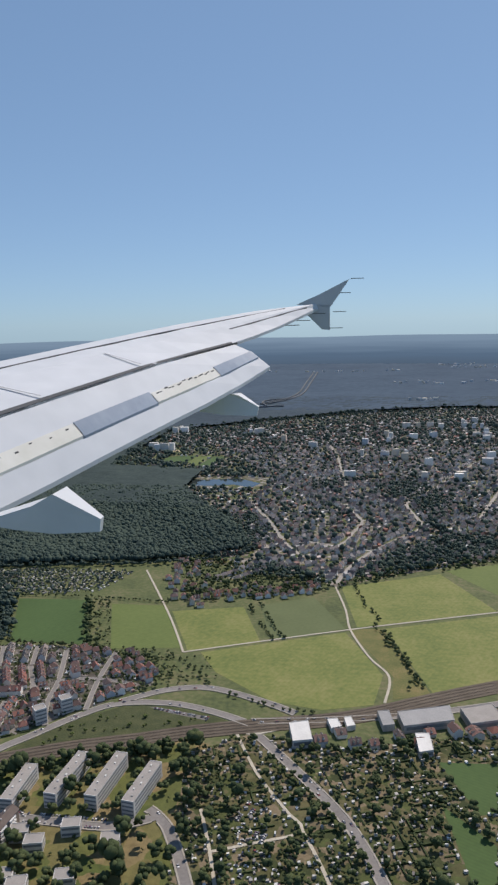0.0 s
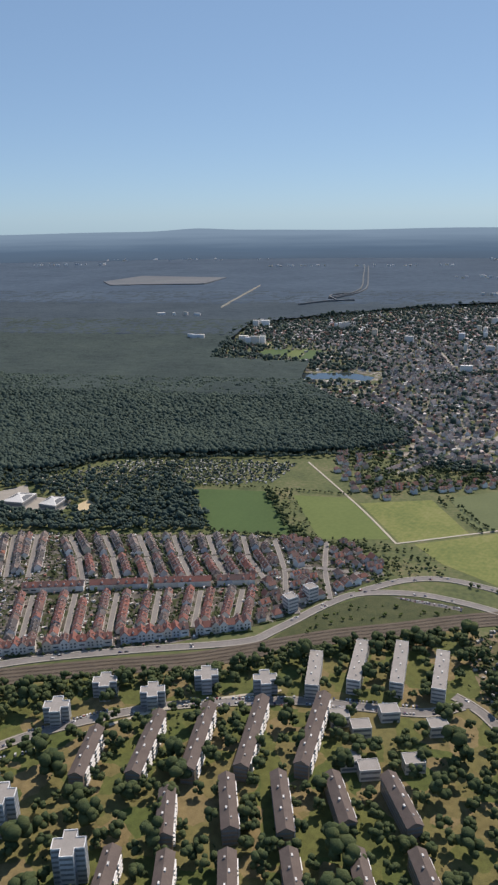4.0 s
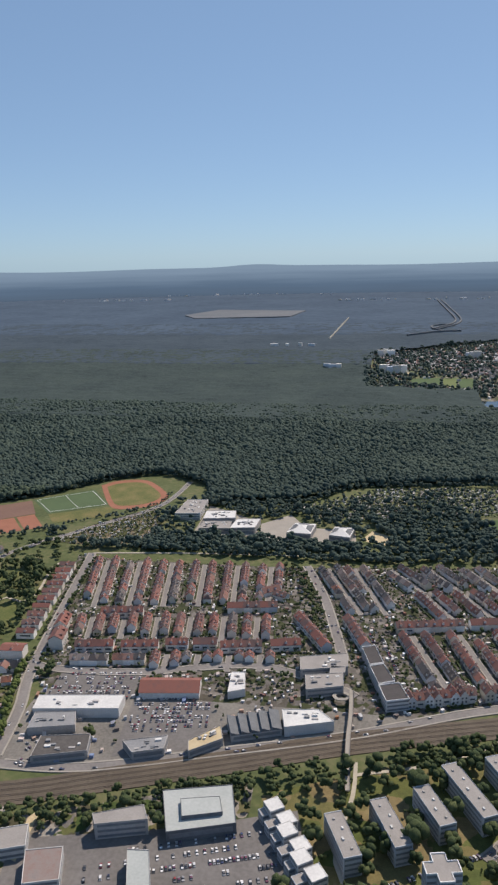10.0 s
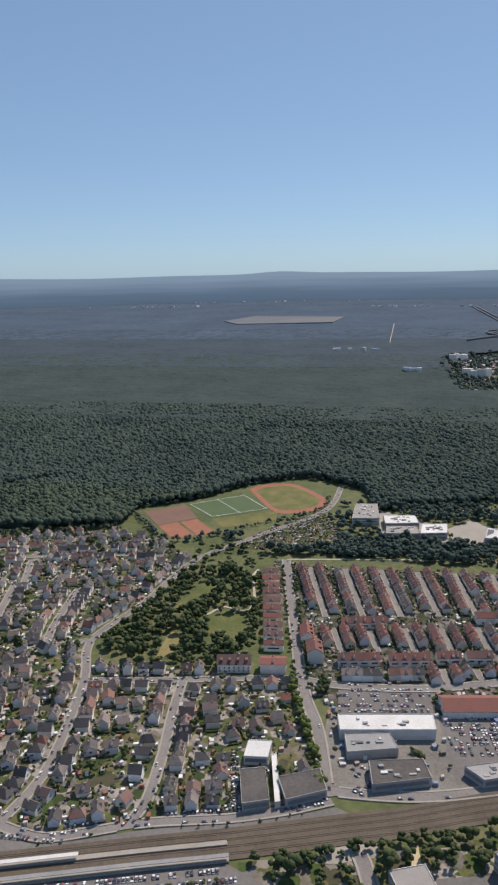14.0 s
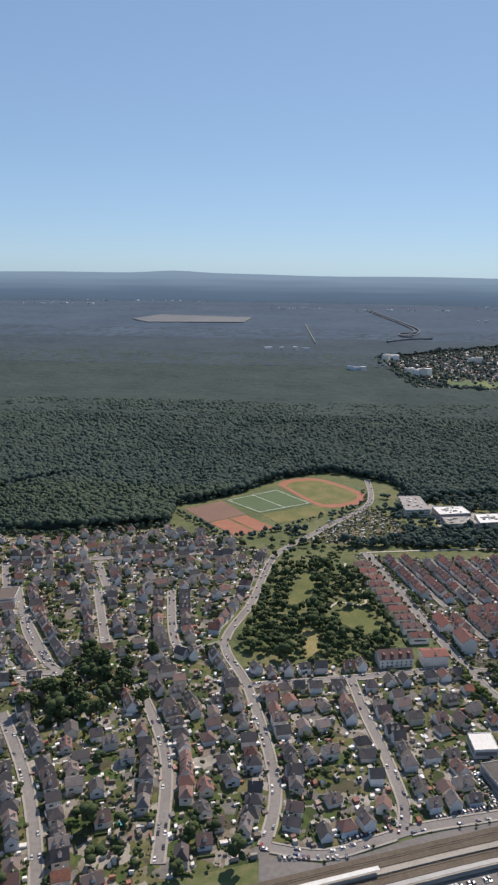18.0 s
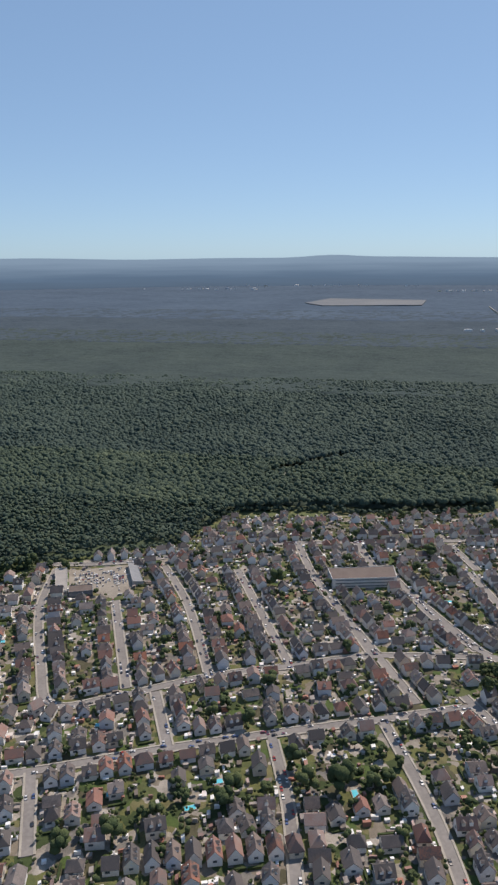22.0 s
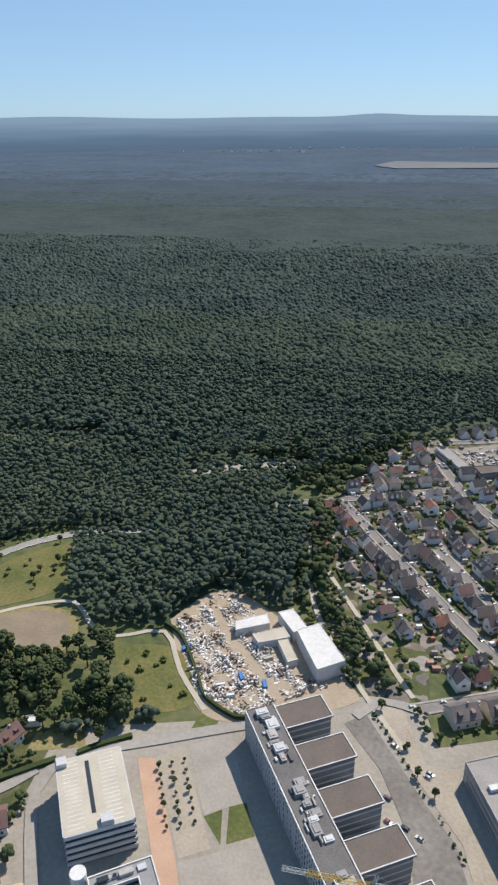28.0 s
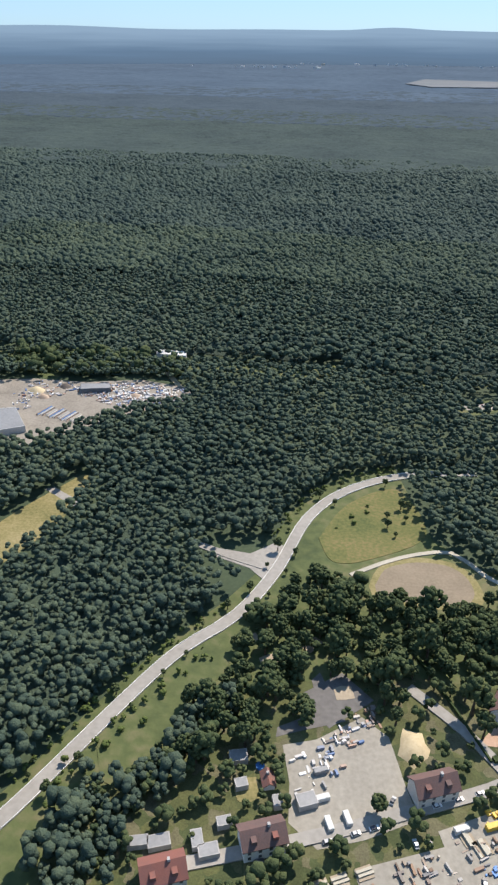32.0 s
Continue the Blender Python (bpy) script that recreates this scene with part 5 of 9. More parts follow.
def along(line, zone, rnd, spacing, style, half=2.6, back=3.4, chance=0.92):
    total, last = 0.0, None
    for side in (1, -1):
        off = offset(line, side * (half + back + 1.6))
        want = rnd.uniform(0, spacing)
        run = 0.0
        for k in range(len(off) - 1):
            seg = math.hypot(off[k + 1][0] - off[k][0], off[k + 1][1] - off[k][1])
            if seg < 1e-6:
                continue
            while want < run + seg:
                f = (want - run) / seg
                x, y = off[k][0] + (off[k + 1][0] - off[k][0]) * f, off[k][1] + (off[k + 1][1] - off[k][1]) * f
                a = math.atan2(off[k + 1][1] - off[k][1], off[k + 1][0] - off[k][0])
                want += spacing * rnd.uniform(0.85, 1.25)
                if rnd.random() > chance or not inside((x, y), zone):
                    continue
                turn = a + (math.pi / 2 if rnd.random() < 0.45 else 0) + rnd.uniform(-0.06, 0.06)
                lx, ly = rnd.uniform(4.6, 6.6), rnd.uniform(4.1, 5.1)
                e = rnd.choice((2.4, 2.8, 3.2, 3.8))
                add_house(x, y, turn, lx, ly, e, e + rnd.uniform(1.9, 2.8), style)
            run += seg


def fill(zone, rnd, step, style, chance=0.8, size=(4.6, 6.6), base=0.35, gap=2.2):
    xs, ys = scatter(zone, step, int(rnd.random() * 1e6), 0.3)
    for x, y in zip(xs, ys):
        if rnd.random() < chance:
            e = rnd.choice((2.2, 2.6, 3.0, 3.6))
            add_house(float(x), float(y), base + rnd.choice((0, math.pi / 2)) + rnd.uniform(-0.12, 0.12), rnd.uniform(*size), rnd.uniform(size[0] - 0.3, size[1] - 1.0), e, e + rnd.uniform(1.6, 2.4), style, gap=gap)


PARK = [(-675, 336), (-653, 440), (-608, 446), (-598, 430), (-590, 345), (-600, 325), (-642, 318)]
b = Build()
LONG_WHITE = ccw([(-842, 380), (-805, 390), (-803, 372), (-838, 362)])
mark_poly(LONG_WHITE)
for q in ([(-560, 243), (-544, 251), (-540, 239), (-555, 231)], [(-577, 265), (-565, 266), (-565, 253), (-577, 252)], [(-566, 258), (-562, 259), (-556, 231), (-560, 229)], [(-577, 246), (-566, 249), (-561, 229), (-572, 225)]):
    mark_poly(q)
# front row with its gables to the south
rnd = random.Random(51)
for k in range(9):
    f = k / 8
    add_house(-881 + 48 * f, 166 + 15 * f, 0.34 + math.pi / 2, 6.4, 4.6, 3.0, 5.6 + 0.3 * (k % 2), "dark", check=False)
rnd = random.Random(5)
for pts in STREETS:
    along(smooth_line(pts), HOMES, rnd, 6.8, "dark")
fill(HOMES, rnd, 8.2, "dark", 0.7)
rnd = random.Random(6)
for pts in FAR_STREETS:
    along(smooth_line(pts), [(-150, 640), (-23, 645), (60, 695), (420, 900), (520, 1380), (-250, 1380), (-185, 870)], rnd, 8.0, "far", 3.0)
fill([(-110, 740), (-98, 680), (-23, 645), (60, 695), (200, 765), (420, 900), (520, 1100), (-150, 1100), (-140, 960), (-185, 870)], rnd, 10, "far", 0.62, (4.2, 6.4))
fill([(-150, 1100), (520, 1100), (640, 1380), (-250, 1380)], rnd, 13, "far", 0.62, (5, 8))
fill(EAST_QUARTER, rnd, 5.4, "mixed", 0.95, (4.4, 6.4), 0.6, 0.2)
fill([(-190, 700), (-150, 690), (-130, 560), (-175, 600)], rnd, 9, "mixed", 0.8)
fill([(-45, 384), (95, 432), (100, 405), (-40, 372)], rnd, 11, "mixed", 0.8, (5, 9))
fill([(-150, 590), (-138, 617), (-89, 632), (-30, 640), (-40, 616), (-87, 599)], rnd, 7.5, "mixed", 0.9, (4.4, 6))

# ---------- output of the house plan
M_ROOF_FAR = material("distant_tile_roof", [(0.06, 0.06, 0.068), (0.11, 0.105, 0.112), (0.18, 0.165, 0.165), (0.26, 0.245, 0.245), (0.15, 0.115, 0.108), (0.085, 0.083, 0.09), (0.24, 0.14, 0.115)], 0.3, 9, pick="island", mix=0.9)
M_ROOF_MIXED = material("mixed_tile_roof", [(0.06, 0.055, 0.06), (0.2, 0.11, 0.09), (0.13, 0.1, 0.095), (0.27, 0.12, 0.09), (0.1, 0.085, 0.08), (0.33, 0.13, 0.09)], 0.3, 9, pick="island", mix=0.9, bump=0.06)
OBJECT_ZONE = [h for h in PLAN if h[7] == "dark" and -1060 < h[0] < -640 and h[1] < 300]
OBJECT_ZONE = sorted(OBJECT_ZONE, key=lambda h: h[1])[:250]
TERRACES = sorted([h for h in PLAN if h[7] == "red"], key=lambda h: h[1])[:205]
chosen = set(id(h) for h in OBJECT_ZONE + TERRACES)


M_DORMER = material("dormer_slate", [(0.075, 0.07, 0.07), (0.12, 0.105, 0.1)], 0.3, 8)
M_DORMER_RED = material("dormer_tile", [(0.15, 0.085, 0.072), (0.21, 0.1, 0.08)], 0.3, 8)


def house_parts(base, h, roof):
    x, y, ang, lx, ly, eave, ridge, style = h
    base.location, base.rotation_euler = (x, y, 0), (0, 0, ang)
    hip, dorm = shape_of(h)
    w, r, d = Build(), Build(), Build()
    gable(w, r, 0, 0, 0, lx, ly, eave, ridge, hip=hip, db=d, dormer=dorm)
    w.make("wall", [M_RENDER_OB], base)
    r.make("roof", [roof], base)
    for k in range(2 * dorm):
        one = Build()
        one.v = d.v[14 * k:14 * k + 14]
        one.f = [tuple(i - 14 * k for i in f) for f in d.f[5 * k:5 * k + 5]]
        one.m = d.m[5 * k:5 * k + 5]
        one.make("dormer", [M_RENDER_OB, M_DORMER_RED if style == "red" else M_DORMER], base)
    k = Build()
    k.box(lx * 0.2, ly * 0.12, ridge - 0.9, ridge + 0.55, 0.4, 0.5, bottom=True)
    k.make("chimney", [M_CONCRETE], base)


def house_object(h):
    x, y, ang, lx, ly, eave, ridge, style = h
    base = new("house")
    house_parts(base, h, M_ROOF_DARK_OB)
    for sx in (-1, 1):
        wnd = Build()
        wnd.box(sx * (lx / 2 + 0.02), 0, eave * 0.5, eave * 0.5 + 0.8, 0.06, 1.3, bottom=True)
        wnd.make("window", [M_GLASS], base)
    for sy in (-1, 1):
        wnd = Build()
        wnd.box(lx * 0.18 * sy, sy * (ly / 2 + 0.02), eave * 0.45, eave * 0.45 + 0.8, 1.5, 0.06, bottom=True)
        wnd.make("window", [M_GLASS], base)
    return tagged(base, "small rendered house with a pitched tile roof in a garden", "house", "houses of the suburb")


def terrace_object(h):
    x, y, ang, lx, ly, eave, ridge, style = h
    base = new("row_house")
    house_parts(base, h, M_ROOF_RED_OB)
    for sy in (-1, 1):
        if eave > 4.9:
            for st in range(2):
                for k in (-1, 1):
                    wnd = Build()
                    wnd.box(sy * (lx / 2 + 0.02), k * ly * 0.22, 1.2 + 1.9 * st, 2.2 + 1.9 * st, 0.06, 0.9, bottom=True)
                    wnd.make("window", [M_GLASS], base)
            continue
        wnd = Build()
        wnd.box(0, sy * (ly / 2 + 0.02), eave * 0.4, eave * 0.4 + 0.9, lx * 0.6, 0.06, bottom=True)
        wnd.make("window", [M_GLASS], base)
    return tagged(base, "terraced house with pale walls and a red tile roof", "house", "terraces of the old town")


for h in OBJECT_ZONE:
    house_object(h)
for h in TERRACES:
    terrace_object(h)
for style, mat, label in (("dark", M_ROOF_DARK, "suburb of pale houses with dark tile roofs"), ("red", M_ROOF_RED, "terraces of houses with red tile roofs"), ("orange", M_ROOF_RED, "houses with bright orange roofs"), ("mixed", M_ROOF_MIXED, "houses with brown and red roofs"), ("far", M_ROOF_FAR, "distant town of small houses")):
    w, r, d, ch = Build(), Build(), Build(), Build()
    for h in PLAN:
        if h[7] == style and id(h) not in chosen:
            hip, dorm = shape_of(h)
            gable(w, r, *h[:7], hip=hip, db=d, dormer=dorm)
            if style != "far":
                ch.box(h[0] + h[3] * 0.2 * math.cos(h[2]), h[1] + h[3] * 0.2 * math.sin(h[2]), h[6] - 0.6, h[6] + 0.5, 0.4, 0.5, h[2], bottom=True)
    if w.v:
        base = tagged(new("houses"), label, "houses", kind="stuff")
        w.make("wall", [M_RENDER], base)
        r.make("roof", [mat], base)
        if d.v:
            d.make("dormers", [M_RENDER, M_DORMER_RED if style in ("red", "orange") else M_DORMER], base)
        if ch.v:
            ch.make("chimneys", [M_CONCRETE], base)

# ---------- flat-roofed buildings


def block(name, poly, h, wall, roof, label, category="building", storeys=0, parapet=0.35, group="", edge=None):
    poly = ccw(poly)
    mark_poly([(p[0], p[1]) for p in poly])
    cx, cy = sum(p[0] for p in poly) / len(poly), sum(p[1] for p in poly) / len(poly)
    base = new(name)
    base.location = (cx, cy, 0)
    loc = [(p[0] - cx, p[1] - cy) for p in poly]
    b = Build()
    b.prism(loc, -0.1, h)
    b.make("wall", [wall], base)
    b = Build()
    inner = [(x * (1 - 0.3 / max(1, math.hypot(x, y))), y * (1 - 0.3 / max(1, math.hypot(x, y)))) for x, y in loc]
    b.prism(inner, h, h + 0.08)
    b.make("roof", [roof], base)
    if parapet:
        b = Build()
        n = len(loc)
        b.v += [(*p, h - 0.02) for p in loc] + [(*p, h + parapet) for p in loc] + [(*p, h + parapet) for p in inner] + [(*p, h) for p in inner]
        for i in range(n):
            j = (i + 1) % n
            b.f += [(i, j, n + j, n + i), (n + i, n + j, 2 * n + j, 2 * n + i), (2 * n + i, 2 * n + j, 3 * n + j, 3 * n + i)]
            b.m += [0, 0, 0]
        b.make("parapet", [edge or wall], base)
    for k in range(storeys):
        z0 = h * (k + 0.38) / storeys
        z1 = h * (k + 0.8) / storeys
        b = Build()
        for p, q in zip(loc, loc[1:] + loc[:1]):
            d = math.hypot(q[0] - p[0], q[1] - p[1])
            if d < 1.5:
                continue
            nx, ny = (q[1] - p[1]) / d, -(q[0] - p[0]) / d
            b.box((p[0] + q[0]) / 2 + nx * 0.02, (p[1] + q[1]) / 2 + ny * 0.02, z0, z1, d * 0.9, 0.07, math.atan2(q[1] - p[1], q[0] - p[0]), bottom=True)
        b.make("window_band", [M_BAND_GLASS], base)
    return tagged(base, label, category, group)


def slab(p, q, w, h, wall, label, group, roof=None):
    d = math.hypot(q[0] - p[0], q[1] - p[1])
    ang = math.atan2(q[1] - p[1], q[0] - p[0])
    base = block("apartment_block", rect((p[0] + q[0]) / 2, (p[1] + q[1]) / 2, d, w, ang), h, wall, roof or M_ROOF_FLAT, label, "apartment block", max(2, round(h / 2.2)), 0.0 if wall is M_SLAB_BROWN else 0.3, group)
    if wall is M_SLAB_BROWN:
        spare, tile = Build(), Build()
        gable(spare, tile, 0, 0, ang, d, w, h, h + 1.9, 0.35, 0.2)
        tile.make("pitched_roof", [M_ROOF_BROWN], base)
        ends = Build()
        c, s_ = math.cos(ang), math.sin(ang)
        for e in (-1, 1):
            p0, p1, p2 = ((e * d / 2 * c - v * s_, e * d / 2 * s_ + v * c, z) for v, z in ((-w / 2, h), (w / 2, h), (0, h + 1.85)))
            ends.face([p0, p1, p2] if e > 0 else [p1, p0, p2])
        ends.make("gable", [wall], base)
    for k in range(max(3, round(d / 6))):
        f = ((k + 0.5) / max(3, round(d / 6)) - 0.5) * d * 0.9
        e = (0.9 if k % 2 else -0.7)
        b = Build()
        b.box(f * math.cos(ang) - e * math.sin(ang), f * math.sin(ang) + e * math.cos(ang), h, h + (2.2 if wall is M_SLAB_BROWN else 0.6), 0.8 + 0.3 * (k % 3), 0.7, ang)
        b.make("roof_vent", [M_ROOF_WHITE if k % 3 else M_CONCRETE], base)
    if wall is M_SLAB_BROWN:
        n = max(3, round(d / 8))
        for k in range(4):
            for i in range(n):
                f = ((i + 0.5) / n - 0.5) * d * 0.92
                b = Build()
                b.box(f * math.cos(ang) + math.sin(ang) * (w / 2 + 0.4), f * math.sin(ang) - math.cos(ang) * (w / 2 + 0.4), 0.5 + k * 2.0, 1.3 + k * 2.0, d * 0.6 / n, 0.8, ang, bottom=True)
                b.make("balcony", [M_WHITE], base)
    return base


M_DARKWALL = material("dark_cladding", [(0.1, 0.11, 0.12), (0.17, 0.18, 0.19)], 0.2, 8)
M_ROOF_PALE = material("pale_green_roof", [(0.33, 0.36, 0.345), (0.43, 0.455, 0.44)], 0.08, 12)
M_ROOF_BROWN = material("brown_roof", [(0.1, 0.078, 0.07), (0.15, 0.12, 0.105)], 0.2, 10)
M_ROOF_SLATE = material("dark_roof_felt", [(0.05, 0.047, 0.048), (0.085, 0.078, 0.076)], 0.2, 10)
M_SLAB_WHITE = material("pale_facade", [(0.5, 0.49, 0.47), (0.64, 0.63, 0.61)], 0.2, 8)
M_SLAB_BROWN = material("brown_facade", [(0.2, 0.16, 0.13), (0.28, 0.23, 0.19)], 0.2, 8)
M_SLAB_BLUE = material("bluegrey_facade", [(0.36, 0.39, 0.42), (0.46, 0.49, 0.52)], 0.2, 8)
for p, q in (((-174.5, 305), (-174.5, 335)), ((-154.5, 312), (-150.5, 349)), ((-133.5, 313), (-129.5, 351)), ((-113.5, 311), (-108.5, 345))):
    slab(p, q, 6.8, 8.5, M_SLAB_WHITE, "long pale apartment block with a flat roof among trees", "long apartment blocks")
for p, q in (((-266, 230), (-268, 260)), ((-243, 235), (-243, 275)), ((-221, 241), (-221, 284)), ((-199, 246), (-197, 293)), ((-174, 251), (-168, 300)), ((-221, 206), (-226, 229)), ((-197, 213), (-204, 240)), ((-176, 215), (-183, 245)), ((-153, 223), (-161, 248)), ((-128, 225), (-138, 251)), ((-236, 176), (-238, 198)), ((-214, 176), (-218, 199)), ((-191, 178), (-196, 203)), ((-167, 180), (-174, 207)), ((-143, 184), (-150, 211)), ((-120, 188), (-128, 214))):
    slab(p, q, 6.4, 8, M_SLAB_BROWN, "long brown apartment block with a flat roof among trees", "long apartment blocks", M_ROOF_BROWN)
for p, q in (((-390.5, 230), (-381.5, 210)), ((-374, 240), (-364, 218)), ((-357.5, 250), (-348, 231)), ((-346, 265), (-332, 238)), ((-328, 273), (-316, 248))):
    slab(p, q, 6.8, 8.5, M_SLAB_BLUE, "long grey apartment block with a flat roof among trees", "long apartment blocks")


def cross_tower(x, y, h, size, wall, label):
    s = size / 2
    t = s * 0.42
    poly = [(-t, -s), (t, -s), (t, -t), (s, -t), (s, t), (t, t), (t, s), (-t, s), (-t, t), (-s, t), (-s, -t), (-t, -t)]
    return block("apartment_tower", [(x + u * 0.97 - v * 0.24, y + u * 0.24 + v * 0.97) for u, v in poly], h, wall, M_ROOF_FLAT, label, "apartment tower", round(h / 2.2), 0.5, "apartment towers", edge=M_WHITE)


for x, y in ((-352, 203), (-307, 229), (-287, 208), (-323, 188), (-251, 190)):
    cross_tower(x, y, 16, 12, M_SLAB_BLUE, "tall cross-shaped blue-grey apartment tower among trees")
for x, y in ((-277, 294), (-251, 290), (-228, 307), (-198, 308), (-293, 272)):
    cross_tower(x, y, 8.5, 12, M_SLAB_BLUE, "low cross-shaped grey apartment house among trees")
for x, y in ((-150, 284), (-137, 297), (-115, 290), (-154, 262), (-127, 265), (-146, 258), (-160, 290)):
    block("apartment_house", rect(x, y, 9, 7, 0.25), 5.5, M_SLAB_WHITE, M_ROOF_FLAT, "small flat-roofed apartment house among trees", "apartment house", 2, 0.3, "small apartment houses")

HALLS = [
    ("hall", [(-540, 287), (-498, 294), (-497, 283), (-538, 276)], 5, M_SLAB_WHITE, M_ROOF_WHITE, "long white warehouse hall", 0),
    ("hall", [(-536, 275), (-517, 279), (-513, 269), (-534, 263)], 4, M_CONCRETE, M_ROOF_GREY, "grey warehouse with a roof light", 0),
    ("hall", [(-525, 259), (-503, 264), (-500, 253), (-523, 245)], 4, M_CONCRETE, M_ROOF_FELT, "warehouse with a dark felt roof beside the railway", 1),
    ("hall", [(-451, 324), (-444, 325), (-441, 310), (-449, 306)], 4, M_SLAB_WHITE, M_ROOF_WHITE, "narrow white workshop in a yard", 0),
    ("hall", [(-458, 267), (-446, 280), (-443, 271), (-456, 260)], 4, M_CONCRETE, M_SAND, "beige flat-roofed workshop in a yard", 1),
    ("hall", [(-487, 262), (-468, 269), (-467, 260), (-480, 255)], 4, M_CONCRETE, M_ROOF_GREY, "grey car dealer's workshop", 1),
    ("hall", [(-420, 295), (-403, 298), (-395, 290), (-417, 282)], 5, M_SLAB_WHITE, M_ROOF_WHITE, "white-roofed hall beside the railway", 0),
    ("office_building", [(-418, 343), (-393, 350), (-392, 337), (-416, 330)], 5, M_CONCRETE, M_ROOF_FLAT, "grey concrete office building", 2),
    ("office_building", [(-413, 326), (-394, 331), (-393, 319), (-411, 313)], 5, M_CONCRETE, M_ROOF_FLAT, "grey concrete office building", 2),
    ("office_wing", [(-401, 336.5), (-393.2, 336.8), (-393.2, 331.2), (-401, 329.2)], 5, M_CONCRETE, M_ROOF_FLAT, "grey concrete wing between two offices", 2),
    ("school", [(-550, 546), (-549, 582), (-531, 584), (-529, 549)], 6, M_SLAB_WHITE, M_ROOF_FLAT, "white school building with a flat roof", 3),
    ("school", [(-526, 559), (-501, 562), (-498, 545), (-524, 540)], 5, M_CONCRETE, M_ROOF_WHITE, "school wing with a white roof", 2),
    ("school", [(-523, 537), (-500, 540), (-498, 524), (-523, 521)], 4, M_CONCRETE, M_ROOF_FLAT, "low flat-roofed school wing", 1),
    ("school", [(-498, 522), (-478, 526), (-477, 546), (-496, 543)], 5, M_CONCRETE, M_ROOF_WHITE, "school wing with a white roof", 2),
    ("gym_hall", [(-452, 519), (-448, 540), (-431, 540), (-433, 518)], 5, M_CONCRETE, M_ROOF_WHITE, "sports hall with a pale pyramid roof", 1),
    ("gym_hall", [(-419, 518), (-416, 536), (-400, 536), (-403, 515)], 5, M_CONCRETE, M_ROOF_WHITE, "sports hall with a pale pyramid roof", 1),
    ("workshop", [(-560, 243), (-544, 251), (-540, 239), (-555, 231)], 4, M_CONCRETE, M_ROOF_FELT, "dark-roofed workshop hall near the railway", 1),
    ("workshop", [(-576, 264), (-566, 265), (-566, 254), (-576, 253)], 4, M_SLAB_WHITE, M_ROOF_WHITE, "small white workshop in a yard", 1),
    ("workshop", [(-565, 257), (-563, 259), (-557, 231), (-559, 230)], 3, M_SLAB_WHITE, M_ROOF_WHITE, "long narrow white shed", 0),
    ("long_shed", [(-960, 373), (-955, 375), (-942, 350), (-948, 349)], 2.6, M_CONCRETE, M_ROOF_GREY, "long grey shed beside the building lot", 0),
    ("long_shed", [(-998, 356), (-992, 359), (-979, 331), (-985, 329)], 3.0, M_SLAB_WHITE, M_ROOF_FLAT, "long pale shed beside the building lot", 1),
    ("row_building", [(-980, 336), (-968, 340), (-965, 333), (-977, 328)], 3.4, M_DARKWALL, M_ROOF_BROWN, "dark flat-roofed new building with white frames", 1),
    ("long_building", [(-842, 380), (-805, 390), (-803, 375), (-838, 366)], 5.6, M_SLAB_WHITE, M_ROOF_BROWN, "long pale flat-roofed building", 3),
]
rnd = random.Random(91)
for nm, poly, h, wall, roof, label, st in HALLS:
    base = block(nm, poly, h, wall, roof, label, "building", st)
    if nm in ("school", "office_building", "hall"):
        cx, cy = base.location[0], base.location[1]
        a = math.atan2(poly[1][1] - poly[0][1], poly[1][0] - poly[0][0])
        for k in range(16 if nm == "school" else 7):
            f, g_ = rnd.uniform(0.15, 0.85), rnd.uniform(0.18, 0.82)
            x = (poly[0][0] * (1 - f) + poly[1][0] * f) * (1 - g_) + (poly[3][0] * (1 - f) + poly[2][0] * f) * g_ - cx
            y = (poly[0][1] * (1 - f) + poly[1][1] * f) * (1 - g_) + (poly[3][1] * (1 - f) + poly[2][1] * f) * g_ - cy
            b = Build()
            b.box(x, y, h, h + rnd.uniform(0.3, 0.9), rnd.uniform(0.8, 3.2), rnd.uniform(0.8, 1.6), a)
            b.make("roof_light", [rnd.choice((M_DARKWALL, M_CONCRETE, M_ROOF_GREY, M_ROOF_WHITE))], base)

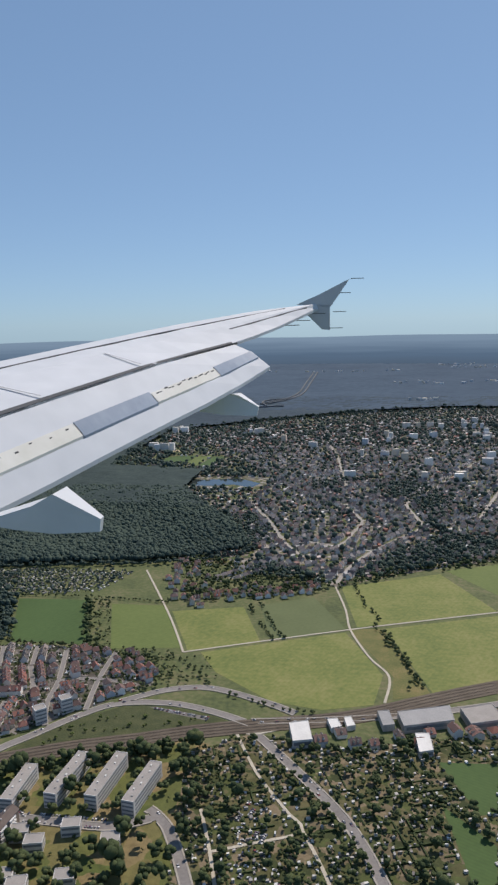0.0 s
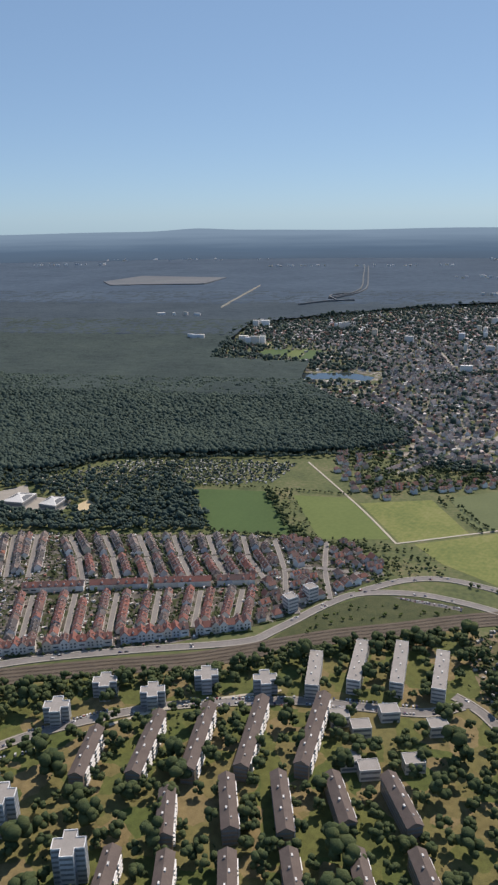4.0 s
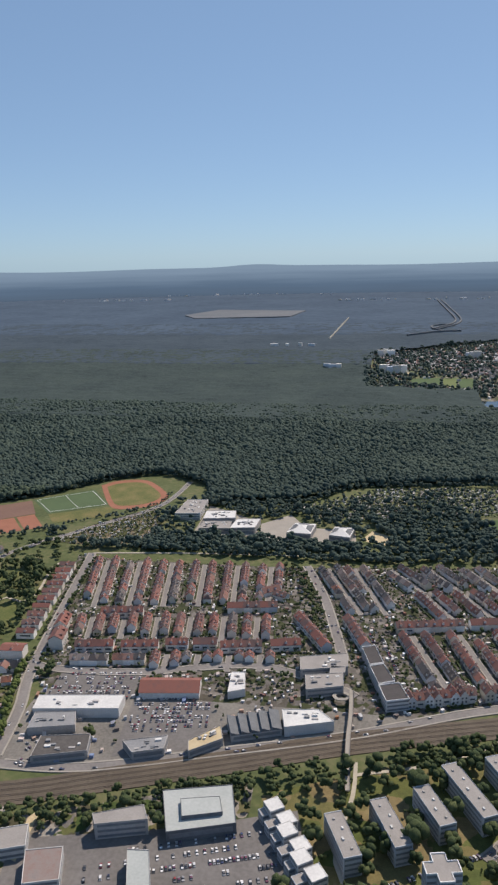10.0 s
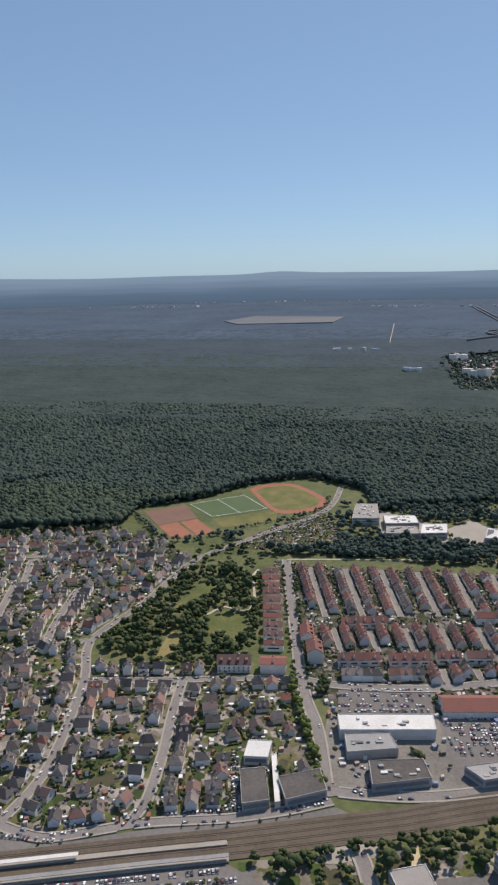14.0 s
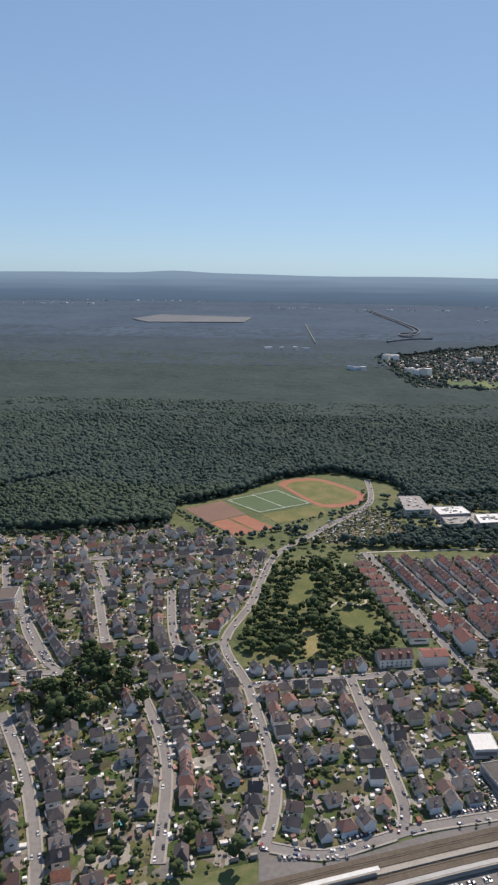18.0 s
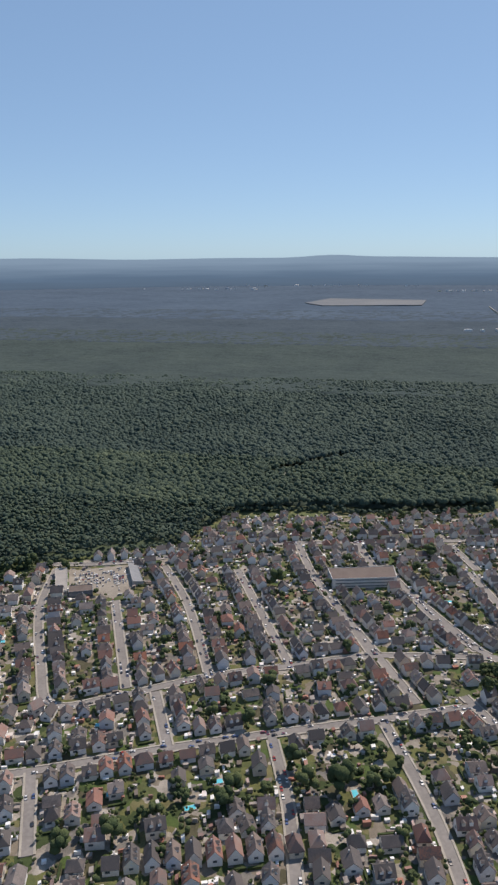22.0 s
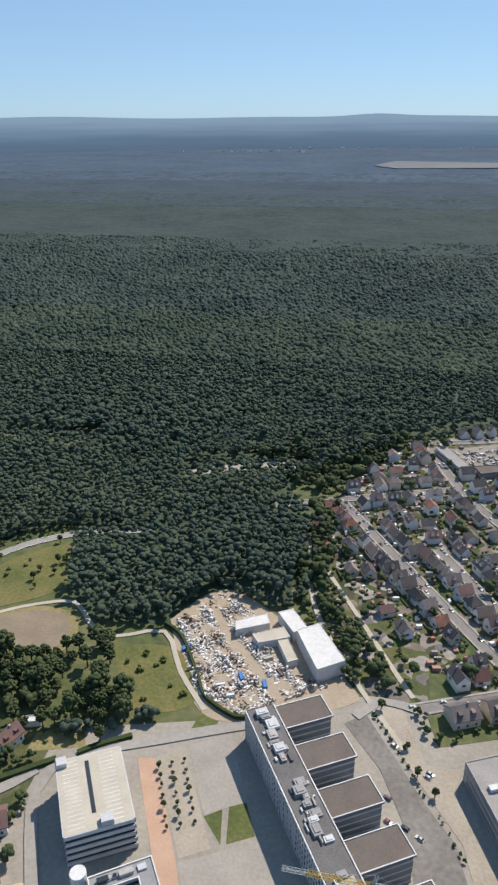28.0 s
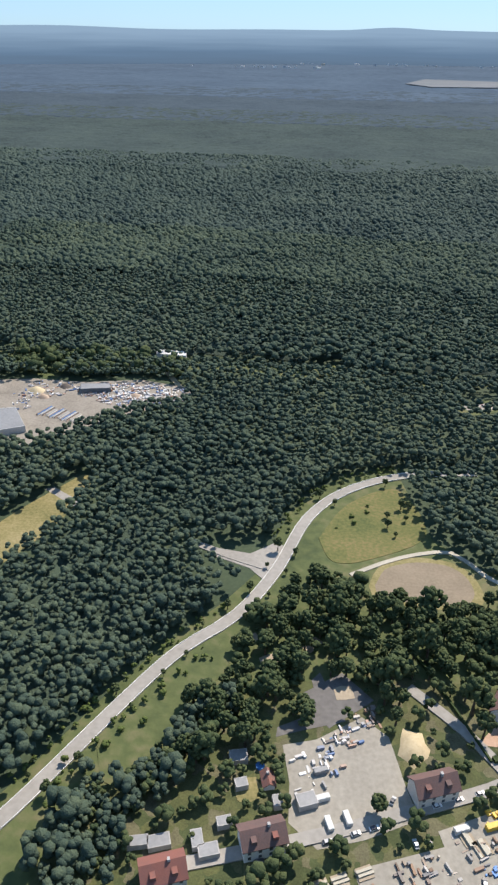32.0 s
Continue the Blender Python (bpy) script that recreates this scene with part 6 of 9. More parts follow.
SOUTH_HALLS = [
    ("market_hall", [(-459, 234), (-432, 242), (-426, 222), (-451, 213)], 5, M_DARKWALL, M_ROOF_PALE, "large market hall with a pale flat roof", 1),
    ("office_building", [(-481, 215), (-463, 223), (-459, 216), (-478, 210)], 7, M_CONCRETE, M_ROOF_FLAT, "long grey office block beside the railway", 3),
    ("office_building", [(-462, 202), (-454, 203), (-448, 187), (-456, 185)], 6, M_CONCRETE, M_ROOF_PALE, "narrow office block with a pale roof", 3),
    ("apartment_house", [(-499, 196), (-486, 200), (-481, 186), (-493, 182)], 5, M_SLAB_WHITE, M_ROOF_DARK, "apartment house with white-edged dark roof", 2),
    ("apartment_house", [(-516, 203), (-504, 208), (-500, 198), (-512, 193)], 5, M_SLAB_WHITE, M_ROOF_FLAT, "flat-roofed apartment house near the railway", 2),
    ("workshop", [(-576, 245), (-566, 248), (-561, 230), (-571, 226)], 4, M_CONCRETE, M_ROOF_FELT, "dark-roofed workshop near the railway", 1),
    ("workshop", [(-42, 397), (-31, 401), (-27, 381), (-38, 378)], 5, M_SLAB_WHITE, M_ROOF_WHITE, "white workshop with a pale roof", 1),
    ("workshop", [(-20, 407), (-14, 409), (-11, 400), (-17, 397)], 3, M_SLAB_WHITE, M_ROOF_WHITE, "white shed beside the main road", 0),
    ("workshop", [(-10, 410), (-6, 412), (-3, 402), (-8, 400)], 3, M_SLAB_WHITE, M_ROOF_WHITE, "white shed beside the main road", 0),
    ("hall", [(22, 417), (54, 428), (55, 411), (25, 401)], 5, M_CONCRETE, M_ROOF_GREY, "large grey-roofed hall beside the railway", 1),
    ("hall", [(31, 396), (39, 397), (40, 380), (32, 377)], 4, M_SLAB_WHITE, M_ROOF_WHITE, "white-roofed hall beside the road", 1),
    ("hall", [(10, 418), (17, 420), (20, 404), (13, 402)], 4, M_CONCRETE, M_ROOF_GREY, "grey-roofed hall beside the railway", 0),
    ("hall", [(60, 425), (80, 433), (84, 415), (64, 408)], 5, M_CONCRETE, M_ROOF_FLAT, "flat-roofed works hall beside the railway", 1),
]
for nm, poly, h, wall, roof, label, st in SOUTH_HALLS:
    block(nm, poly, h, wall, roof, label, "building", st)
block("roof_storey", [(-450, 229), (-435, 233), (-432, 225), (-447, 220)], 6.6, M_DARKWALL, M_ROOF_PALE, "raised roof storey of the market hall", "building", 0, 0.2)
for x, y in ((-195, 389), (-184, 403)):
    block("apartment_tower", rect(x, y, 7, 7, 0.7), 9.5, M_SLAB_WHITE, M_ROOF_FLAT, "small pale apartment tower at the edge of the old town", "apartment tower", 4, 0.4, edge=M_WHITE)
# stepped white apartments
for k in range(6):
    f = k / 5
    x, y = -412 + 17 * f, 232 - 29 * f
    block("terraced_block", rect(x + (1.2 if k % 2 else -1.2), y, 6.4, 6.2, -0.95), 7 - 0.3 * (k % 2), M_SLAB_WHITE, M_ROOF_WHITE, "stepped white apartment block with a bright flat roof", "apartment block", 3, 0.2, "stepped white apartments")
    block("terraced_block", rect(x - 4.4, y - 1.5, 4, 4.4, -0.95), 4.6, M_SLAB_BLUE, M_ROOF_FLAT, "lower grey side wing of the stepped apartments", "apartment block", 2, 0.2, "stepped white apartments")

# saw-tooth hall
SAW = [(-445, 287), (-422, 297), (-418, 283), (-440, 274)]
saw = block("sawtooth_hall", SAW, 3.4, M_CONCRETE, M_ROOF_GREY, "works hall with a grey saw-tooth roof", "building", 1, 0.0)
for k in range(5):
    f0, f1 = k / 5, (k + 1) / 5
    cx, cy = saw.location[0], saw.location[1]
    A = [(SAW[0][0] + (SAW[1][0] - SAW[0][0]) * f - cx, SAW[0][1] + (SAW[1][1] - SAW[0][1]) * f - cy) for f in (f0, f1)]
    D = [(SAW[3][0] + (SAW[2][0] - SAW[3][0]) * f - cx, SAW[3][1] + (SAW[2][1] - SAW[3][1]) * f - cy) for f in (f0, f1)]
    b = Build()
    b.solid([(*A[0], 3.4), (*A[1], 3.4), (*D[1], 3.4), (*D[0], 3.4), (*A[0], 5.2), (*D[0], 5.2)], [(4, 5, 2, 1), (0, 3, 5, 4), (0, 4, 1), (3, 2, 5)])
    b.make("roof_ridge", [M_DARKWALL], saw)

# pyramid roofs of the sports halls
for poly in ([(-452, 519), (-448, 540), (-431, 540), (-433, 518)], [(-419, 518), (-416, 536), (-400, 536), (-403, 515)]):
    cx, cy = sum(p[0] for p in poly) / 4, sum(p[1] for p in poly) / 4
    b = Build()
    b.solid([(x, y, 5.3) for x, y in ccw(poly)] + [(cx, cy, 7.6)], [(0, 1, 4), (1, 2, 4), (2, 3, 4), (3, 0, 4)])
    pyramid = tagged(b.make("pyramid_roof", [M_ROOF_WHITE]), "pale pyramid roof of the sports hall with dark solar panels", "roof")
    ring_ = ccw(poly)
    for k in (0, 1, 2):
        p, q, up_ = Vector((*ring_[k], 5.3)), Vector((*ring_[k + 1], 5.3)), Vector((cx, cy, 7.6))
        b = Build()
        b.solid([tuple(v + Vector((0, 0, 0.06))) for v in (p * 0.82 + q * 0.1 + up_ * 0.08, q * 0.82 + p * 0.1 + up_ * 0.08, q * 0.35 + up_ * 0.6 + p * 0.05, p * 0.35 + up_ * 0.6 + q * 0.05)], [(0, 1, 2, 3)])
        b.make("solar_panel", [M_DARKWALL], pyramid)

# red-roofed market, L-shaped dark block with white edges
add_house(-479, 308, 0.16, 30, 13, 3.6, 6.4, "market", check=False)
w, r = Build(), Build()
gable(w, r, -479, 308, 0.16, 30, 13, 3.6, 6.4)
base = tagged(new("market_hall"), "long market hall with a hipped red tile roof", "building")
w.make("wall", [M_RENDER_OB], base)
r.make("roof", [M_ROOF_RED_OB], base)
for poly in ([(-386, 356), (-379, 359), (-374, 342), (-381, 339)], [(-381, 338), (-374, 341), (-368, 326), (-376, 322)], [(-376, 321), (-366, 325), (-361, 312), (-372, 308)]):
    block("apartment_house", poly, 6, M_SLAB_WHITE, M_ROOF_SLATE, "apartment house with a dark flat roof edged in white", "apartment house", 3, 0.5, "dark-roofed apartment houses", edge=M_WHITE)

# footbridge over the railway with its ring ramp
mark_disc(-393, 315, 8)
bridge = new("footbridge")
deck = smooth_line([(-389, 318), (-388, 300), (-388, 280), (-387, 262), (-386, 248)], 4)
b = Build()
ribbon(b, deck, -1.1, 1.1, 3.6, 3.95)
b.make("deck", [M_PAVE], bridge)
for s_ in (-1, 1):
    b = Build()
    ribbon(b, deck, s_ * 1.0, s_ * 1.12, 3.95, 4.6)
    b.make("railing", [M_STEEL], bridge)
for p in ((-388.5, 305), (-388, 288), (-387.5, 268), (-386.5, 252)):
    b = Build()
    b.box(p[0], p[1], 0, 3.6, 1.2, 0.7)
    b.make("pier", [M_CONCRETE], bridge)
b = Build()
ring = [(-393 + 4.2 * math.cos(t * 0.2618), 315 + 4.2 * math.sin(t * 0.2618)) for t in range(25)]
for k in range(24):
    z = 0.3 + 3.4 * k / 24
    lo, hi = offset(ring, -0.9), offset(ring, 0.9)
    b.solid([(*lo[k], z), (*lo[k + 1], z + 0.14), (*hi[k + 1], z + 0.14), (*hi[k], z), (*lo[k], z + 0.35), (*lo[k + 1], z + 0.49), (*hi[k + 1], z + 0.49), (*hi[k], z + 0.35)], [(4, 5, 6, 7), (0, 1, 5, 4), (3, 7, 6, 2)])
b.make("ring_ramp", [M_PAVE], bridge)
tagged(bridge, "pale concrete footbridge with a round ramp over the railway", "bridge")


# ---------- the end of the way: offices, yards, houses
M_BAND = material("metal_cladding", [(0.42, 0.43, 0.44), (0.55, 0.56, 0.57)], 0.3, 6, rough=0.5)
M_BRONZE = material("brown_roof_felt", [(0.11, 0.091, 0.079), (0.155, 0.13, 0.113)], 0.2, 10)
M_DECK = material("parking_deck", [(0.4, 0.37, 0.3), (0.52, 0.48, 0.39)], 0.2, 10)
M_DARKGLASS = material("dark_facade_glass", [(0.025, 0.03, 0.036), (0.05, 0.06, 0.07)], 0.4, 4, rough=0.15, spec=0.6)
M_YELLOW = material("yellow_paint", [(0.6, 0.38, 0.04), (0.7, 0.46, 0.07)], 0.5, 6, rough=0.5)
M_BLUE = material("blue_tarpaulin", [(0.04, 0.16, 0.4), (0.07, 0.22, 0.5)], 0.5, 6, rough=0.5)


def frame_of(p, q):
    """Origin, length and angle of the edge from p to q."""
    return p, math.hypot(q[0] - p[0], q[1] - p[1]), math.atan2(q[1] - p[1], q[0] - p[0])


# parking garage: banded decks, roof deck with bay stripes and a ramp slot
GARAGE = [(-1103, 120), (-1091.5, 99.5), (-1076.5, 108), (-1088, 128.5)]
mark_poly(GARAGE)
(gx, gy), glen, gang = frame_of(GARAGE[1], GARAGE[2])
garage = new("parking_garage")
garage.location, garage.rotation_euler = (gx, gy, 0), (0, 0, gang)
GW, GD, GH = glen, 23.5, 10.6
b = Build()
b.box(GW / 2, GD / 2, 0, GH - 0.6, GW - 0.8, GD - 0.8)
b.make("core", [M_DARKGLASS], garage)
for k in range(5):
    b = Build()
    z = 0.4 + k * 2.2
    for cx, cy, lx, ly in ((GW / 2, 0.15, GW, 0.3), (GW / 2, GD - 0.15, GW, 0.3), (0.15, GD / 2, 0.3, GD), (GW - 0.15, GD / 2, 0.3, GD)):
        b.box(cx, cy, z, z + 1.15, lx, ly, bottom=True)
    b.make("facade_band", [M_BAND], garage)
b = Build()
b.box(GW / 2, GD / 2, GH - 0.6, GH - 0.2, GW - 0.6, GD - 0.6)
b.make("roof_deck", [M_DECK], garage)
b = Build()
b.box(GW * 0.46, GD * 0.55, GH - 0.25, GH - 0.1, 1.0, GD * 0.7)
b.make("ramp_slot", [M_DARKGLASS], garage)
for side, x in ((0, GW * 0.2), (1, GW * 0.74)):
    for k in range(17):
        b = Build()
        b.box(x, 1.5 + k * (GD - 3) / 16, GH - 0.22, GH - 0.14, 4.0, 0.14)
        b.make("bay_stripe", [M_WHITE], garage)
b = Build()
b.box(1.6, GD - 1.6, GH - 0.4, GH + 1.2, 2.6, 2.6)
b.make("stair_house", [M_BAND], garage)
b = Build()
b.box(GW * 0.62, 1.5, GH - 0.4, GH + 1.3, 3.0, 2.4)
b.make("stair_house", [M_BAND], garage)
tagged(garage, "pale multi-storey parking garage with banded metal facade", "parking garage")

# comb-shaped offices: a spine with plant on its roof and five wings with brown roofs
SP0, SP1 = (-1054, 149), (-1017, 86)
(sx, sy), slen, sang = frame_of(SP0, SP1)
comb = new("office_building")
comb.location, comb.rotation_euler = (sx, sy, 0), (0, 0, sang)
CH = 10.5
b = Build()
b.box(slen / 2, 0, 0, CH, slen, 8.4)
b.make("spine", [M_DARKGLASS], comb)
M_ROOF_DEEP = material("dark_roof_felt", [(0.1, 0.098, 0.095), (0.17, 0.165, 0.16)], 0.2, 10)
b = Build()
b.box(slen / 2, 0, CH, CH + 0.15, slen - 0.8, 7.6)
b.make("spine_roof", [M_ROOF_DEEP], comb)
for s_ in (-1, 1):
    b = Build()
    b.box(slen / 2, s_ * 4.15, CH - 0.4, CH + 0.35, slen + 0.2, 0.3, bottom=True)
    b.make("parapet", [M_ROOF_WHITE], comb)
    for k in range(5):
        b = Build()
        b.box(slen / 2, s_ * 4.24, 0.2 + k * 2.1, 0.75 + k * 2.1, slen, 0.12, bottom=True)
        b.make("floor_band", [M_BAND], comb)
rnd = random.Random(61)
fin = Build()
fin.box(0, -4.32, 0.4, CH - 0.2, 0.42, 0.24, bottom=True)
fin_ob = fin.make("facade_fin", [M_BAND], comb)
fin_ob.location.x = 0.6
k = 0.6
while k < slen - 1.2:
    k += rnd.choice((1.0, 1.3, 1.5))
    ob = new("facade_fin", fin_ob.data)
    ob.parent = comb
    ob.location.x = k
k = 2.0
while k < slen - 4:
    if (k % 26) < 19:
        lx, ly, h = rnd.uniform(1.2, 3.6), rnd.uniform(1.4, 3.4), rnd.uniform(0.5, 1.5)
        y = rnd.uniform(-1.6, 1.2)
        b = Build()
        b.box(k + lx / 2, y, CH + 0.1, CH + 0.1 + h, lx, ly)
        b.box(k + lx / 2, y, CH + 0.1 + h, CH + 0.3 + h, lx * 0.6, ly * 0.6)
        b.make("roof_plant", [rnd.choice((M_BAND, M_ROOF_GREY, M_CONCRETE, M_ROOF_GREY))], comb)
        for d in range(rnd.randrange(1, 3)):
            b = Build()
            b.box(k + rnd.uniform(0, 2), y + rnd.choice((-2.6, 2.8)) * 0.7, CH + 0.1, CH + rnd.uniform(0.4, 1.0), rnd.uniform(0.5, 2.8), rnd.uniform(0.3, 0.9))
            b.make("duct", [rnd.choice((M_BAND, M_ROOF_DEEP, M_CONCRETE))], comb)
        k += lx * rnd.uniform(0.9, 1.3)
    else:
        k += 1.5
for k in range(5):
    u = 4.6 + k * 15.0
    b = Build()
    b.box(u, 11.4, 0, CH - 1.6, 8.0, 14.4)
    wing_ = b.make("wing_block", [M_BAND_GLASS], comb)
    b = Build()
    b.box(u, 11.5, CH - 1.6, CH - 1.2, 8.8, 15.2, bottom=True)
    b.make("wing_roof", [M_BRONZE], wing_)
    b = Build()
    for dx, dy, lx, ly in ((0, -7.5, 8.8, 0.25), (0, 7.5, 8.8, 0.25), (-4.3, 0, 0.25, 14.7), (4.3, 0, 0.25, 14.7)):
        b.box(u + dx, 11.5 + dy, CH - 1.2, CH - 0.95, lx, ly)
    b.make("roof_rim", [M_ROOF_WHITE], wing_)
    for j in range(4):
        b = Build()
        b.prism([(u - 4.1, 4.3), (u + 4.1, 4.3), (u + 4.1, 18.7), (u - 4.1, 18.7)], 0.2 + j * 2.3, 0.75 + j * 2.3, bottom=True)
        b.make("facade_band", [M_BAND], wing_)
tagged(comb, "comb-shaped office building with brown wing roofs and rooftop plant", "office building")
mark_poly([(comb.matrix_basis @ Vector(p))[:2] for p in ((-1, -5, 0), (slen, -5, 0), (slen, 20, 0), (-1, 20, 0))])

court = new("office_building")
court.location, court.rotation_euler = (-1083, 93, 0), (0, 0, math.atan2(8, 12.5))
CW, CD, OH, RW = 15.0, 30.5, 8.0, 4.2


def court_ring(x0, y0, x1, y1, x2, y2, x3, y3, z0, z1):
    """A closed band between two rectangles: outer, then inner."""
    b = Build()
    o, i = [(x0, y0), (x1, y0), (x1, y1), (x0, y1)], [(x2, y2), (x3, y2), (x3, y3), (x2, y3)]
    b.v += [(*p, z0) for p in o] + [(*p, z1) for p in o] + [(*p, z1) for p in i] + [(*p, z0) for p in i]
    for k in range(4):
        j = (k + 1) % 4
        b.f += [(k, j, 4 + j, 4 + k), (4 + k, 4 + j, 8 + j, 8 + k), (8 + k, 8 + j, 12 + j, 12 + k)]
        b.m += [0, 0, 0]
    return b


court_ring(0, -CD, CW, 0, RW, -CD + RW, CW - RW, -RW, 0, OH).make("wall", [M_BAND], court)
court_ring(0.3, -CD + 0.3, CW - 0.3, -0.3, RW - 0.3, -CD + RW - 0.3, CW - RW + 0.3, -RW + 0.3, OH - 0.1, OH + 0.1).make("roof", [M_ROOF_GREY], court)
court_ring(0, -CD, CW, 0, 0.3, -CD + 0.3, CW - 0.3, -0.3, OH - 0.3, OH + 0.4).make("parapet", [M_ROOF_WHITE], court)
court_ring(RW - 0.3, -CD + RW - 0.3, CW - RW + 0.3, -RW + 0.3, RW, -CD + RW, CW - RW, -RW, OH - 0.3, OH + 0.4).make("parapet", [M_ROOF_WHITE], court)
for k in range(4):
    court_ring(-0.06, -CD - 0.06, CW + 0.06, 0.06, RW + 0.06, -CD + RW + 0.06, CW - RW - 0.06, -RW - 0.06, 0.7 + k * 1.9, 1.7 + k * 1.9).make("window_band", [M_DARKGLASS], court)
rnd = random.Random(62)
for k in range(30):
    side = k % 4
    x, y = ((rnd.uniform(2, CW - 2), -RW / 2), (rnd.uniform(2, CW - 2), -CD + RW / 2), (RW / 2, rnd.uniform(-CD + 2, -2)), (CW - RW / 2, rnd.uniform(-CD + 2, -2)))[side]
    b = Build()
    lx, ly = (rnd.uniform(0.8, 3.4), rnd.uniform(0.6, 1.6)) if side < 2 else (rnd.uniform(0.6, 1.6), rnd.uniform(0.8, 4.5))
    b.box(x, y, OH, OH + rnd.uniform(0.4, 1.1), lx, ly)
    b.make("roof_plant", [rnd.choice((M_ROOF_WHITE, M_BAND, M_CONCRETE, M_DARKGLASS))], court)
tagged(court, "white courtyard office block with plant on its grey roof", "office building")
mark_poly([(court.matrix_basis @ Vector(p))[:2] for p in ((0, 0, 0), (CW, 0, 0), (CW, -CD, 0), (0, -CD, 0))])
b = Build()
b.prism([(-1085 + 1.9 * math.cos(t * 0.3927), 93 + 1.9 * math.sin(t * 0.3927)) for t in range(16)], 0, 9.5)
tagged(b.make("silo", [M_ROOF_WHITE]), "round white stair tower beside the offices", "tower")
site = block("building_site", [(-997, 144), (-965, 159), (-951, 124), (-984, 110)], 6.5, M_CONCRETE, M_ROOF_FLAT, "pale building under construction with scaffold", "building", 3)
rnd = random.Random(63)
for k in range(44):
    f, g_ = rnd.uniform(-0.85, 0.85), rnd.uniform(-0.85, 0.85)
    b = Build()
    b.box(f * 15 - g_ * 6, f * 7 + g_ * 15.5, 6.5, 6.5 + rnd.uniform(0.3, 1.6), rnd.uniform(0.6, 4.5), rnd.uniform(0.5, 1.8), rnd.choice((0.38, 1.95)))
    b.make("roof_plant", [rnd.choice((M_ROOF_WHITE, M_ROOF_WHITE, M_CONCRETE, M_BAND, M_DECK, M_ROOF_GREY, M_DARKGLASS))], site)

for k in range(7):
    g_ = 0.45 - k * 0.2
    for f in (-0.3, 0.48):
        b = Build()
        b.box(f * 15 - g_ * 6, f * 7 + g_ * 15.5, 6.5, 7.5, 10.5, 1.2, 0.44)
        b.box(f * 15 - g_ * 6, f * 7 + g_ * 15.5, 7.5, 7.8, 10.8, 0.5, 0.44)
        b.make("wall_form", [M_CONCRETE if k % 2 else M_ROOF_WHITE], site)


def bar(b, p, q, r):
    """A square bar from one point to another."""
    p, q = Vector(p), Vector(q)
    d = (q - p).normalized()
    side = d.cross(Vector((0, 0, 1)) if abs(d.z) < 0.9 else Vector((1, 0, 0))).normalized()
    up = side.cross(d)
    ring = [side * r, up * r, -side * r, -up * r]
    b.solid([tuple(p + o) for o in ring] + [tuple(q + o) for o in ring], [(0, 1, 5, 4), (1, 2, 6, 5), (2, 3, 7, 6), (3, 0, 4, 7)])


def lattice(b, p, q, wide, n, r):
    """Four chords with zigzag braces between two ends."""
    p, q = Vector(p), Vector(q)
    d = (q - p).normalized()
    side = d.cross(Vector((0, 0, 1)) if abs(d.z) < 0.9 else Vector((1, 0, 0))).normalized() * wide / 2
    up = side.cross(d).normalized() * wide / 2
    corners = [side + up, side - up, -side - up, -side + up]
    for o in corners:
        bar(b, p + o, q + o, r)
    for k in range(n):
        a, c = p.lerp(q, k / n), p.lerp(q, (k + 1) / n)
        for i in range(4):
            bar(b, a + corners[i], c + corners[(i + 1) % 4], r * 0.6)


crane = new("tower_crane")
crane.location = (-1020.3, 89.4, 0)
b = Build()
lattice(b, (0, 0, 0), (0, 0, 28), 0.9, 22, 0.07)
b.make("mast", [M_YELLOW], crane)
b = Build()
lattice(b, (-0.4, 0, 28.3), (-13, 0.2, 28.3), 0.8, 14, 0.07)
b.make("jib", [M_YELLOW], crane)
b = Build()
lattice(b, (-13, 0.2, 28.3), (-18, 0.3, 28.3), 0.7, 6, 0.06)
b.make("jib_tip", [M_ROOF_WHITE], crane)
b = Build()
lattice(b, (0.4, 0, 28.3), (5.4, -0.1, 28.6), 0.8, 6, 0.06)
b.make("counter_jib", [M_ROOF_WHITE], crane)
b = Build()
lattice(b, (0, 0, 28.6), (0.6, 0, 31.5), 0.5, 4, 0.05)
bar(b, (0.6, 0, 31.5), (-11, 0.2, 28.7), 0.03)
bar(b, (0.6, 0, 31.5), (5.2, -0.1, 28.9), 0.03)
b.make("apex", [M_ROOF_WHITE], crane)
b = Build()
b.box(4.8, -0.1, 27.2, 28.3, 1.0, 0.9, bottom=True)
b.make("counterweight", [M_CONCRETE], crane)
b = Build()
b.box(0, 0, 0, 0.5, 3.0, 3.0)
b.make("base", [M_CONCRETE], crane)
tagged(crane, "yellow and white lattice tower crane beside the offices", "crane")

# halls and sheds of the recycling yard
for poly, h, roof, label in (([(-1049, 191), (-1042, 196), (-1031.5, 179), (-1040, 173)], 5.5, M_ROOF_WHITE, "tall white hall beside the scrap yard"), ([(-1057, 201), (-1052, 204), (-1046, 195), (-1050, 191)], 4.2, M_ROOF_WHITE, "white shed beside the scrap yard"), ([(-1071, 195), (-1061, 201), (-1059, 196), (-1070, 190)], 3.0, M_ROOF_WHITE, "low white shed in the scrap yard"), ([(-1064, 189), (-1054, 195), (-1051, 190), (-1061, 185)], 3.0, M_DECK, "beige shed in the scrap yard"), ([(-1056, 190), (-1050, 178), (-1047, 180), (-1053, 192)], 2.6, M_DECK, "long beige lean-to in the scrap yard")):
    block("yard_hall", poly, h, M_SLAB_WHITE, roof, label, "hall", 0, 0.2)
YARD = [(-1093, 195), (-1081, 213), (-1066, 204), (-1052, 178), (-1036, 172), (-1062, 155), (-1077, 162)]
rnd = random.Random(21)
LANE = [(-1080, 203), (-1072, 190), (-1063, 180), (-1050, 163)]


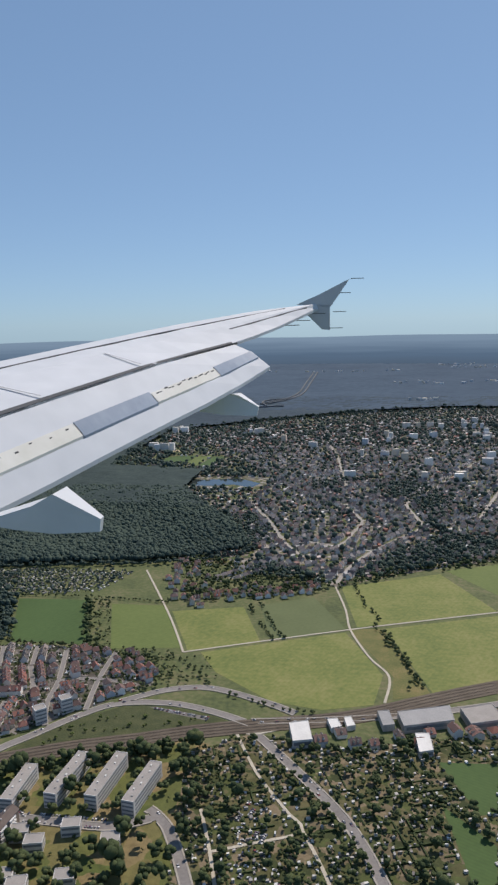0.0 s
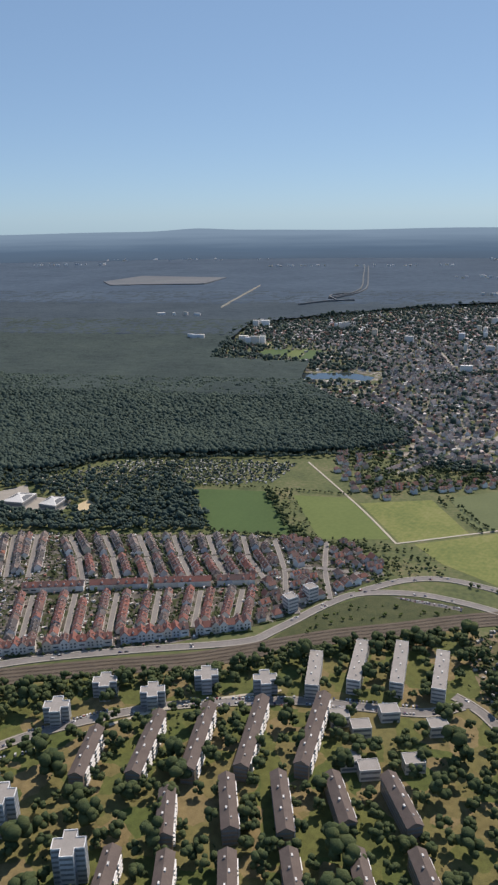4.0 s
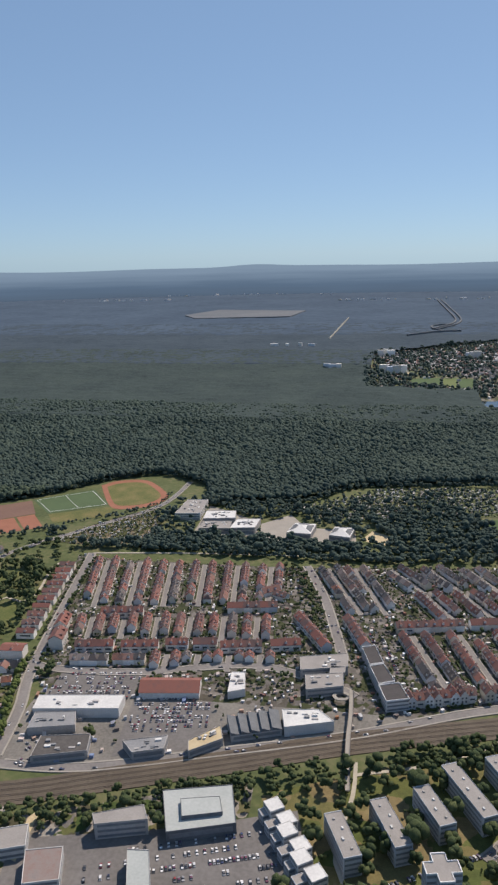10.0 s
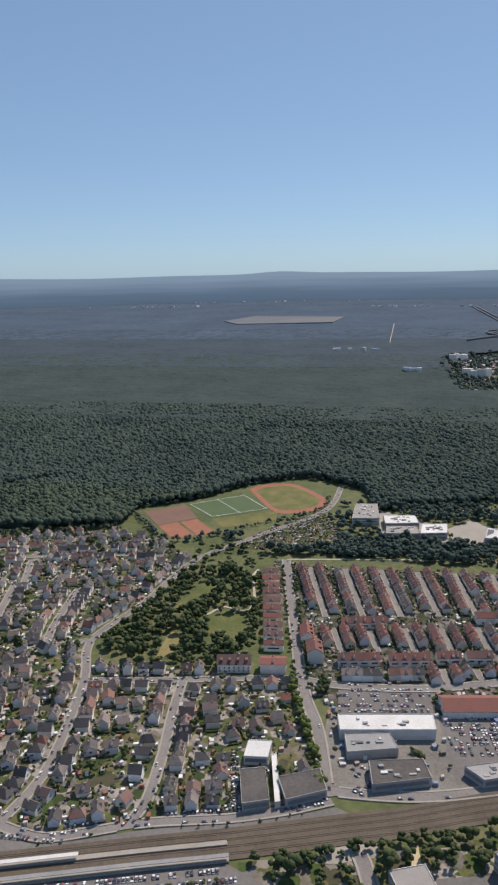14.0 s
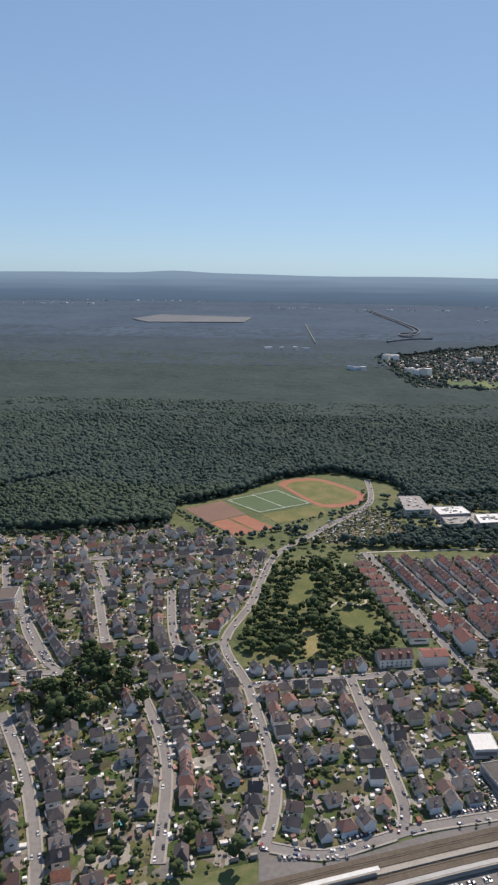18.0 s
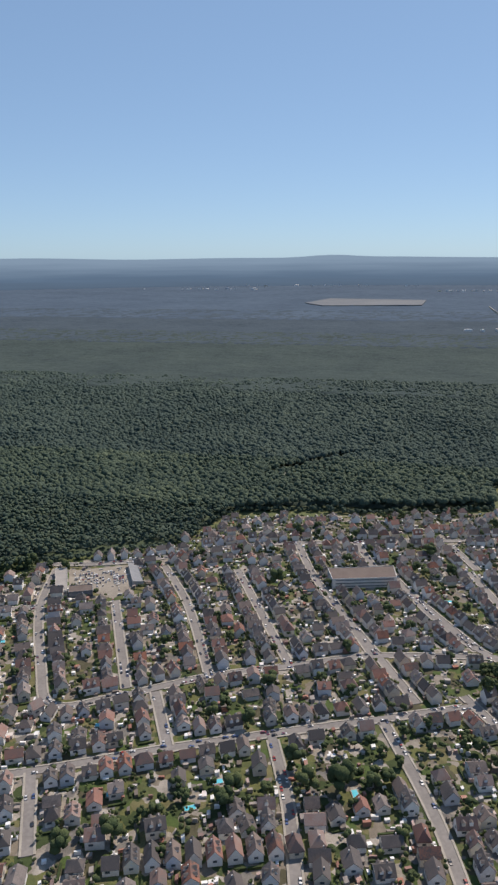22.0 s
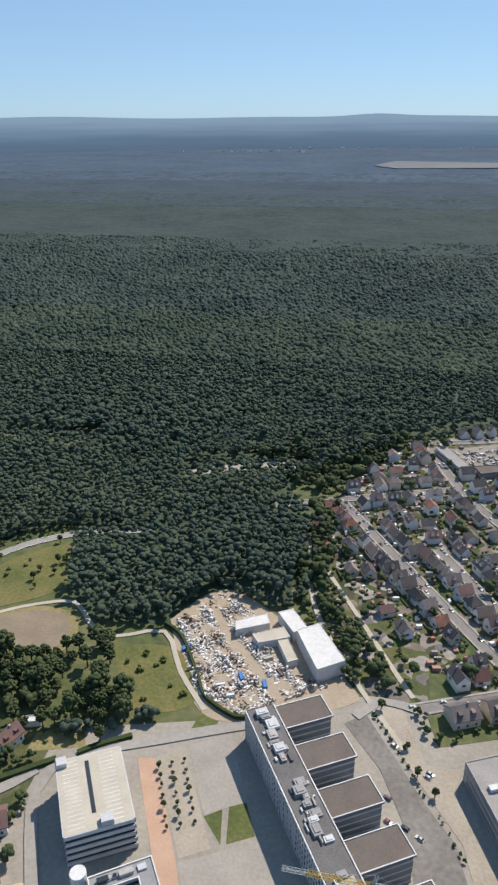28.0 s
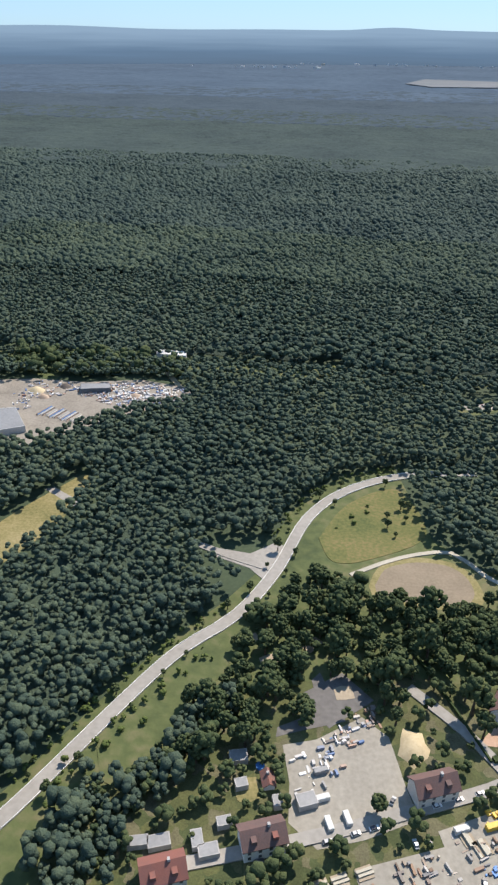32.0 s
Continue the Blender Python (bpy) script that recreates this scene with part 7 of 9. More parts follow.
def off_lane(x, y, keep):
    return min(math.hypot(x - px, y - py) for px, py in smooth_line(LANE, 1.5)) > keep


for seed, mat, share, phase, label in ((77, M_SCRAP_PALE, 0.8, 0.0, "heaps of pale bulky waste, sheets and fridges"), (78, M_SCRAP_DARK, 0.5, 2.1, "heaps of rusty scrap, timber and rubble")):
    sc = Build()
    for x, y in zip(*scatter(YARD, 0.85, seed, 0.5, False)):
        heap = math.sin(x * 0.33 + phase) * math.cos(y * 0.41 + phase) + 0.35 * math.sin(x * 0.9 + y * 0.7 + phase)
        if heap > -0.45 and rnd.random() < share and off_lane(x, y, 1.8):
            h = 0.2 + max(0, heap + 0.2) * rnd.uniform(0.4, 1.5)
            sc.box(x, y, 0, h, rnd.uniform(0.3, 1.2), rnd.uniform(0.2, 0.7), rnd.uniform(0, 3.14))
    tagged(sc.make("scrap_heap", [mat]), label, "scrap", kind="stuff")
for x, y, a, m_, label in ((-1059, 186, 0.5, M_DECK, "beige skip in the scrap yard"), (-1057, 181, 0.5, M_DECK, "orange-brown skip in the scrap yard"), (-1085, 181, 1.0, M_BLUE, "blue skip beside the scrap heaps"), (-1064, 171, 2.0, M_BLUE, "blue tarpaulin over scrap"), (-1056, 169, 1.9, M_BLUE, "blue skip in the scrap yard"), (-1052, 175, 2.2, M_BRONZE, "rusty brown skip in the scrap yard"), (-1070, 166, 0.4, M_ROOF_WHITE, "white box body in the scrap yard"), (-1066, 162, 0.4, M_ROOF_WHITE, "white box body in the scrap yard")):
    b = Build()
    b.box(0, 0, 0, 1.1, 3.4, 1.3)
    b.box(0, 0.55, 1.1, 1.25, 3.4, 0.15)
    b.box(0, -0.55, 1.1, 1.25, 3.4, 0.15)
    ob = b.make("skip", [m_])
    ob.location, ob.rotation_euler = (x, y, 0), (0, 0, a)
    tagged(ob, label, "skip")
for line, w, h, label in (([(-1096, 192), (-1088, 186), (-1078, 169), (-1073, 160), (-1062, 153.6), (-1057, 155.4)], 0.9, 1.5, "dark hedge along the scrap yard"), ([(-1147, 150), (-1139, 136), (-1128.5, 116)], 0.5, 1.0, "dark garden hedge along a lane"), ([(-1128, 116.5), (-1121, 119.5), (-1114, 124.5), (-1108, 129)], 1.6, 1.3, "thick dark hedge behind a garden"), ([(-1103, 132), (-1098, 136), (-1090, 141)], 1.4, 1.3, "thick dark hedge behind the garage"), ([(-1126, 105), (-1119, 96), (-1112, 88)], 1.2, 1.1, "clipped hedge beside the storage yard")):
    b = Build()
    ribbon(b, smooth_line(line, 2.0), -w / 2, w / 2, 0, h)
    tagged(b.make("hedge", [M_HEDGE]), label, "hedge")
for poly, share, seed, mat in (([(-1178, 112), (-1168, 116), (-1163, 106), (-1174, 98)], 0.3, 31, M_SCRAP_PALE), ([(-1140, 95), (-1131, 99), (-1126, 90), (-1120, 80), (-1132, 78)], 0.34, 32, M_SCRAP_DARK), ([(-1122, 88), (-1112, 86), (-1106, 73), (-1124, 72)], 0.3, 36, M_SCRAP_PALE), ([(-1312, 300), (-1278, 308), (-1252, 304), (-1254, 290), (-1272, 282), (-1284, 282), (-1300, 288)], 0.8, 33, M_SCRAP), ([(-1296, 300), (-1268, 306), (-1252, 303), (-1262, 288), (-1284, 286)], 0.6, 38, M_SCRAP_PALE), ([(-1330, 299), (-1306, 303), (-1304, 292), (-1318, 282), (-1330, 286)], 0.3, 39, M_SCRAP), ([(-1172, 103), (-1170, 113), (-1164, 121), (-1157, 125), (-1158, 117), (-1166, 104)], 0.42, 40, M_SCRAP), ([(-1164, 124), (-1156, 129), (-1152, 124), (-1158, 119)], 0.5, 41, M_SCRAP_DARK), ([(-1335, 285), (-1326, 288), (-1318, 272), (-1326, 268)], 0.35, 42, M_SCRAP), ([(-1158, 84), (-1142, 91), (-1136, 84), (-1154, 76)], 0.35, 35, M_SCRAP_DARK), ([(-990, 360), (-962, 372), (-948, 354), (-956, 334), (-982, 345)], 0.14, 34, M_SCRAP_PALE)):
    sc = Build()
    for x, y in zip(*scatter(poly, 1.1, seed, 0.5, False)):
        if rnd.random() < share and math.sin(x * 0.5 + seed) * math.cos(y * 0.45) > -0.25:
            sc.box(x, y, 0, rnd.uniform(0.2, 1.0), rnd.uniform(0.4, 2.4), rnd.uniform(0.25, 0.8), rnd.choice((0.5, 2.07)) + rnd.uniform(-0.15, 0.15))
    tagged(sc.make("yard_goods", [mat]), "stacked goods, pallets and materials in a yard", "goods", kind="stuff")
for cx, cy, n, r, m_, label in ((-1129, 101, 12, 2.0, M_YELLOW, "yellow machine parts in the storage yard"), (-1126, 97, 22, 2.2, M_BLUE, "blue crates in the storage yard"), (-1131.5, 89, 6, 1.3, M_BLUE, "blue crates beside timber"), (-1117, 88, 8, 1.4, M_YELLOW, "yellow machine parts in the storage yard"), (-1120, 86, 8, 1.6, M_ROOF_WHITE, "white crates in the storage yard")):
    sc = Build()
    for _ in range(n):
        sc.box(cx + rnd.uniform(-r, r), cy + rnd.uniform(-r, r), 0, rnd.uniform(0.3, 0.9), rnd.uniform(0.4, 1.3), rnd.uniform(0.3, 0.8), rnd.choice((0.55, 2.12)))
    tagged(sc.make("crates", [m_]), label, "crates", kind="stuff")
for x, y, a, n in ((-1136, 95, 2.1, 4), (-1133, 93.5, 2.1, 5), (-1167, 79.5, 0.5, 4), (-1163, 81.5, 0.5, 4), (-1158, 84, 0.5, 4), (-1113, 80, 0.45, 3)):
    stack = new("timber_stack")
    stack.location, stack.rotation_euler = (x, y, 0), (0, 0, a)
    for i in range(n):
        b = Build()
        b.box(0.2 * (i % 2), (i - n / 2) * 0.75, 0, 0.35 + 0.3 * (i % 3), 3.6, 0.6)
        b.make("beam", [M_DECK if i % 3 else M_EARTH], stack)
    tagged(stack, "stack of pale timber bundles in a yard", "timber")
b = Build()
pile = [(-1147 + r * math.cos(t * 0.5236) * 4.2, 117 + r * math.sin(t * 0.5236) * 5.2) for t, r in enumerate((1, 0.8, 1.1, 0.95, 1.25, 0.9, 0.8, 1.1, 0.9, 1.2, 0.85, 0.95))]
b.v += [(x, y, 0) for x, y in pile] + [(-1147 + (x + 1147) * 0.5, 117 + (y - 117) * 0.55, 1.5) for x, y in pile] + [(-1147, 117, 1.9)]
for k in range(12):
    j = (k + 1) % 12
    b.f += [(k, j, 12 + j, 12 + k), (12 + k, 12 + j, 24)]
    b.m += [0, 0]
tagged(b.make("sand_mound", [M_SAND], smooth=True), "pale sand heap in the gravel yard", "sand heap")


for i in range(9):
    row = new("pipe_stack")
    row.location, row.rotation_euler = (-1311.5 + 2.1 * i, 270 - 0.45 * i, 0), (0, 0, 1.25)
    for j in range(4):
        b = Build()
        b.box((j % 2) * 0.5, (j - 1.5) * 0.42, 0, 0.5 + 0.25 * (j % 3), 9.5 - 1.3 * (i % 3), 0.36)
        b.make("pipe", [(M_SCRAP_PALE, M_BLUE, M_SCRAP_DARK, M_BRONZE, M_ROOF_WHITE, M_DECK)[(i * 2 + j) % 6]], row)
    tagged(row, "stack of long coloured pipes and beams in the yard", "pipes", "stacks of pipes")
block("shed", [(-1304, 297), (-1290, 300), (-1288, 295), (-1302, 291)], 2.6, M_DARKWALL, M_ROOF_GREY, "dark open shed in the scrap yard", "shed", 0, 0.1)
for x, y, r, h, m_, label in ((-1324, 290, 4.5, 2.0, M_SAND, "pale sand heap in the scrap yard"), (-1312, 297, 3.4, 1.8, M_BRONZE, "rusty red scrap heap"), (-1318, 284, 3.2, 1.6, M_SCRAP_DARK, "dark scrap heap on sandy ground"), (-1275, 293, 3.6, 1.7, M_SCRAP_DARK, "dark scrap heap on sandy ground")):
    b = Build()
    r_ = random.Random(int(-x))
    for ring, (f, z) in enumerate(((1.0, 0.0), (0.62, 0.6), (0.3, 0.92))):
        b.v += [(x + r * f * r_.uniform(0.8, 1.2) * math.cos(t * 0.524), y + r * 0.8 * f * r_.uniform(0.8, 1.2) * math.sin(t * 0.524), h * z * r_.uniform(0.85, 1.1)) for t in range(12)]
    b.v.append((x, y, h))
    for t in range(12):
        u = (t + 1) % 12
        b.f += [(t, u, 12 + u, 12 + t), (12 + t, 12 + u, 24 + u, 24 + t), (24 + t, 24 + u, 36)]
        b.m += [0, 0, 0]
    tagged(b.make("heap", [m_], smooth=True), label, "heap")
mark_poly(rect(-1148, 118, 9, 11, 0))


def big_house(x, y, ang, lx, ly, eave, ridge, roof, label, dormers=2):
    base = new("house")
    base.location, base.rotation_euler = (x, y, 0), (0, 0, ang)
    w, r = Build(), Build()
    gable(w, r, 0, 0, 0, lx, ly, eave, ridge, 0.4, 0.25)
    w.make("wall", [M_RENDER_OB], base)
    r.make("roof", [roof], base)
    b = Build()
    b.box(lx * 0.15, 0, ridge - 0.6, ridge + 0.8, 0.6, 0.7, bottom=True)
    b.make("chimney", [M_CONCRETE], base)
    n = max(2, int(lx / 2.2))
    for sy in (-1, 1):
        for st in range(2 if eave > 3.4 else 1):
            for k in range(n):
                b = Build()
                b.box(-lx / 2 + (k + 0.5) * lx / n, sy * (ly / 2 + 0.02), 0.8 + st * 1.7, 1.7 + st * 1.7, 0.7, 0.06, bottom=True)
                b.make("window", [M_GLASS], base)
    for k in range(dormers):
        b = Build()
        b.box((k - (dormers - 1) / 2) * lx / dormers, -ly * 0.28, eave, eave + (ridge - eave) * 0.75, 1.2, ly * 0.3)
        b.make("dormer", [roof], base)
    mark_poly(rect(x, y, lx + 1, ly + 1, ang))
    return tagged(base, label, "house")


big_house(-563, 362, 1.75, 13, 7, 4.6, 7.4, M_ROOF_RED_OB, "long red-roofed house beside the main road", 3)
big_house(-556.5, 342, 1.75, 12, 8, 6.5, 9.0, M_ROOF_RED_OB, "tall grey house with a red roof at a street corner", 2)
big_house(-996, 166, 0.42, 8.5, 7, 3.4, 6.0, M_ROOF_DARK_OB, "new house with a dark roof beside a slope")
big_house(-985, 170.5, 0.42, 8.5, 7, 3.4, 6.0, M_ROOF_DARK_OB, "new house with a dark roof beside a slope")
big_house(-974, 174.5, 0.42, 8, 6.5, 3.2, 5.4, M_ROOF_DARK_OB, "low house with a dark roof beside a slope")
big_house(-596, 325, 0.17, 17, 8.5, 5.0, 8.0, M_ROOF_RED_OB, "long house with a red tile roof beside the park", 4)
big_house(-1143, 105, 0.42, 10, 5.6, 4.2, 6.6, M_ROOF_RED_OB, "two-storey house with a red tile roof beside a yard")
big_house(-1124, 132, 1.2, 7, 5, 3.2, 5.4, M_ROOF_RED_OB, "small red-roofed villa with a garden")
big_house(-1115, 106, 0.5, 8, 6.5, 3.0, 5.0, M_ROOF_DARK_OB, "dark-roofed house among trees")
big_house(-1108, 92, 0.6, 5, 4, 2.6, 4.2, M_ROOF_RED_OB, "small red-roofed shed house")
big_house(-1180, 86, 0.42, 9.5, 6.0, 4.2, 6.4, M_ROOF_RED_OB, "house with a reddish tile roof beside the lane")
big_house(-1199, 75, 0.42, 9, 6, 4.0, 6.2, M_ROOF_RED_OB, "house with a red roof at the edge of the village")
big_house(-1181, 101, 1.9, 3.8, 2.6, 1.6, 2.6, M_ROOF_RED_OB, "small garden house with a red roof", 0)
for x, y, a, lx, ly, label in ((-1191, 82, 0.4, 4.5, 3, "grey shed behind a house"), (-1202, 82, 0.4, 5, 3, "grey garage behind a house"), (-1171.5, 97.5, 0.45, 4.6, 3.4, "pale flat-roofed shed beside the yard"), (-1187, 99, 0.4, 3, 2.4, "wooden shed in a garden plot"), (-1189, 89, 0.4, 3.4, 2.4, "grey shed in a garden plot"), (-1189, 106, 0.3, 4.4, 3.2, "grey hut under trees"), (-1178, 96, 1.9, 3.0, 2.2, "pale shed beside a garden plot"), (-1194, 84, 1.95, 4.2, 2.6, "grey shed behind a house"), (-1207, 81, 0.3, 5.6, 2.4, "long low grey shed beside a hedge")):
    block("shed", rect(x, y, lx, ly, a), 1.7, M_CONCRETE, M_ROOF_GREY, label, "shed", 0, 0.1)
b = Build()
b.prism([(-1183.5 + 1.1 * math.cos(t * 0.3927), 105 + 1.1 * math.sin(t * 0.3927)) for t in range(16)], 0, 0.5)
tagged(b.make("paddling_pool", [M_BLUE]), "round blue garden pool beside a shed", "pool")
block("yard_hall", [(-1334, 262), (-1323, 266), (-1311, 250), (-1321, 244)], 3.0, M_SLAB_WHITE, M_ROOF_GREY, "low hall with a dark grey roof beside the scrap yard", "hall", 0, 0.2)
block("yard_hall", [(-1278, 342), (-1262, 342), (-1261, 336), (-1277, 336)], 4.5, M_SLAB_WHITE, M_ROOF_WHITE, "white flat hall among trees", "hall", 0, 0.2)
block("shed", rect(-1121, 140, 6, 2.4, 0.3), 2.0, M_SLAB_WHITE, M_ROOF_WHITE, "long pale greenhouse shed in a garden", "shed")
for x, y, m_, label in ((-1119, 91.6, M_BLUE, "blue container in the storage yard"), (-1120.2, 90.2, M_BLUE, "blue container in the storage yard"), (-1124.8, 103, M_ROOF_WHITE, "white container in the storage yard"), (-1122.8, 100.6, M_ROOF_WHITE, "white container in the storage yard"), (-1121, 98, M_ROOF_WHITE, "white container in the storage yard"), (-1124, 98, M_ROOF_WHITE, "white container in the storage yard"), (-1130, 99, M_YELLOW, "yellow digger body in the storage yard"), (-1137, 97, M_ROOF_WHITE, "white container in the storage yard"), (-1166, 93, M_ROOF_WHITE, "white truck trailer on the gravel"), (-1162, 95, M_ROOF_WHITE, "white truck trailer on the gravel"), (-1168, 99, M_ROOF_WHITE, "white truck trailer on the gravel"), (-1169, 106, M_ROOF_GREY, "grey container on the gravel")):
    a = random.Random(int(-x * 7 + y)).choice((0.45, 2.0))
    ob = new("container")
    ob.location, ob.rotation_euler = (x, y, 0), (0, 0, a)
    b = Build()
    b.box(0, 0, 0, 1.4, 3.4, 1.3)
    b.make("body", [m_], ob)
    b = Build()
    b.box(0, 0, 1.4, 1.46, 3.2, 1.1)
    b.make("roof_panel", [m_], ob)
    for k in range(5):
        b = Build()
        b.box(-1.4 + k * 0.7, 0, 0, 1.43, 0.1, 1.36)
        b.make("rib", [m_], ob)
    tagged(ob, label, "container")
for pts in ([(-1200, 77), (-1173, 88), (-1149, 99), (-1124, 112), (-1112, 125)], [(-1124, 112), (-1134, 124), (-1148, 136)], [(-1090, 78), (-1097, 92), (-1109, 118), (-1103, 131), (-1080, 142), (-1057, 152), (-1040, 158)], [(-1008, 167), (-1020, 169), (-1027, 161)]):
    road(pts, 3.2, M_LANE, 0, label="pale asphalt lane past yards")
    mark_line(smooth_line(pts), 1.8)

# building site at the edge of the town
field([(-966, 163), (-951, 168), (-938, 150), (-958, 145)], M_EARTH, "bare building plot with stacked materials", 0.05, "building_plot")
rnd = random.Random(71)
sc = Build()
for x, y in zip(*scatter([(-964, 162), (-952, 166), (-940, 151), (-957, 147)], 1.3, 72, 0.5, False)):
    if rnd.random() < 0.3:
        sc.box(x, y, 0, rnd.uniform(0.2, 0.8), rnd.uniform(0.4, 1.8), rnd.uniform(0.3, 0.8), rnd.choice((0.4, 1.97)))
tagged(sc.make("building_materials", [M_SCRAP_PALE]), "pale stacked building materials on bare earth", "materials", kind="stuff")

# ---------- clutter in town: sheds, garages, hedges, cars
rnd = random.Random(61)


def litter(name, zone, step, chance, seed, size, high, label, mat):
    b = Build()
    for x, y in zip(*scatter(zone, step, seed, 0.5)):
        if rnd.random() < chance:
            lx, ly = rnd.uniform(*size), rnd.uniform(size[0] * 0.8, size[1] * 0.7)
            a = rnd.choice((0.3, 1.87)) + rnd.uniform(-0.15, 0.15)
            h = rnd.uniform(*high)
            k = len(b.v)
            p = rect(x, y, lx, ly, a)
            b.v += [(u, v, 0) for u, v in p] + [(u, v, h * (1.0 if i < 2 else 0.82)) for i, (u, v) in enumerate(p)]
            for f in ((0, 1, 5, 4), (1, 2, 6, 5), (2, 3, 7, 6), (3, 0, 4, 7), (4, 5, 6, 7)):
                b.f.append(tuple(k + i for i in f))
                b.m.append(0)
    return tagged(b.make(name, [mat]), label, "sheds", kind="stuff")


litter("garden_sheds", HOMES, 4.2, 0.5, 201, (1.0, 2.8), (0.9, 1.9), "garden sheds, garages and carports", M_SHED)
litter("yard_sheds", ROWS_ZONE, 3.6, 0.26, 202, (0.9, 2.6), (0.9, 1.9), "garages and sheds behind terraces", M_SHED)
litter("allotment_huts", ALLOT, 4.4, 0.6, 203, (1.0, 2.2), (0.9, 1.6), "small allotment huts with pale roofs", M_HUT)
litter("allotment_huts", ALLOT_N, 3.9, 0.8, 204, (1.2, 2.8), (0.9, 1.6), "small allotment huts with pale roofs", M_HUT)
litter("yard_sheds", WORKS, 4.5, 0.4, 205, (1.0, 3.0), (0.8, 2.0), "goods, sheds and vans in works yards", M_SCRAP)
litter("town_buildings", FAR_TOWN, 10.0, 0.55, 206, (2.5, 7.0), (2.2, 4.2), "pale garages, extensions and flat-roofed houses", M_SHED)
litter("town_houses", TOWN_STRIP, 11.0, 0.75, 207, (4.0, 9.0), (2.6, 5.0), "small houses of the distant town", M_SHED)
litter("white_garages", HOMES, 5.0, 0.26, 208, (0.8, 2.4), (0.8, 1.6), "small white garages, vans and garden tents", M_WHITE)
litter("white_garages", ROWS_ZONE, 3.8, 0.14, 209, (0.8, 2.2), (0.8, 1.6), "small white garages, vans and garden tents", M_WHITE)
SCHOOL_ALLOT = [(-638, 487), (-612, 531), (-577, 572), (-556, 532), (-556, 502), (-575, 490), (-605, 485)]
sheet("town_ground", SCHOOL_ALLOT, 0.04, M_ALLOT, "allotment plots with beds and lawns", "ground")
litter("allotment_huts", SCHOOL_ALLOT, 3.4, 0.7, 211, (1.0, 2.2), (0.9, 1.6), "small allotment huts with pale roofs", M_HUT)
hut = Build()
for k in range(26):
    f = rnd.random()
    x, y = -906 + 62 * f + rnd.uniform(-4, 4), 564 + 64 * f + rnd.uniform(-4, 4)
    hut.box(x, y, 0, rnd.uniform(1.6, 3.0), rnd.uniform(2, 5), rnd.uniform(1.6, 3), rnd.choice((0.4, 1.97)))
tagged(hut.make("clearing_huts", [M_SHED]), "small pale huts in a clearing of the wood", "sheds", kind="stuff")
hb = Build()
# allotment hedges
ca, sa = math.cos(1.9), math.sin(1.9)
for i in range(-14, 15):
    for j in range(-14, 15):
        for turn, lx in ((0.0, 9.0), (math.pi / 2, 7.0)):
            u, v = i * 9.0 + (4.5 if turn == 0 else 0), j * 7.0 + (0 if turn == 0 else 3.5)
            x, y = 5 + u * ca - v * sa, 310 + u * sa + v * ca
            poly = rect(x, y, lx - 0.6, 0.7, 1.9 + turn)
            if inside((x, y), ALLOT) and is_free(poly) and rnd.random() < 0.4:
                hb.prism(poly, 0, rnd.uniform(0.5, 1.0))
for x, y, ang, lx, ly, *_ in PLAN:
    if _[-1] in ("dark", "mixed", "red") and rnd.random() < 0.8:
        for s in (rnd.choice((-1, 1)), 0):
            d = (lx / 2 + 2.2) * s if s else 0
            e = 0 if s else (ly / 2 + 2.6) * rnd.choice((-1, 1))
            cx, cy = x + d * math.cos(ang) - e * math.sin(ang), y + d * math.sin(ang) + e * math.cos(ang)
            poly = rect(cx, cy, 0.7 if s else 6, 6 if s else 0.7, ang)
            if is_free(poly):
                hb.prism(poly, 0, rnd.uniform(0.6, 1.1))
tagged(hb.make("garden_hedges", [M_HEDGE]), "clipped hedges between gardens", "hedge", kind="stuff")


def car_shape(bb, gb, x, y, a, ln=2.3, w=1.0, h=0.8):
    c, s = math.cos(a), math.sin(a)

    def at(u, v, z):
        return (x + u * c - v * s, y + u * s + v * c, z)

    L, W = ln / 2, w / 2
    prof = [(-L, 0.12), (L, 0.12), (L, 0.38), (L * 0.5, 0.45), (-L * 0.9, 0.47), (-L, 0.4)]
    n = len(prof)
    bb.solid([at(u, -W, z) for u, z in prof] + [at(u, W, z) for u, z in prof], [tuple(range(n)), tuple(reversed(range(n, 2 * n)))] + [(i, n + i, n + (i + 1) % n, (i + 1) % n) for i in range(n)])
    k = W * 0.82
    gb.solid([at(L * 0.5, -W, 0.44), at(-L * 0.9, -W, 0.46), at(-L * 0.9, W, 0.46), at(L * 0.5, W, 0.44), at(L * 0.15, -k, h - 0.04), at(-L * 0.62, -k, h - 0.04), at(-L * 0.62, k, h - 0.04), at(L * 0.15, k, h - 0.04)], [(0, 4, 5, 1), (1, 5, 6, 2), (2, 6, 7, 3), (3, 7, 4, 0)])
    bb.solid([at(L * 0.15, -k, h - 0.04), at(-L * 0.62, -k, h - 0.04), at(-L * 0.62, k, h - 0.04), at(L * 0.15, k, h - 0.04), at(L * 0.12, -k * 0.9, h), at(-L * 0.58, -k * 0.9, h), at(-L * 0.58, k * 0.9, h), at(L * 0.12, k * 0.9, h)], [(4, 7, 6, 5), (0, 1, 5, 4), (1, 2, 6, 5), (2, 3, 7, 6), (3, 0, 4, 7)])


SPOTS = []
for pts in STREETS + MAIN:
    line = smooth_line(pts, 3.3)
    for side in (1, -1):
        off = offset(line, side * 1.25)
        for k in range(len(off) - 1):
            if rnd.random() < (0.24 if pts in STREETS else 0.13):
                SPOTS.append((off[k][0], off[k][1], math.atan2(off[k + 1][1] - off[k][1], off[k + 1][0] - off[k][0]), 0.2))


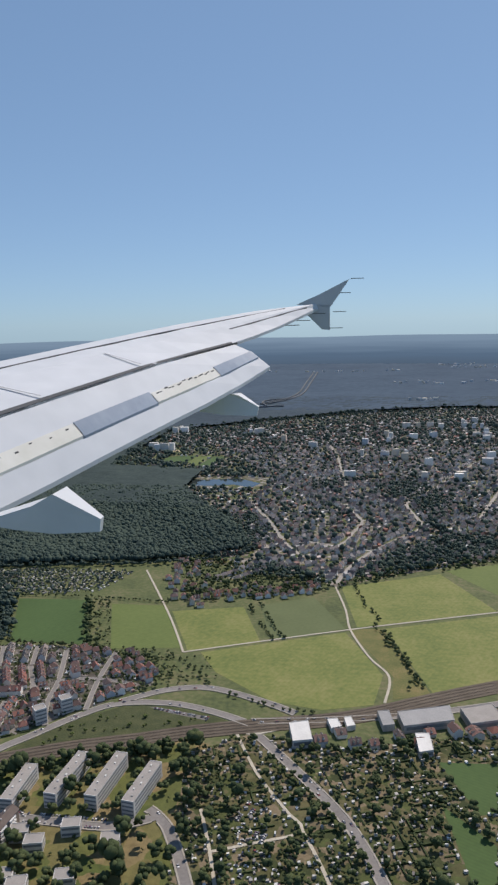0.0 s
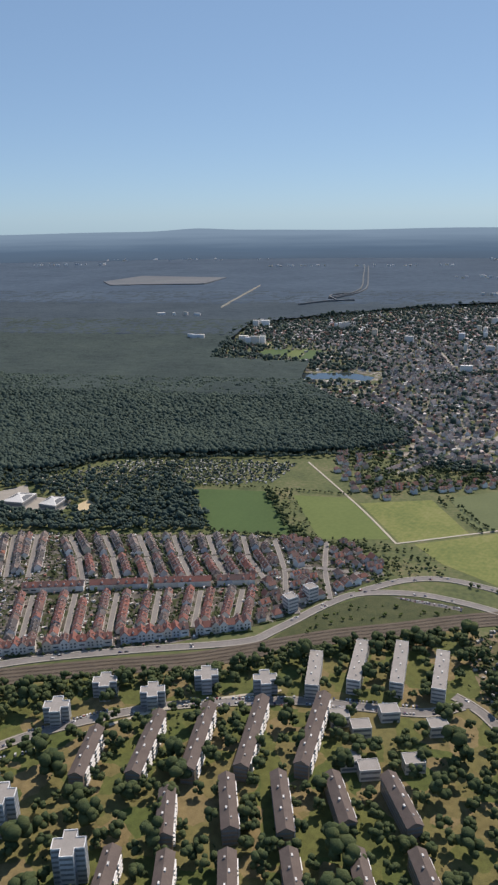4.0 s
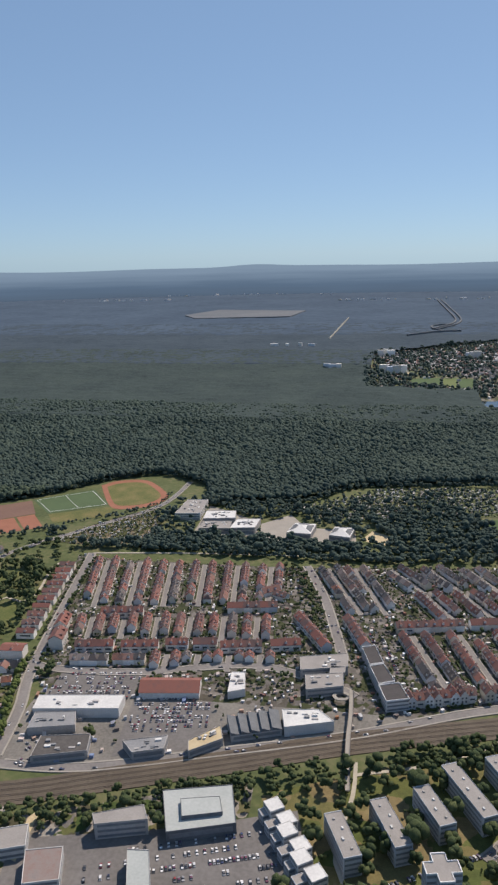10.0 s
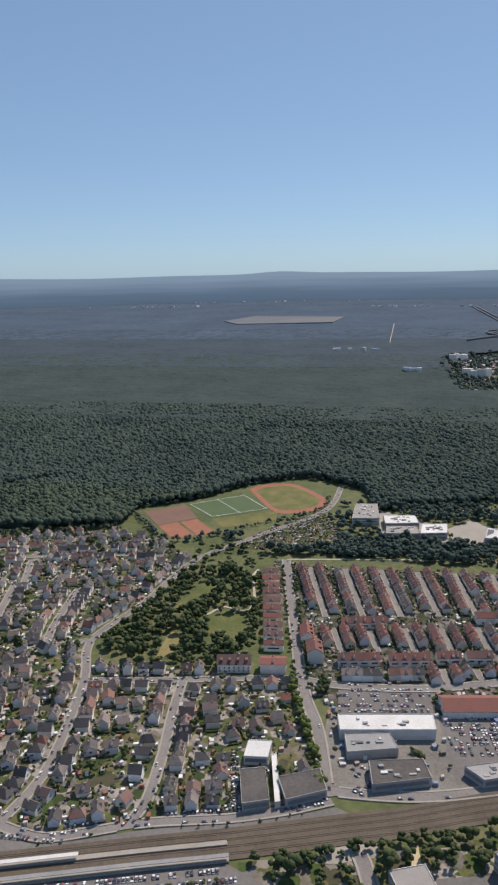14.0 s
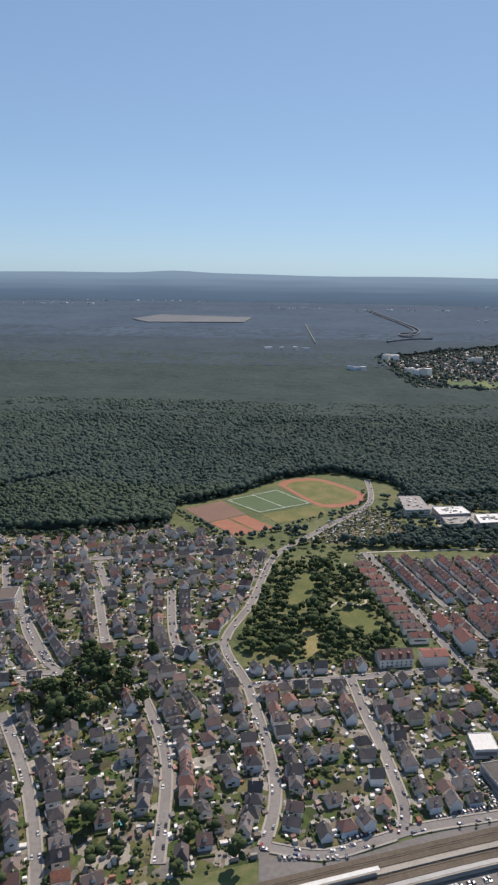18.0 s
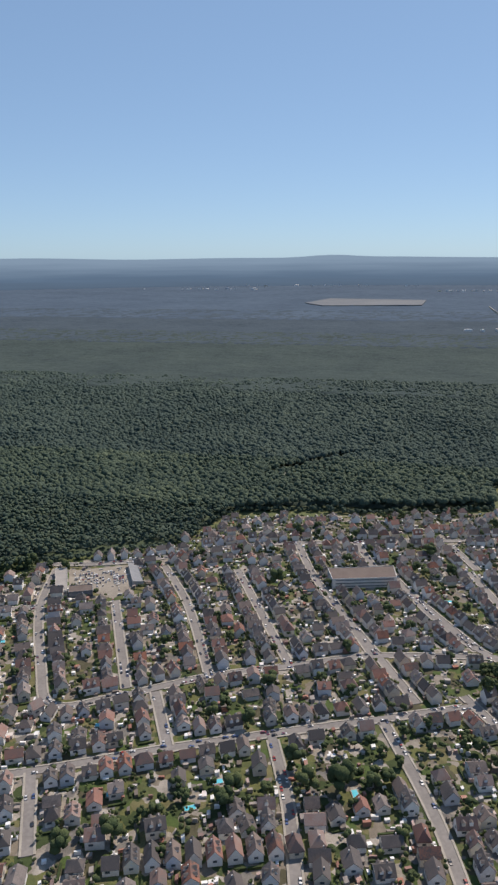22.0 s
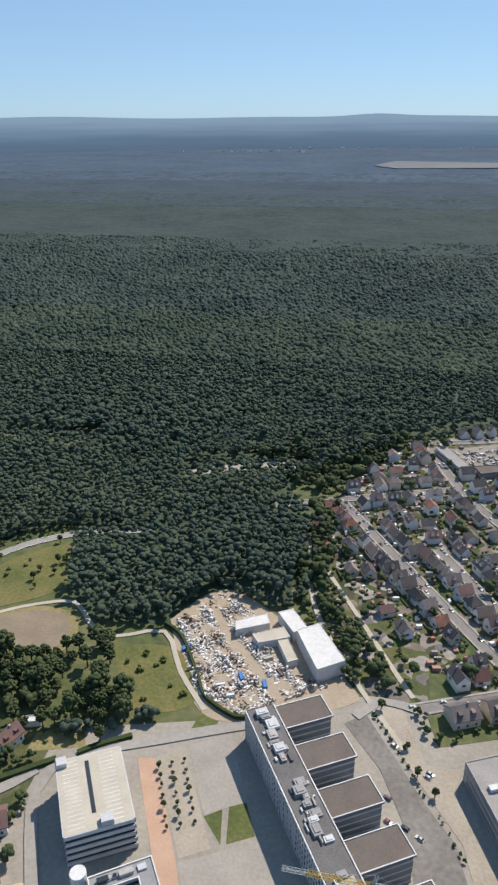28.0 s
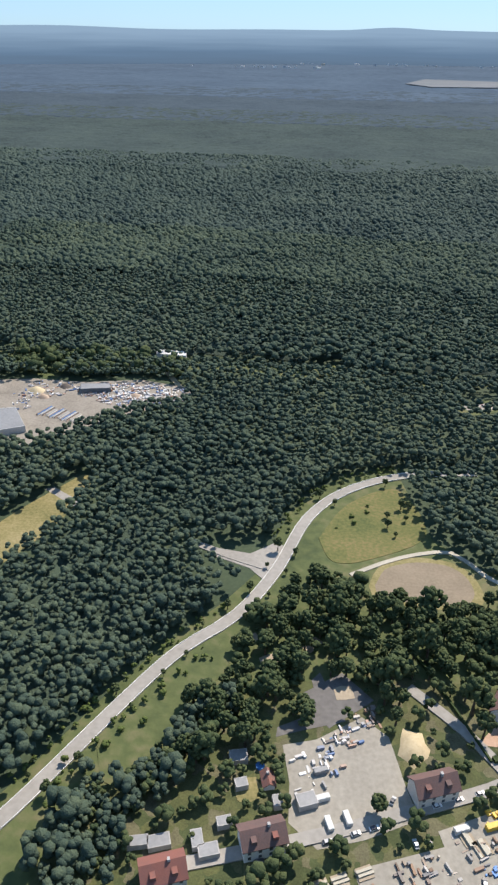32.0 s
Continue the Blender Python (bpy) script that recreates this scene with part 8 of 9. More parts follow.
def lot(poly, ang, seed, fullness=0.6, pitch=(1.45, 4.2)):
    r = random.Random(seed)
    cx, cy = sum(p[0] for p in poly) / len(poly), sum(p[1] for p in poly) / len(poly)
    c, s = math.cos(ang), math.sin(ang)
    for i in range(-45, 46):
        for j in range(-20, 21):
            u, v = i * pitch[0], j * pitch[1]
            x, y = cx + u * c - v * s, cy + u * s + v * c
            if inside((x, y), poly) and r.random() < fullness and is_free_spot(x, y):
                SPOTS.append((x, y, ang + math.pi / 2 + r.choice((0, math.pi)), 0.06))


BUILT = [[(-540, 287), (-498, 294), (-497, 283), (-538, 276)], [(-487, 262), (-468, 269), (-467, 260), (-480, 255)], [(-458, 267), (-446, 280), (-443, 271), (-456, 260)]]


def is_free_spot(x, y):
    return not any(inside((x, y), q) for q in BUILT)


lot([(-541, 317), (-499, 325), (-498, 301), (-540, 293)], 0.16, 1, 0.55)
lot([(-494, 295), (-456, 301), (-453, 282), (-490, 272)], 0.16, 2, 0.6, (1.4, 3.4))
lot([(-440, 218), (-408, 232), (-400, 207), (-430, 192), (-470, 182), (-480, 200)], 0.35, 3, 0.42, (1.45, 5.4))
lot([(-655, 174), (-578, 200), (-550, 188), (-563, 165), (-648, 153)], 0.3, 4, 0.78, (1.45, 4.4))
lot([(-583, 258), (-578, 258), (-573, 229), (-578, 227)], 1.78, 10, 0.8, (1.5, 3.2))
lot([(-556, 231), (-541, 238), (-541, 235), (-555, 228)], 0.4, 11, 0.9, (1.45, 3.0))
lot([(-532, 258), (-526, 260), (-520, 245), (-530, 242)], 1.2, 12, 0.6, (1.5, 3.2))
lot([(-512, 300), (-470, 306), (-466, 301), (-508, 294)], 0.15, 13, 0.6, (1.45, 3.2))
lot([(-134, 414), (-119, 412), (-92, 406), (-93, 402), (-119, 408)], -0.2, 5, 0.85, (1.45, 2.6))
lot([(-62, 330), (-50, 330), (-30, 260), (-50, 255)], 1.3, 6, 0.4)
lot([(-1020, 152), (-1000, 160), (-1008, 120), (-1016, 110)], 1.0, 7, 0.07)
lot([(-1085, 85), (-1094, 88), (-1106, 75), (-1095, 70)], 0.5, 8, 0.5)
lot([(-985, 358), (-962, 368), (-952, 352), (-975, 345)], 0.4, 9, 0.5, (1.6, 3.2))
for (x0, y0), (x1, y1) in (((-235, 296), (-180, 306)), ((-236, 291), (-181, 301)), ((-178, 307), (-122, 307)), ((-178, 301), (-122, 301)), ((-303, 262), (-268, 284)), ((-369, 208), (-330, 231)), ((-330, 231), (-291, 252)), ((-634, 207), (-614, 215.5)), ((-600, 219.5), (-560, 231)), ((-655, 199), (-630, 200.5)), ((-382, 380), (-372, 340)), ((-376, 380), (-366, 340))):
    d = math.hypot(x1 - x0, y1 - y0)
    for k in range(int(d / 1.6)):
        if rnd.random() < 0.75:
            f = k * 1.6 / d
            SPOTS.append((x0 + (x1 - x0) * f, y0 + (y1 - y0) * f, math.atan2(y1 - y0, x1 - x0) + 1.57, 0.12))
for x, y, a in ((-1132, 107, 0.47), (-1137, 104.5, 0.47), (-1142, 102, 0.47), (-1152, 101.5, 1.2), (-1128, 128, 0.3), (-1123, 127, 0.3), (-1160, 92, 0.5), (-1156, 94, 0.5), (-1147, 92, 1.9), (-1144, 93, 1.9), (-1172, 86, 0.45), (-1180, 82, 0.45), (-1166, 89, 0.45), (-1133, 86, 1.6), (-1097, 84, 0.8)):
    SPOTS.append((x, y, a, 0.18))
for k in range(26):
    if k % 5:
        f = k / 25
        SPOTS.append((-1117 + 50 * f, 312 + 14 * f - 3 * f * f + (1.4 if k % 2 else -1.4), 0.3 + 1.57, 0.2))
near = [s for s in SPOTS if s[0] < -640 and s[1] < 235][:125]
nearset = set(near)
paints = []
for k, c in enumerate(((0.75, 0.75, 0.74), (0.04, 0.04, 0.045), (0.3, 0.31, 0.32), (0.55, 0.56, 0.57), (0.3, 0.04, 0.035), (0.05, 0.09, 0.22))):
    paints.append(material("car_paint_%s" % ("white", "black", "grey", "silver", "red", "blue")[k], [tuple(v * 0.85 for v in c), c], 1, 4, rough=0.28, spec=0.5))
M_TYRE = material("tyre_rubber", [(0.015, 0.015, 0.015), (0.03, 0.03, 0.03)], 2, 4)
protos = []
for k, paint in enumerate(paints):
    base = new("car")
    bb, gb = Build(), Build()
    car_shape(bb, gb, 0, 0, 0)
    bb.make("body", [paint], base)
    gb.make("glazing", [M_GLASS], base)
    for sx in (-0.72, 0.72):
        for sy in (-0.47, 0.47):
            wb = Build()
            wb.solid([(sx + 0.2 * math.cos(t * 0.785), sy + dy, 0.2 + 0.2 * math.sin(t * 0.785)) for dy in (-0.08, 0.08) for t in range(8)], [tuple(reversed(range(8))), tuple(range(8, 16))] + [(i, (i + 1) % 8, 8 + (i + 1) % 8, 8 + i) for i in range(8)])
            wb.make("wheel", [M_TYRE], base)
    tagged(base, "parked %s car at the roadside" % ("white", "black", "grey", "silver", "red", "blue")[k], "car", "parked cars")
    protos.append(base)
used = set()
for i, (x, y, a, z) in enumerate(near):
    k = rnd.choice((0, 0, 1, 1, 2, 3, 3, 4, 5))
    m = pose(x, y, z, 0, 0, math.degrees(a))
    if k not in used:
        protos[k].matrix_basis = m
        used.add(k)
    else:
        copy_thing(protos[k], m)
bb, gb = Build(), Build()
for sp in SPOTS:
    if sp not in nearset:
        x, y, a, z = sp
        k0, k1 = len(bb.v), len(gb.v)
        car_shape(bb, gb, x, y, a)
        bb.v[k0:] = [(p[0], p[1], p[2] + z) for p in bb.v[k0:]]
        gb.v[k1:] = [(p[0], p[1], p[2] + z) for p in gb.v[k1:]]
base = tagged(new("parked_cars"), "rows of parked cars seen from the air", "cars", kind="stuff")
bb.make("bodies", [M_CAR], base)
gb.make("glazing", [M_GLASS], base)
pavements()

# ---------- trees in town


def town_trees(name, zone, step, seed, size=(0.9, 1.9), chance=1.0, templates=None, label="garden trees and bushes", mat=None):
    xs, ys = scatter(zone, step, seed)
    rng = np.random.default_rng(seed)
    keep = rng.random(len(xs)) < chance
    if not keep.any():
        return None
    xs, ys = xs[keep], ys[keep]
    rs = rng.uniform(size[0], size[1], len(xs)) * np.where(rng.random(len(xs)) < 0.15, 1.5, 1.0)
    hs = rs * rng.uniform(0.9, 1.3, len(xs))
    return tagged(crowns(name, xs, ys, hs * 1.05, rs, hs, templates or T_MID, mat or M_LEAF_TOWN, seed, True), label, "trees", kind="stuff")


T_PAIR = [blob_template(90 + s, 2) for s in range(6)]
town_trees("garden_trees", HOMES, 4.2, 101, (0.8, 1.8), 0.62, T_PAIR)
town_trees("park_trees", PARK, 4.4, 102, (1.7, 3.5), 0.82, T_RICH)
town_trees("estate_trees", ESTATE, 8.6, 103, (2.9, 4.8), 0.74, T_RICH)
town_trees("estate_bushes", ESTATE, 7.0, 203, (0.8, 1.8), 0.3, T_PAIR, "low bushes on estate lawns")
town_trees("garden_trees", HOMES, 12, 131, (2.0, 3.4), 0.4, T_RICH)
town_trees("street_trees", [(-405, 350), (-399, 350), (-416, 420), (-434, 472), (-446, 470), (-424, 420)], 3.4, 132, (1.2, 2.2), 0.8)
town_trees("street_trees", [(-566, 316), (-561, 318), (-549, 276), (-544, 244), (-548, 244), (-553, 276)], 3.0, 133, (1.1, 1.8), 0.9)
for k, q in enumerate(GREEN[:7]):
    town_trees("garden_trees", q, 4.6, 140 + k, (1.9, 3.6), 0.26 if k not in (2, 3, 4) else (0.6, 0.1, 0.15)[k - 2], T_RICH)
town_trees("clearing_trees", [(-912, 566), (-845, 634), (-841, 627), (-904, 560)], 5, 150, (1.2, 2.6), 0.5)
town_trees("allotment_trees", SCHOOL_ALLOT, 2.6, 151, (0.5, 1.2), 0.62, mat=M_LEAF_TOWN)
mark_poly(SCHOOL_ALLOT)
town_trees("wood_edge_trees", [(-1093, 342), (-1066, 304), (-1046, 300), (-1014, 362), (-1012, 371)], 3.6, 152, (1.7, 3.0), 0.8, T_NEAR)
town_trees("yard_trees", WORKS, 9, 134, (1.0, 2.0), 0.45)
town_trees("garden_trees", [(-600, 470), (-583, 460), (-440, 465), (-385, 475), (-230, 495), (-150, 470), (-140, 440), (-215, 365), (-360, 310), (-560, 310)], 3.4, 104, (0.7, 1.6), 0.75, T_PAIR)
town_trees("tree_belt", [(-640, 505), (-600, 480), (-385, 478), (-300, 492), (-269, 500), (-303, 585), (-330, 600), (-363, 572), (-385, 556), (-390, 505), (-460, 510), (-525, 512), (-590, 520)], 4.6, 105, (1.9, 3.4), 0.85, T_NEAR, mat=M_LEAF_MID)
town_trees("tree_belt", [(-590, 600), (-552, 590), (-470, 556), (-380, 556), (-372, 572), (-430, 562), (-477, 606), (-451, 604), (-530, 590)], 4.8, 118, (1.8, 3.3), 0.7, T_NEAR, mat=M_LEAF_MID)
town_trees("allotment_trees", ALLOT_N, 3.8, 119, (0.9, 1.9), 0.8, mat=M_LEAF_MID)
town_trees("school_trees", [(-640, 480), (-385, 476), (-274, 494), (-306, 588), (-330, 640), (-440, 590), (-530, 580), (-600, 556)], 5.0, 138, (1.7, 3.2), 0.5, T_NEAR, mat=M_LEAF_MID)
town_trees("village_trees", [(-1215, 60), (-1222, 100), (-1195, 128), (-1150, 140), (-1112, 140), (-1098, 60)], 4.0, 120, (1.1, 2.6), 0.6, T_RICH)
town_trees("village_trees", [(-1226, 60), (-1229, 82), (-1218, 110), (-1205, 126), (-1192, 122), (-1196, 106), (-1203, 94), (-1210, 86), (-1210, 60)], 3.0, 220, (1.6, 2.9), 0.85, T_RICH, "dense broadleaf trees at the village edge", M_LEAF)
town_trees("yard_trees", [(-1352, 306), (-1330, 308), (-1304, 309), (-1278, 317), (-1256, 314), (-1260, 334), (-1350, 336)], 3.2, 221, (1.8, 3.4), 0.9, T_NEAR, "bright broadleaf trees behind the scrap yard")
town_trees("yard_trees", [(-1310, 252), (-1300, 240), (-1288, 254), (-1272, 274), (-1250, 284), (-1254, 290), (-1274, 281), (-1294, 262)], 3.0, 222, (1.4, 2.6), 0.8, T_NEAR, "trees along the edge of the scrap yard", M_LEAF)
town_trees("corner_trees", [(-1056, 256), (-1050, 222), (-1036, 197), (-1024, 176), (-1014, 174), (-1021, 189), (-1032, 209), (-1044, 232), (-1040, 262), (-1036, 303), (-1050, 300)], 3.2, 223, (1.5, 2.8), 0.85, T_NEAR, "tall trees and bushes between the path and a street")
town_trees("grove_trees", [(-1200, 150), (-1190, 168), (-1172, 180), (-1158, 168), (-1142, 168), (-1122, 172), (-1116, 150), (-1130, 142), (-1160, 136), (-1185, 128), (-1205, 126)], 3.7, 139, (1.1, 2.7), 0.72, T_NEAR, "trees and undergrowth between yards and meadow")
town_trees("yard_hedge_trees", [(-1106, 146), (-1076, 160), (-1080, 166), (-1090, 162), (-1104, 152)], 3.2, 135, (1.2, 2.4), 0.75, T_RICH)
town_trees("allotment_trees", ALLOT, 3.8, 106, (0.8, 2.0), 0.6)
town_trees("allotment_trees", ALLOT, 9.0, 206, (1.8, 3.2), 0.5, T_NEAR)
town_trees("hedge_trees", [(-240, 590), (-215, 578), (-186, 492), (-145, 494), (-110, 440), (-160, 425), (-205, 497)], 4.0, 107, (1.0, 1.9), 0.55)
town_trees("far_town_trees", FAR_TOWN, 8.5, 108, (1.5, 3.0), 0.75, T_LOW, mat=M_LEAF_MID)
for k, (poly, step) in enumerate((([(-8, 668), (17, 693), (39, 746), (89, 799), (200, 800), (200, 765), (73, 698), (23, 668)], 3.6), ([(47, 1110), (93, 1048), (114, 967), (92, 817), (74, 850), (64, 940), (28, 1018)], 4.6), ([(-190, 870), (-150, 800), (-110, 760), (-100, 800), (-140, 880)], 4.4), ([(-60, 1010), (-10, 1060), (30, 1110), (-20, 1110), (-80, 1050)], 5), ([(100, 900), (300, 1000), (420, 960), (260, 880)], 6), ([(-120, 660), (-100, 690), (-30, 655), (-40, 640)], 4))):
    town_trees("tree_belt", poly, step, 160 + k, (1.8, 3.4), 0.85, T_MID, mat=M_LEAF_MID)
town_trees("far_town_trees", TOWN_STRIP, 16, 136, (2.2, 4.0), 0.6, T_LOW, mat=M_LEAF_MID)
town_trees("lakeside_trees", [(-420, 1160), (-361, 1106), (-299, 1040), (-235, 985), (-150, 1040), (-140, 1180), (-235, 1190), (-290, 1160), (-300, 1300), (-420, 1400)], 10, 137, (2.2, 4.0), 0.6, T_LOW, mat=M_LEAF_MID)
town_trees("field_edge_trees", [(-150, 585), (-40, 616), (80, 700), (300, 760), (420, 900), (200, 765), (60, 695), (-23, 645), (-98, 680), (-185, 720)], 4.6, 109, (1.4, 2.8), 0.75)
def hedge_row(name, line, seed, size=(1.0, 1.9), step=2.6, wide=1.2, mat=None, label="row of bushes and small trees beside a track"):
    """Bushes along a line, off it by chance."""
    r = np.random.default_rng(seed)
    pts = np.array(smooth_line(line, step))
    pts = pts[r.random(len(pts)) < 0.86]
    rs = r.uniform(size[0], size[1], len(pts))
    hs = rs * r.uniform(0.8, 1.4, len(pts))
    tagged(crowns(name, pts[:, 0] + r.uniform(-wide, wide, len(pts)), pts[:, 1] + r.uniform(-wide, wide, len(pts)), hs, rs, hs, T_NEAR, mat or M_LEAF_TOWN, seed, True), label, "trees", kind="stuff")


hedge_row("wood_edge", [(-535, 588), (-451, 602), (-405, 650), (-332, 663), (-221, 680), (-155, 702), (-112, 742)], 165, (1.9, 3.2), 2.4, 2.6, M_LEAF_MID, "edge of the wood with full crowns")
hedge_row("wood_edge", [(-1093, 341), (-1012, 369), (-945, 410), (-921, 470), (-873, 486), (-801, 492), (-735, 514)], 166, (1.5, 2.7), 2.2, 1.6, M_LEAF, "edge of the wood with full crowns")
hedge_row("wood_edge", [(-1478, 342), (-1300, 328), (-1230, 343), (-1156, 331), (-1093, 342)], 167, (1.5, 2.7), 2.2, 2.2, M_LEAF, "edge of the wood with full crowns")
hedge_row("wood_edge", [(-737, 520), (-735, 560), (-694, 590), (-650, 643), (-602, 670), (-547, 642), (-537, 592)], 168, (1.6, 2.8), 2.4, 2.0, M_LEAF_MID, "edge of the wood with full crowns")
hedge_row("wood_edge", [(690, 1420), (600, 1895), (267, 1996), (0, 1900), (-268, 1708), (-420, 1556), (-420, 1165)], 169, (4.0, 6.5), 8.0, 4.0, M_LEAF_MID, "edge of the distant wood beyond the town")
hedge_row("path_trees", [(-1056, 258), (-1050, 215), (-1035, 186), (-1029, 176)], 155, (1.3, 2.5), 2.4, 1.2, label="thick bushes and trees beside a path")
hedge_row("path_trees", [(-1048, 250), (-1043, 215), (-1027, 182)], 156, (1.2, 2.4), 2.8, 1.4, label="thick bushes and trees beside a path")
hedge_row("wood_edge", [(-1122, 189), (-1099, 197), (-1084, 219), (-1062, 210), (-1052, 216), (-1048, 248)], 157, (1.4, 2.6), 2.2, 1.6, M_LEAF, "edge of the wood beside the scrap yard")
hedge_row("station_trees", [(-640, 198), (-612, 209.5), (-575, 219), (-545, 230)], 230, (0.5, 0.9), 5.0, 0.3, label="row of small trees between a road and the railway")
hedge_row("verge_bushes", [(-1231, 88), (-1222, 106), (-1211, 128), (-1204, 140)], 231, (0.5, 1.3), 1.8, 3.2, M_SHRUB, "low bushes in rough grass beside the country road")
for k, (line, m_, size) in enumerate((([(-1258, 62), (-1243, 92), (-1229, 123), (-1219, 142), (-1209, 159)], M_LEAF, (1.4, 2.6)), ([(-1196, 196), (-1192, 213), (-1178, 237), (-1154, 252), (-1124, 257)], M_LEAF, (1.4, 2.6)), ([(-1254, 64), (-1239, 94), (-1226, 122), (-1215, 142), (-1204, 158)], M_SHRUB, (0.5, 1.2)), ([(-1193, 196), (-1188, 213), (-1175, 234), (-1152, 249)], M_SHRUB, (0.5, 1.2)))):
    hedge_row("wood_edge", line, 225 + k, size, 2.0, 1.5, m_, "bushes and full crowns along the country road")
for k, line in enumerate(([(-1022, 163.5), (-1014, 150), (-1007.4, 136.5)], [(-1003.4, 131), (-998, 119)])):
    hedge_row("road_bushes", line, 232 + k, (0.4, 0.8), 2.2, 0.3, label="row of low bushes beside a service road")
hedge_row("slope_bushes", [(-1008, 165), (-1003, 157), (-994, 160), (-980, 165)], 234, (0.7, 1.6), 1.6, 1.6, label="thick bushes on a grass slope")
hedge_row("meadow_trees", [(-1110, 138), (-1098, 143), (-1086, 149)], 235, (1.8, 3.0), 2.2, 1.6, M_LEAF, "large trees at the edge of a meadow")
for k, line in enumerate(([(-182, 366), (-160, 380), (-130, 392), (-100, 400)], [(-176, 380), (-155, 396), (-130, 404)])):
    hedge_row("embankment_scrub", line, 159 + 40 * k, (0.7, 1.6), 3.0, 3.0, M_SHRUB, "low scrub on the embankment")
hedge_row("court_trees", [(-738, 552), (-712, 524), (-690, 494), (-668, 496), (-648, 512)], 145, (1.4, 2.8), 2.4, 2.0, M_LEAF_MID, "trees round the tennis courts")
hedge_row("court_trees", [(-574, 612), (-578, 578), (-598, 560), (-614, 544), (-640, 522)], 146, (1.0, 2.0), 2.8, 1.4, M_LEAF_MID, "bushes between the sports ground and a road")
hedge_row("court_trees", [(-655, 518), (-640, 508), (-640, 495)], 147, (1.4, 2.6), 2.6, 3.0, M_LEAF_MID, "trees between the park and the sports ground")
hedge_row("court_trees", [(-652, 478), (-640, 482), (-622, 478), (-604, 476)], 148, (1.6, 3.0), 2.6, 6.0, M_LEAF_TOWN, "tall park trees beside a road")
hedge_row("court_trees", [(-650, 455), (-630, 458), (-610, 458)], 149, (1.6, 3.0), 2.6, 7.0, M_LEAF_TOWN, "tall park trees beside a road")
hedge_row("hedge_row", [(34, 455), (34, 485), (22, 520), (14, 545)], 170, (1.2, 2.2), wide=3.0)
hedge_row("hedge_row", [(40, 458), (30, 500), (20, 540)], 171, (1.2, 2.0), wide=2.0)
hedge_row("hedge_row", [(-6, 640), (2, 600), (14, 565), (10, 552)], 172, (1.0, 1.8), wide=1.5)
hedge_row("hedge_row", [(-94, 584), (-80, 548), (-66, 520)], 173, (1.0, 1.7))
hedge_row("hedge_row", [(-86, 590), (-72, 552), (-58, 522)], 174, (1.0, 1.7))
hedge_row("hedge_row", [(-141, 490), (-120, 470), (-93, 438), (-60, 424), (-30, 416)], 175, (1.1, 2.0), 5.0)
hedge_row("hedge_row", [(-240, 584), (-222, 540), (-205, 497), (-190, 492)], 176, (1.8, 3.2), 2.4, 3.0)
hedge_row("hedge_row", [(-306, 585), (-290, 540), (-270, 499)], 177, (1.0, 1.8), 2.4, 0.8)
hedge_row("hedge_row", [(-303, 588), (-240, 590), (-166, 584)], 178, (1.0, 1.6), 3.0, 0.8)
hedge_row("hedge_row", [(-272, 494), (-205, 490), (-150, 478)], 179, (1.2, 2.4), 2.6, 1.5)
for k, (a0, a1) in enumerate((((-145, 480), (-108, 484)), ((-142, 466), (-104, 470)), ((-138, 452), (-98, 456)))):
    hedge_row("orchard_row", [a0, a1], 180 + k, (0.9, 1.4), 4.0, 0.5, label="row of orchard trees in rough grass")
south = offset([p for p in RAIL if -378 < p[0] < -110], -10.5)
for k, d in enumerate((0, -3.4, -6.8)):
    hedge_row("railway_trees", offset(south, d), 185 + k, (1.8, 3.3), 3.0, 1.4, label="belt of dark trees along the railway")
hedge_row("railway_trees", offset([p for p in RAIL if -560 < p[0] < -400], -10.5), 189, (1.3, 2.6), 3.4, 1.4, label="belt of dark trees along the railway")
hedge_row("street_trees", offset(smooth_line([(-588, 458), (-575, 390), (-559, 314)]), 3.6), 190, (1.3, 2.1), 3.2, 0.3, label="row of street trees beside a main road")
hedge_row("street_trees", offset(smooth_line([(-588, 458), (-575, 390), (-559, 314)]), -3.6), 191, (1.1, 1.8), 4.0, 0.3, label="row of street trees beside a main road")
hedge_row("street_trees", [(-565, 316), (-559, 297), (-554, 280), (-547, 262), (-542.5, 244)], 192, (1.9, 3.0), 2.3, 0.5, M_SHRUB, "dense row of tall trees beside a main road")
hedge_row("street_trees", [(-551, 320), (-548, 312), (-551, 306)], 199, (2.2, 3.2), 2.5, 1.2, label="tall trees at a street corner")
hedge_row("station_trees", [(-652, 166), (-610, 180), (-572, 193)], 198, (1.0, 1.9), 6.0, 0.6, label="row of trees in the station car park")
hedge_row("street_trees", [(-360, 311), (-300, 329), (-250, 349), (-216, 362)], 193, (0.8, 1.3), 5.5, 0.3, label="row of small street trees before terraces")
hedge_row("street_trees", [(-30, 345), (-13, 320), (4, 290), (20, 240)], 194, (1.0, 2.0), 4.0, 1.2, label="trees and bushes beside the main road")
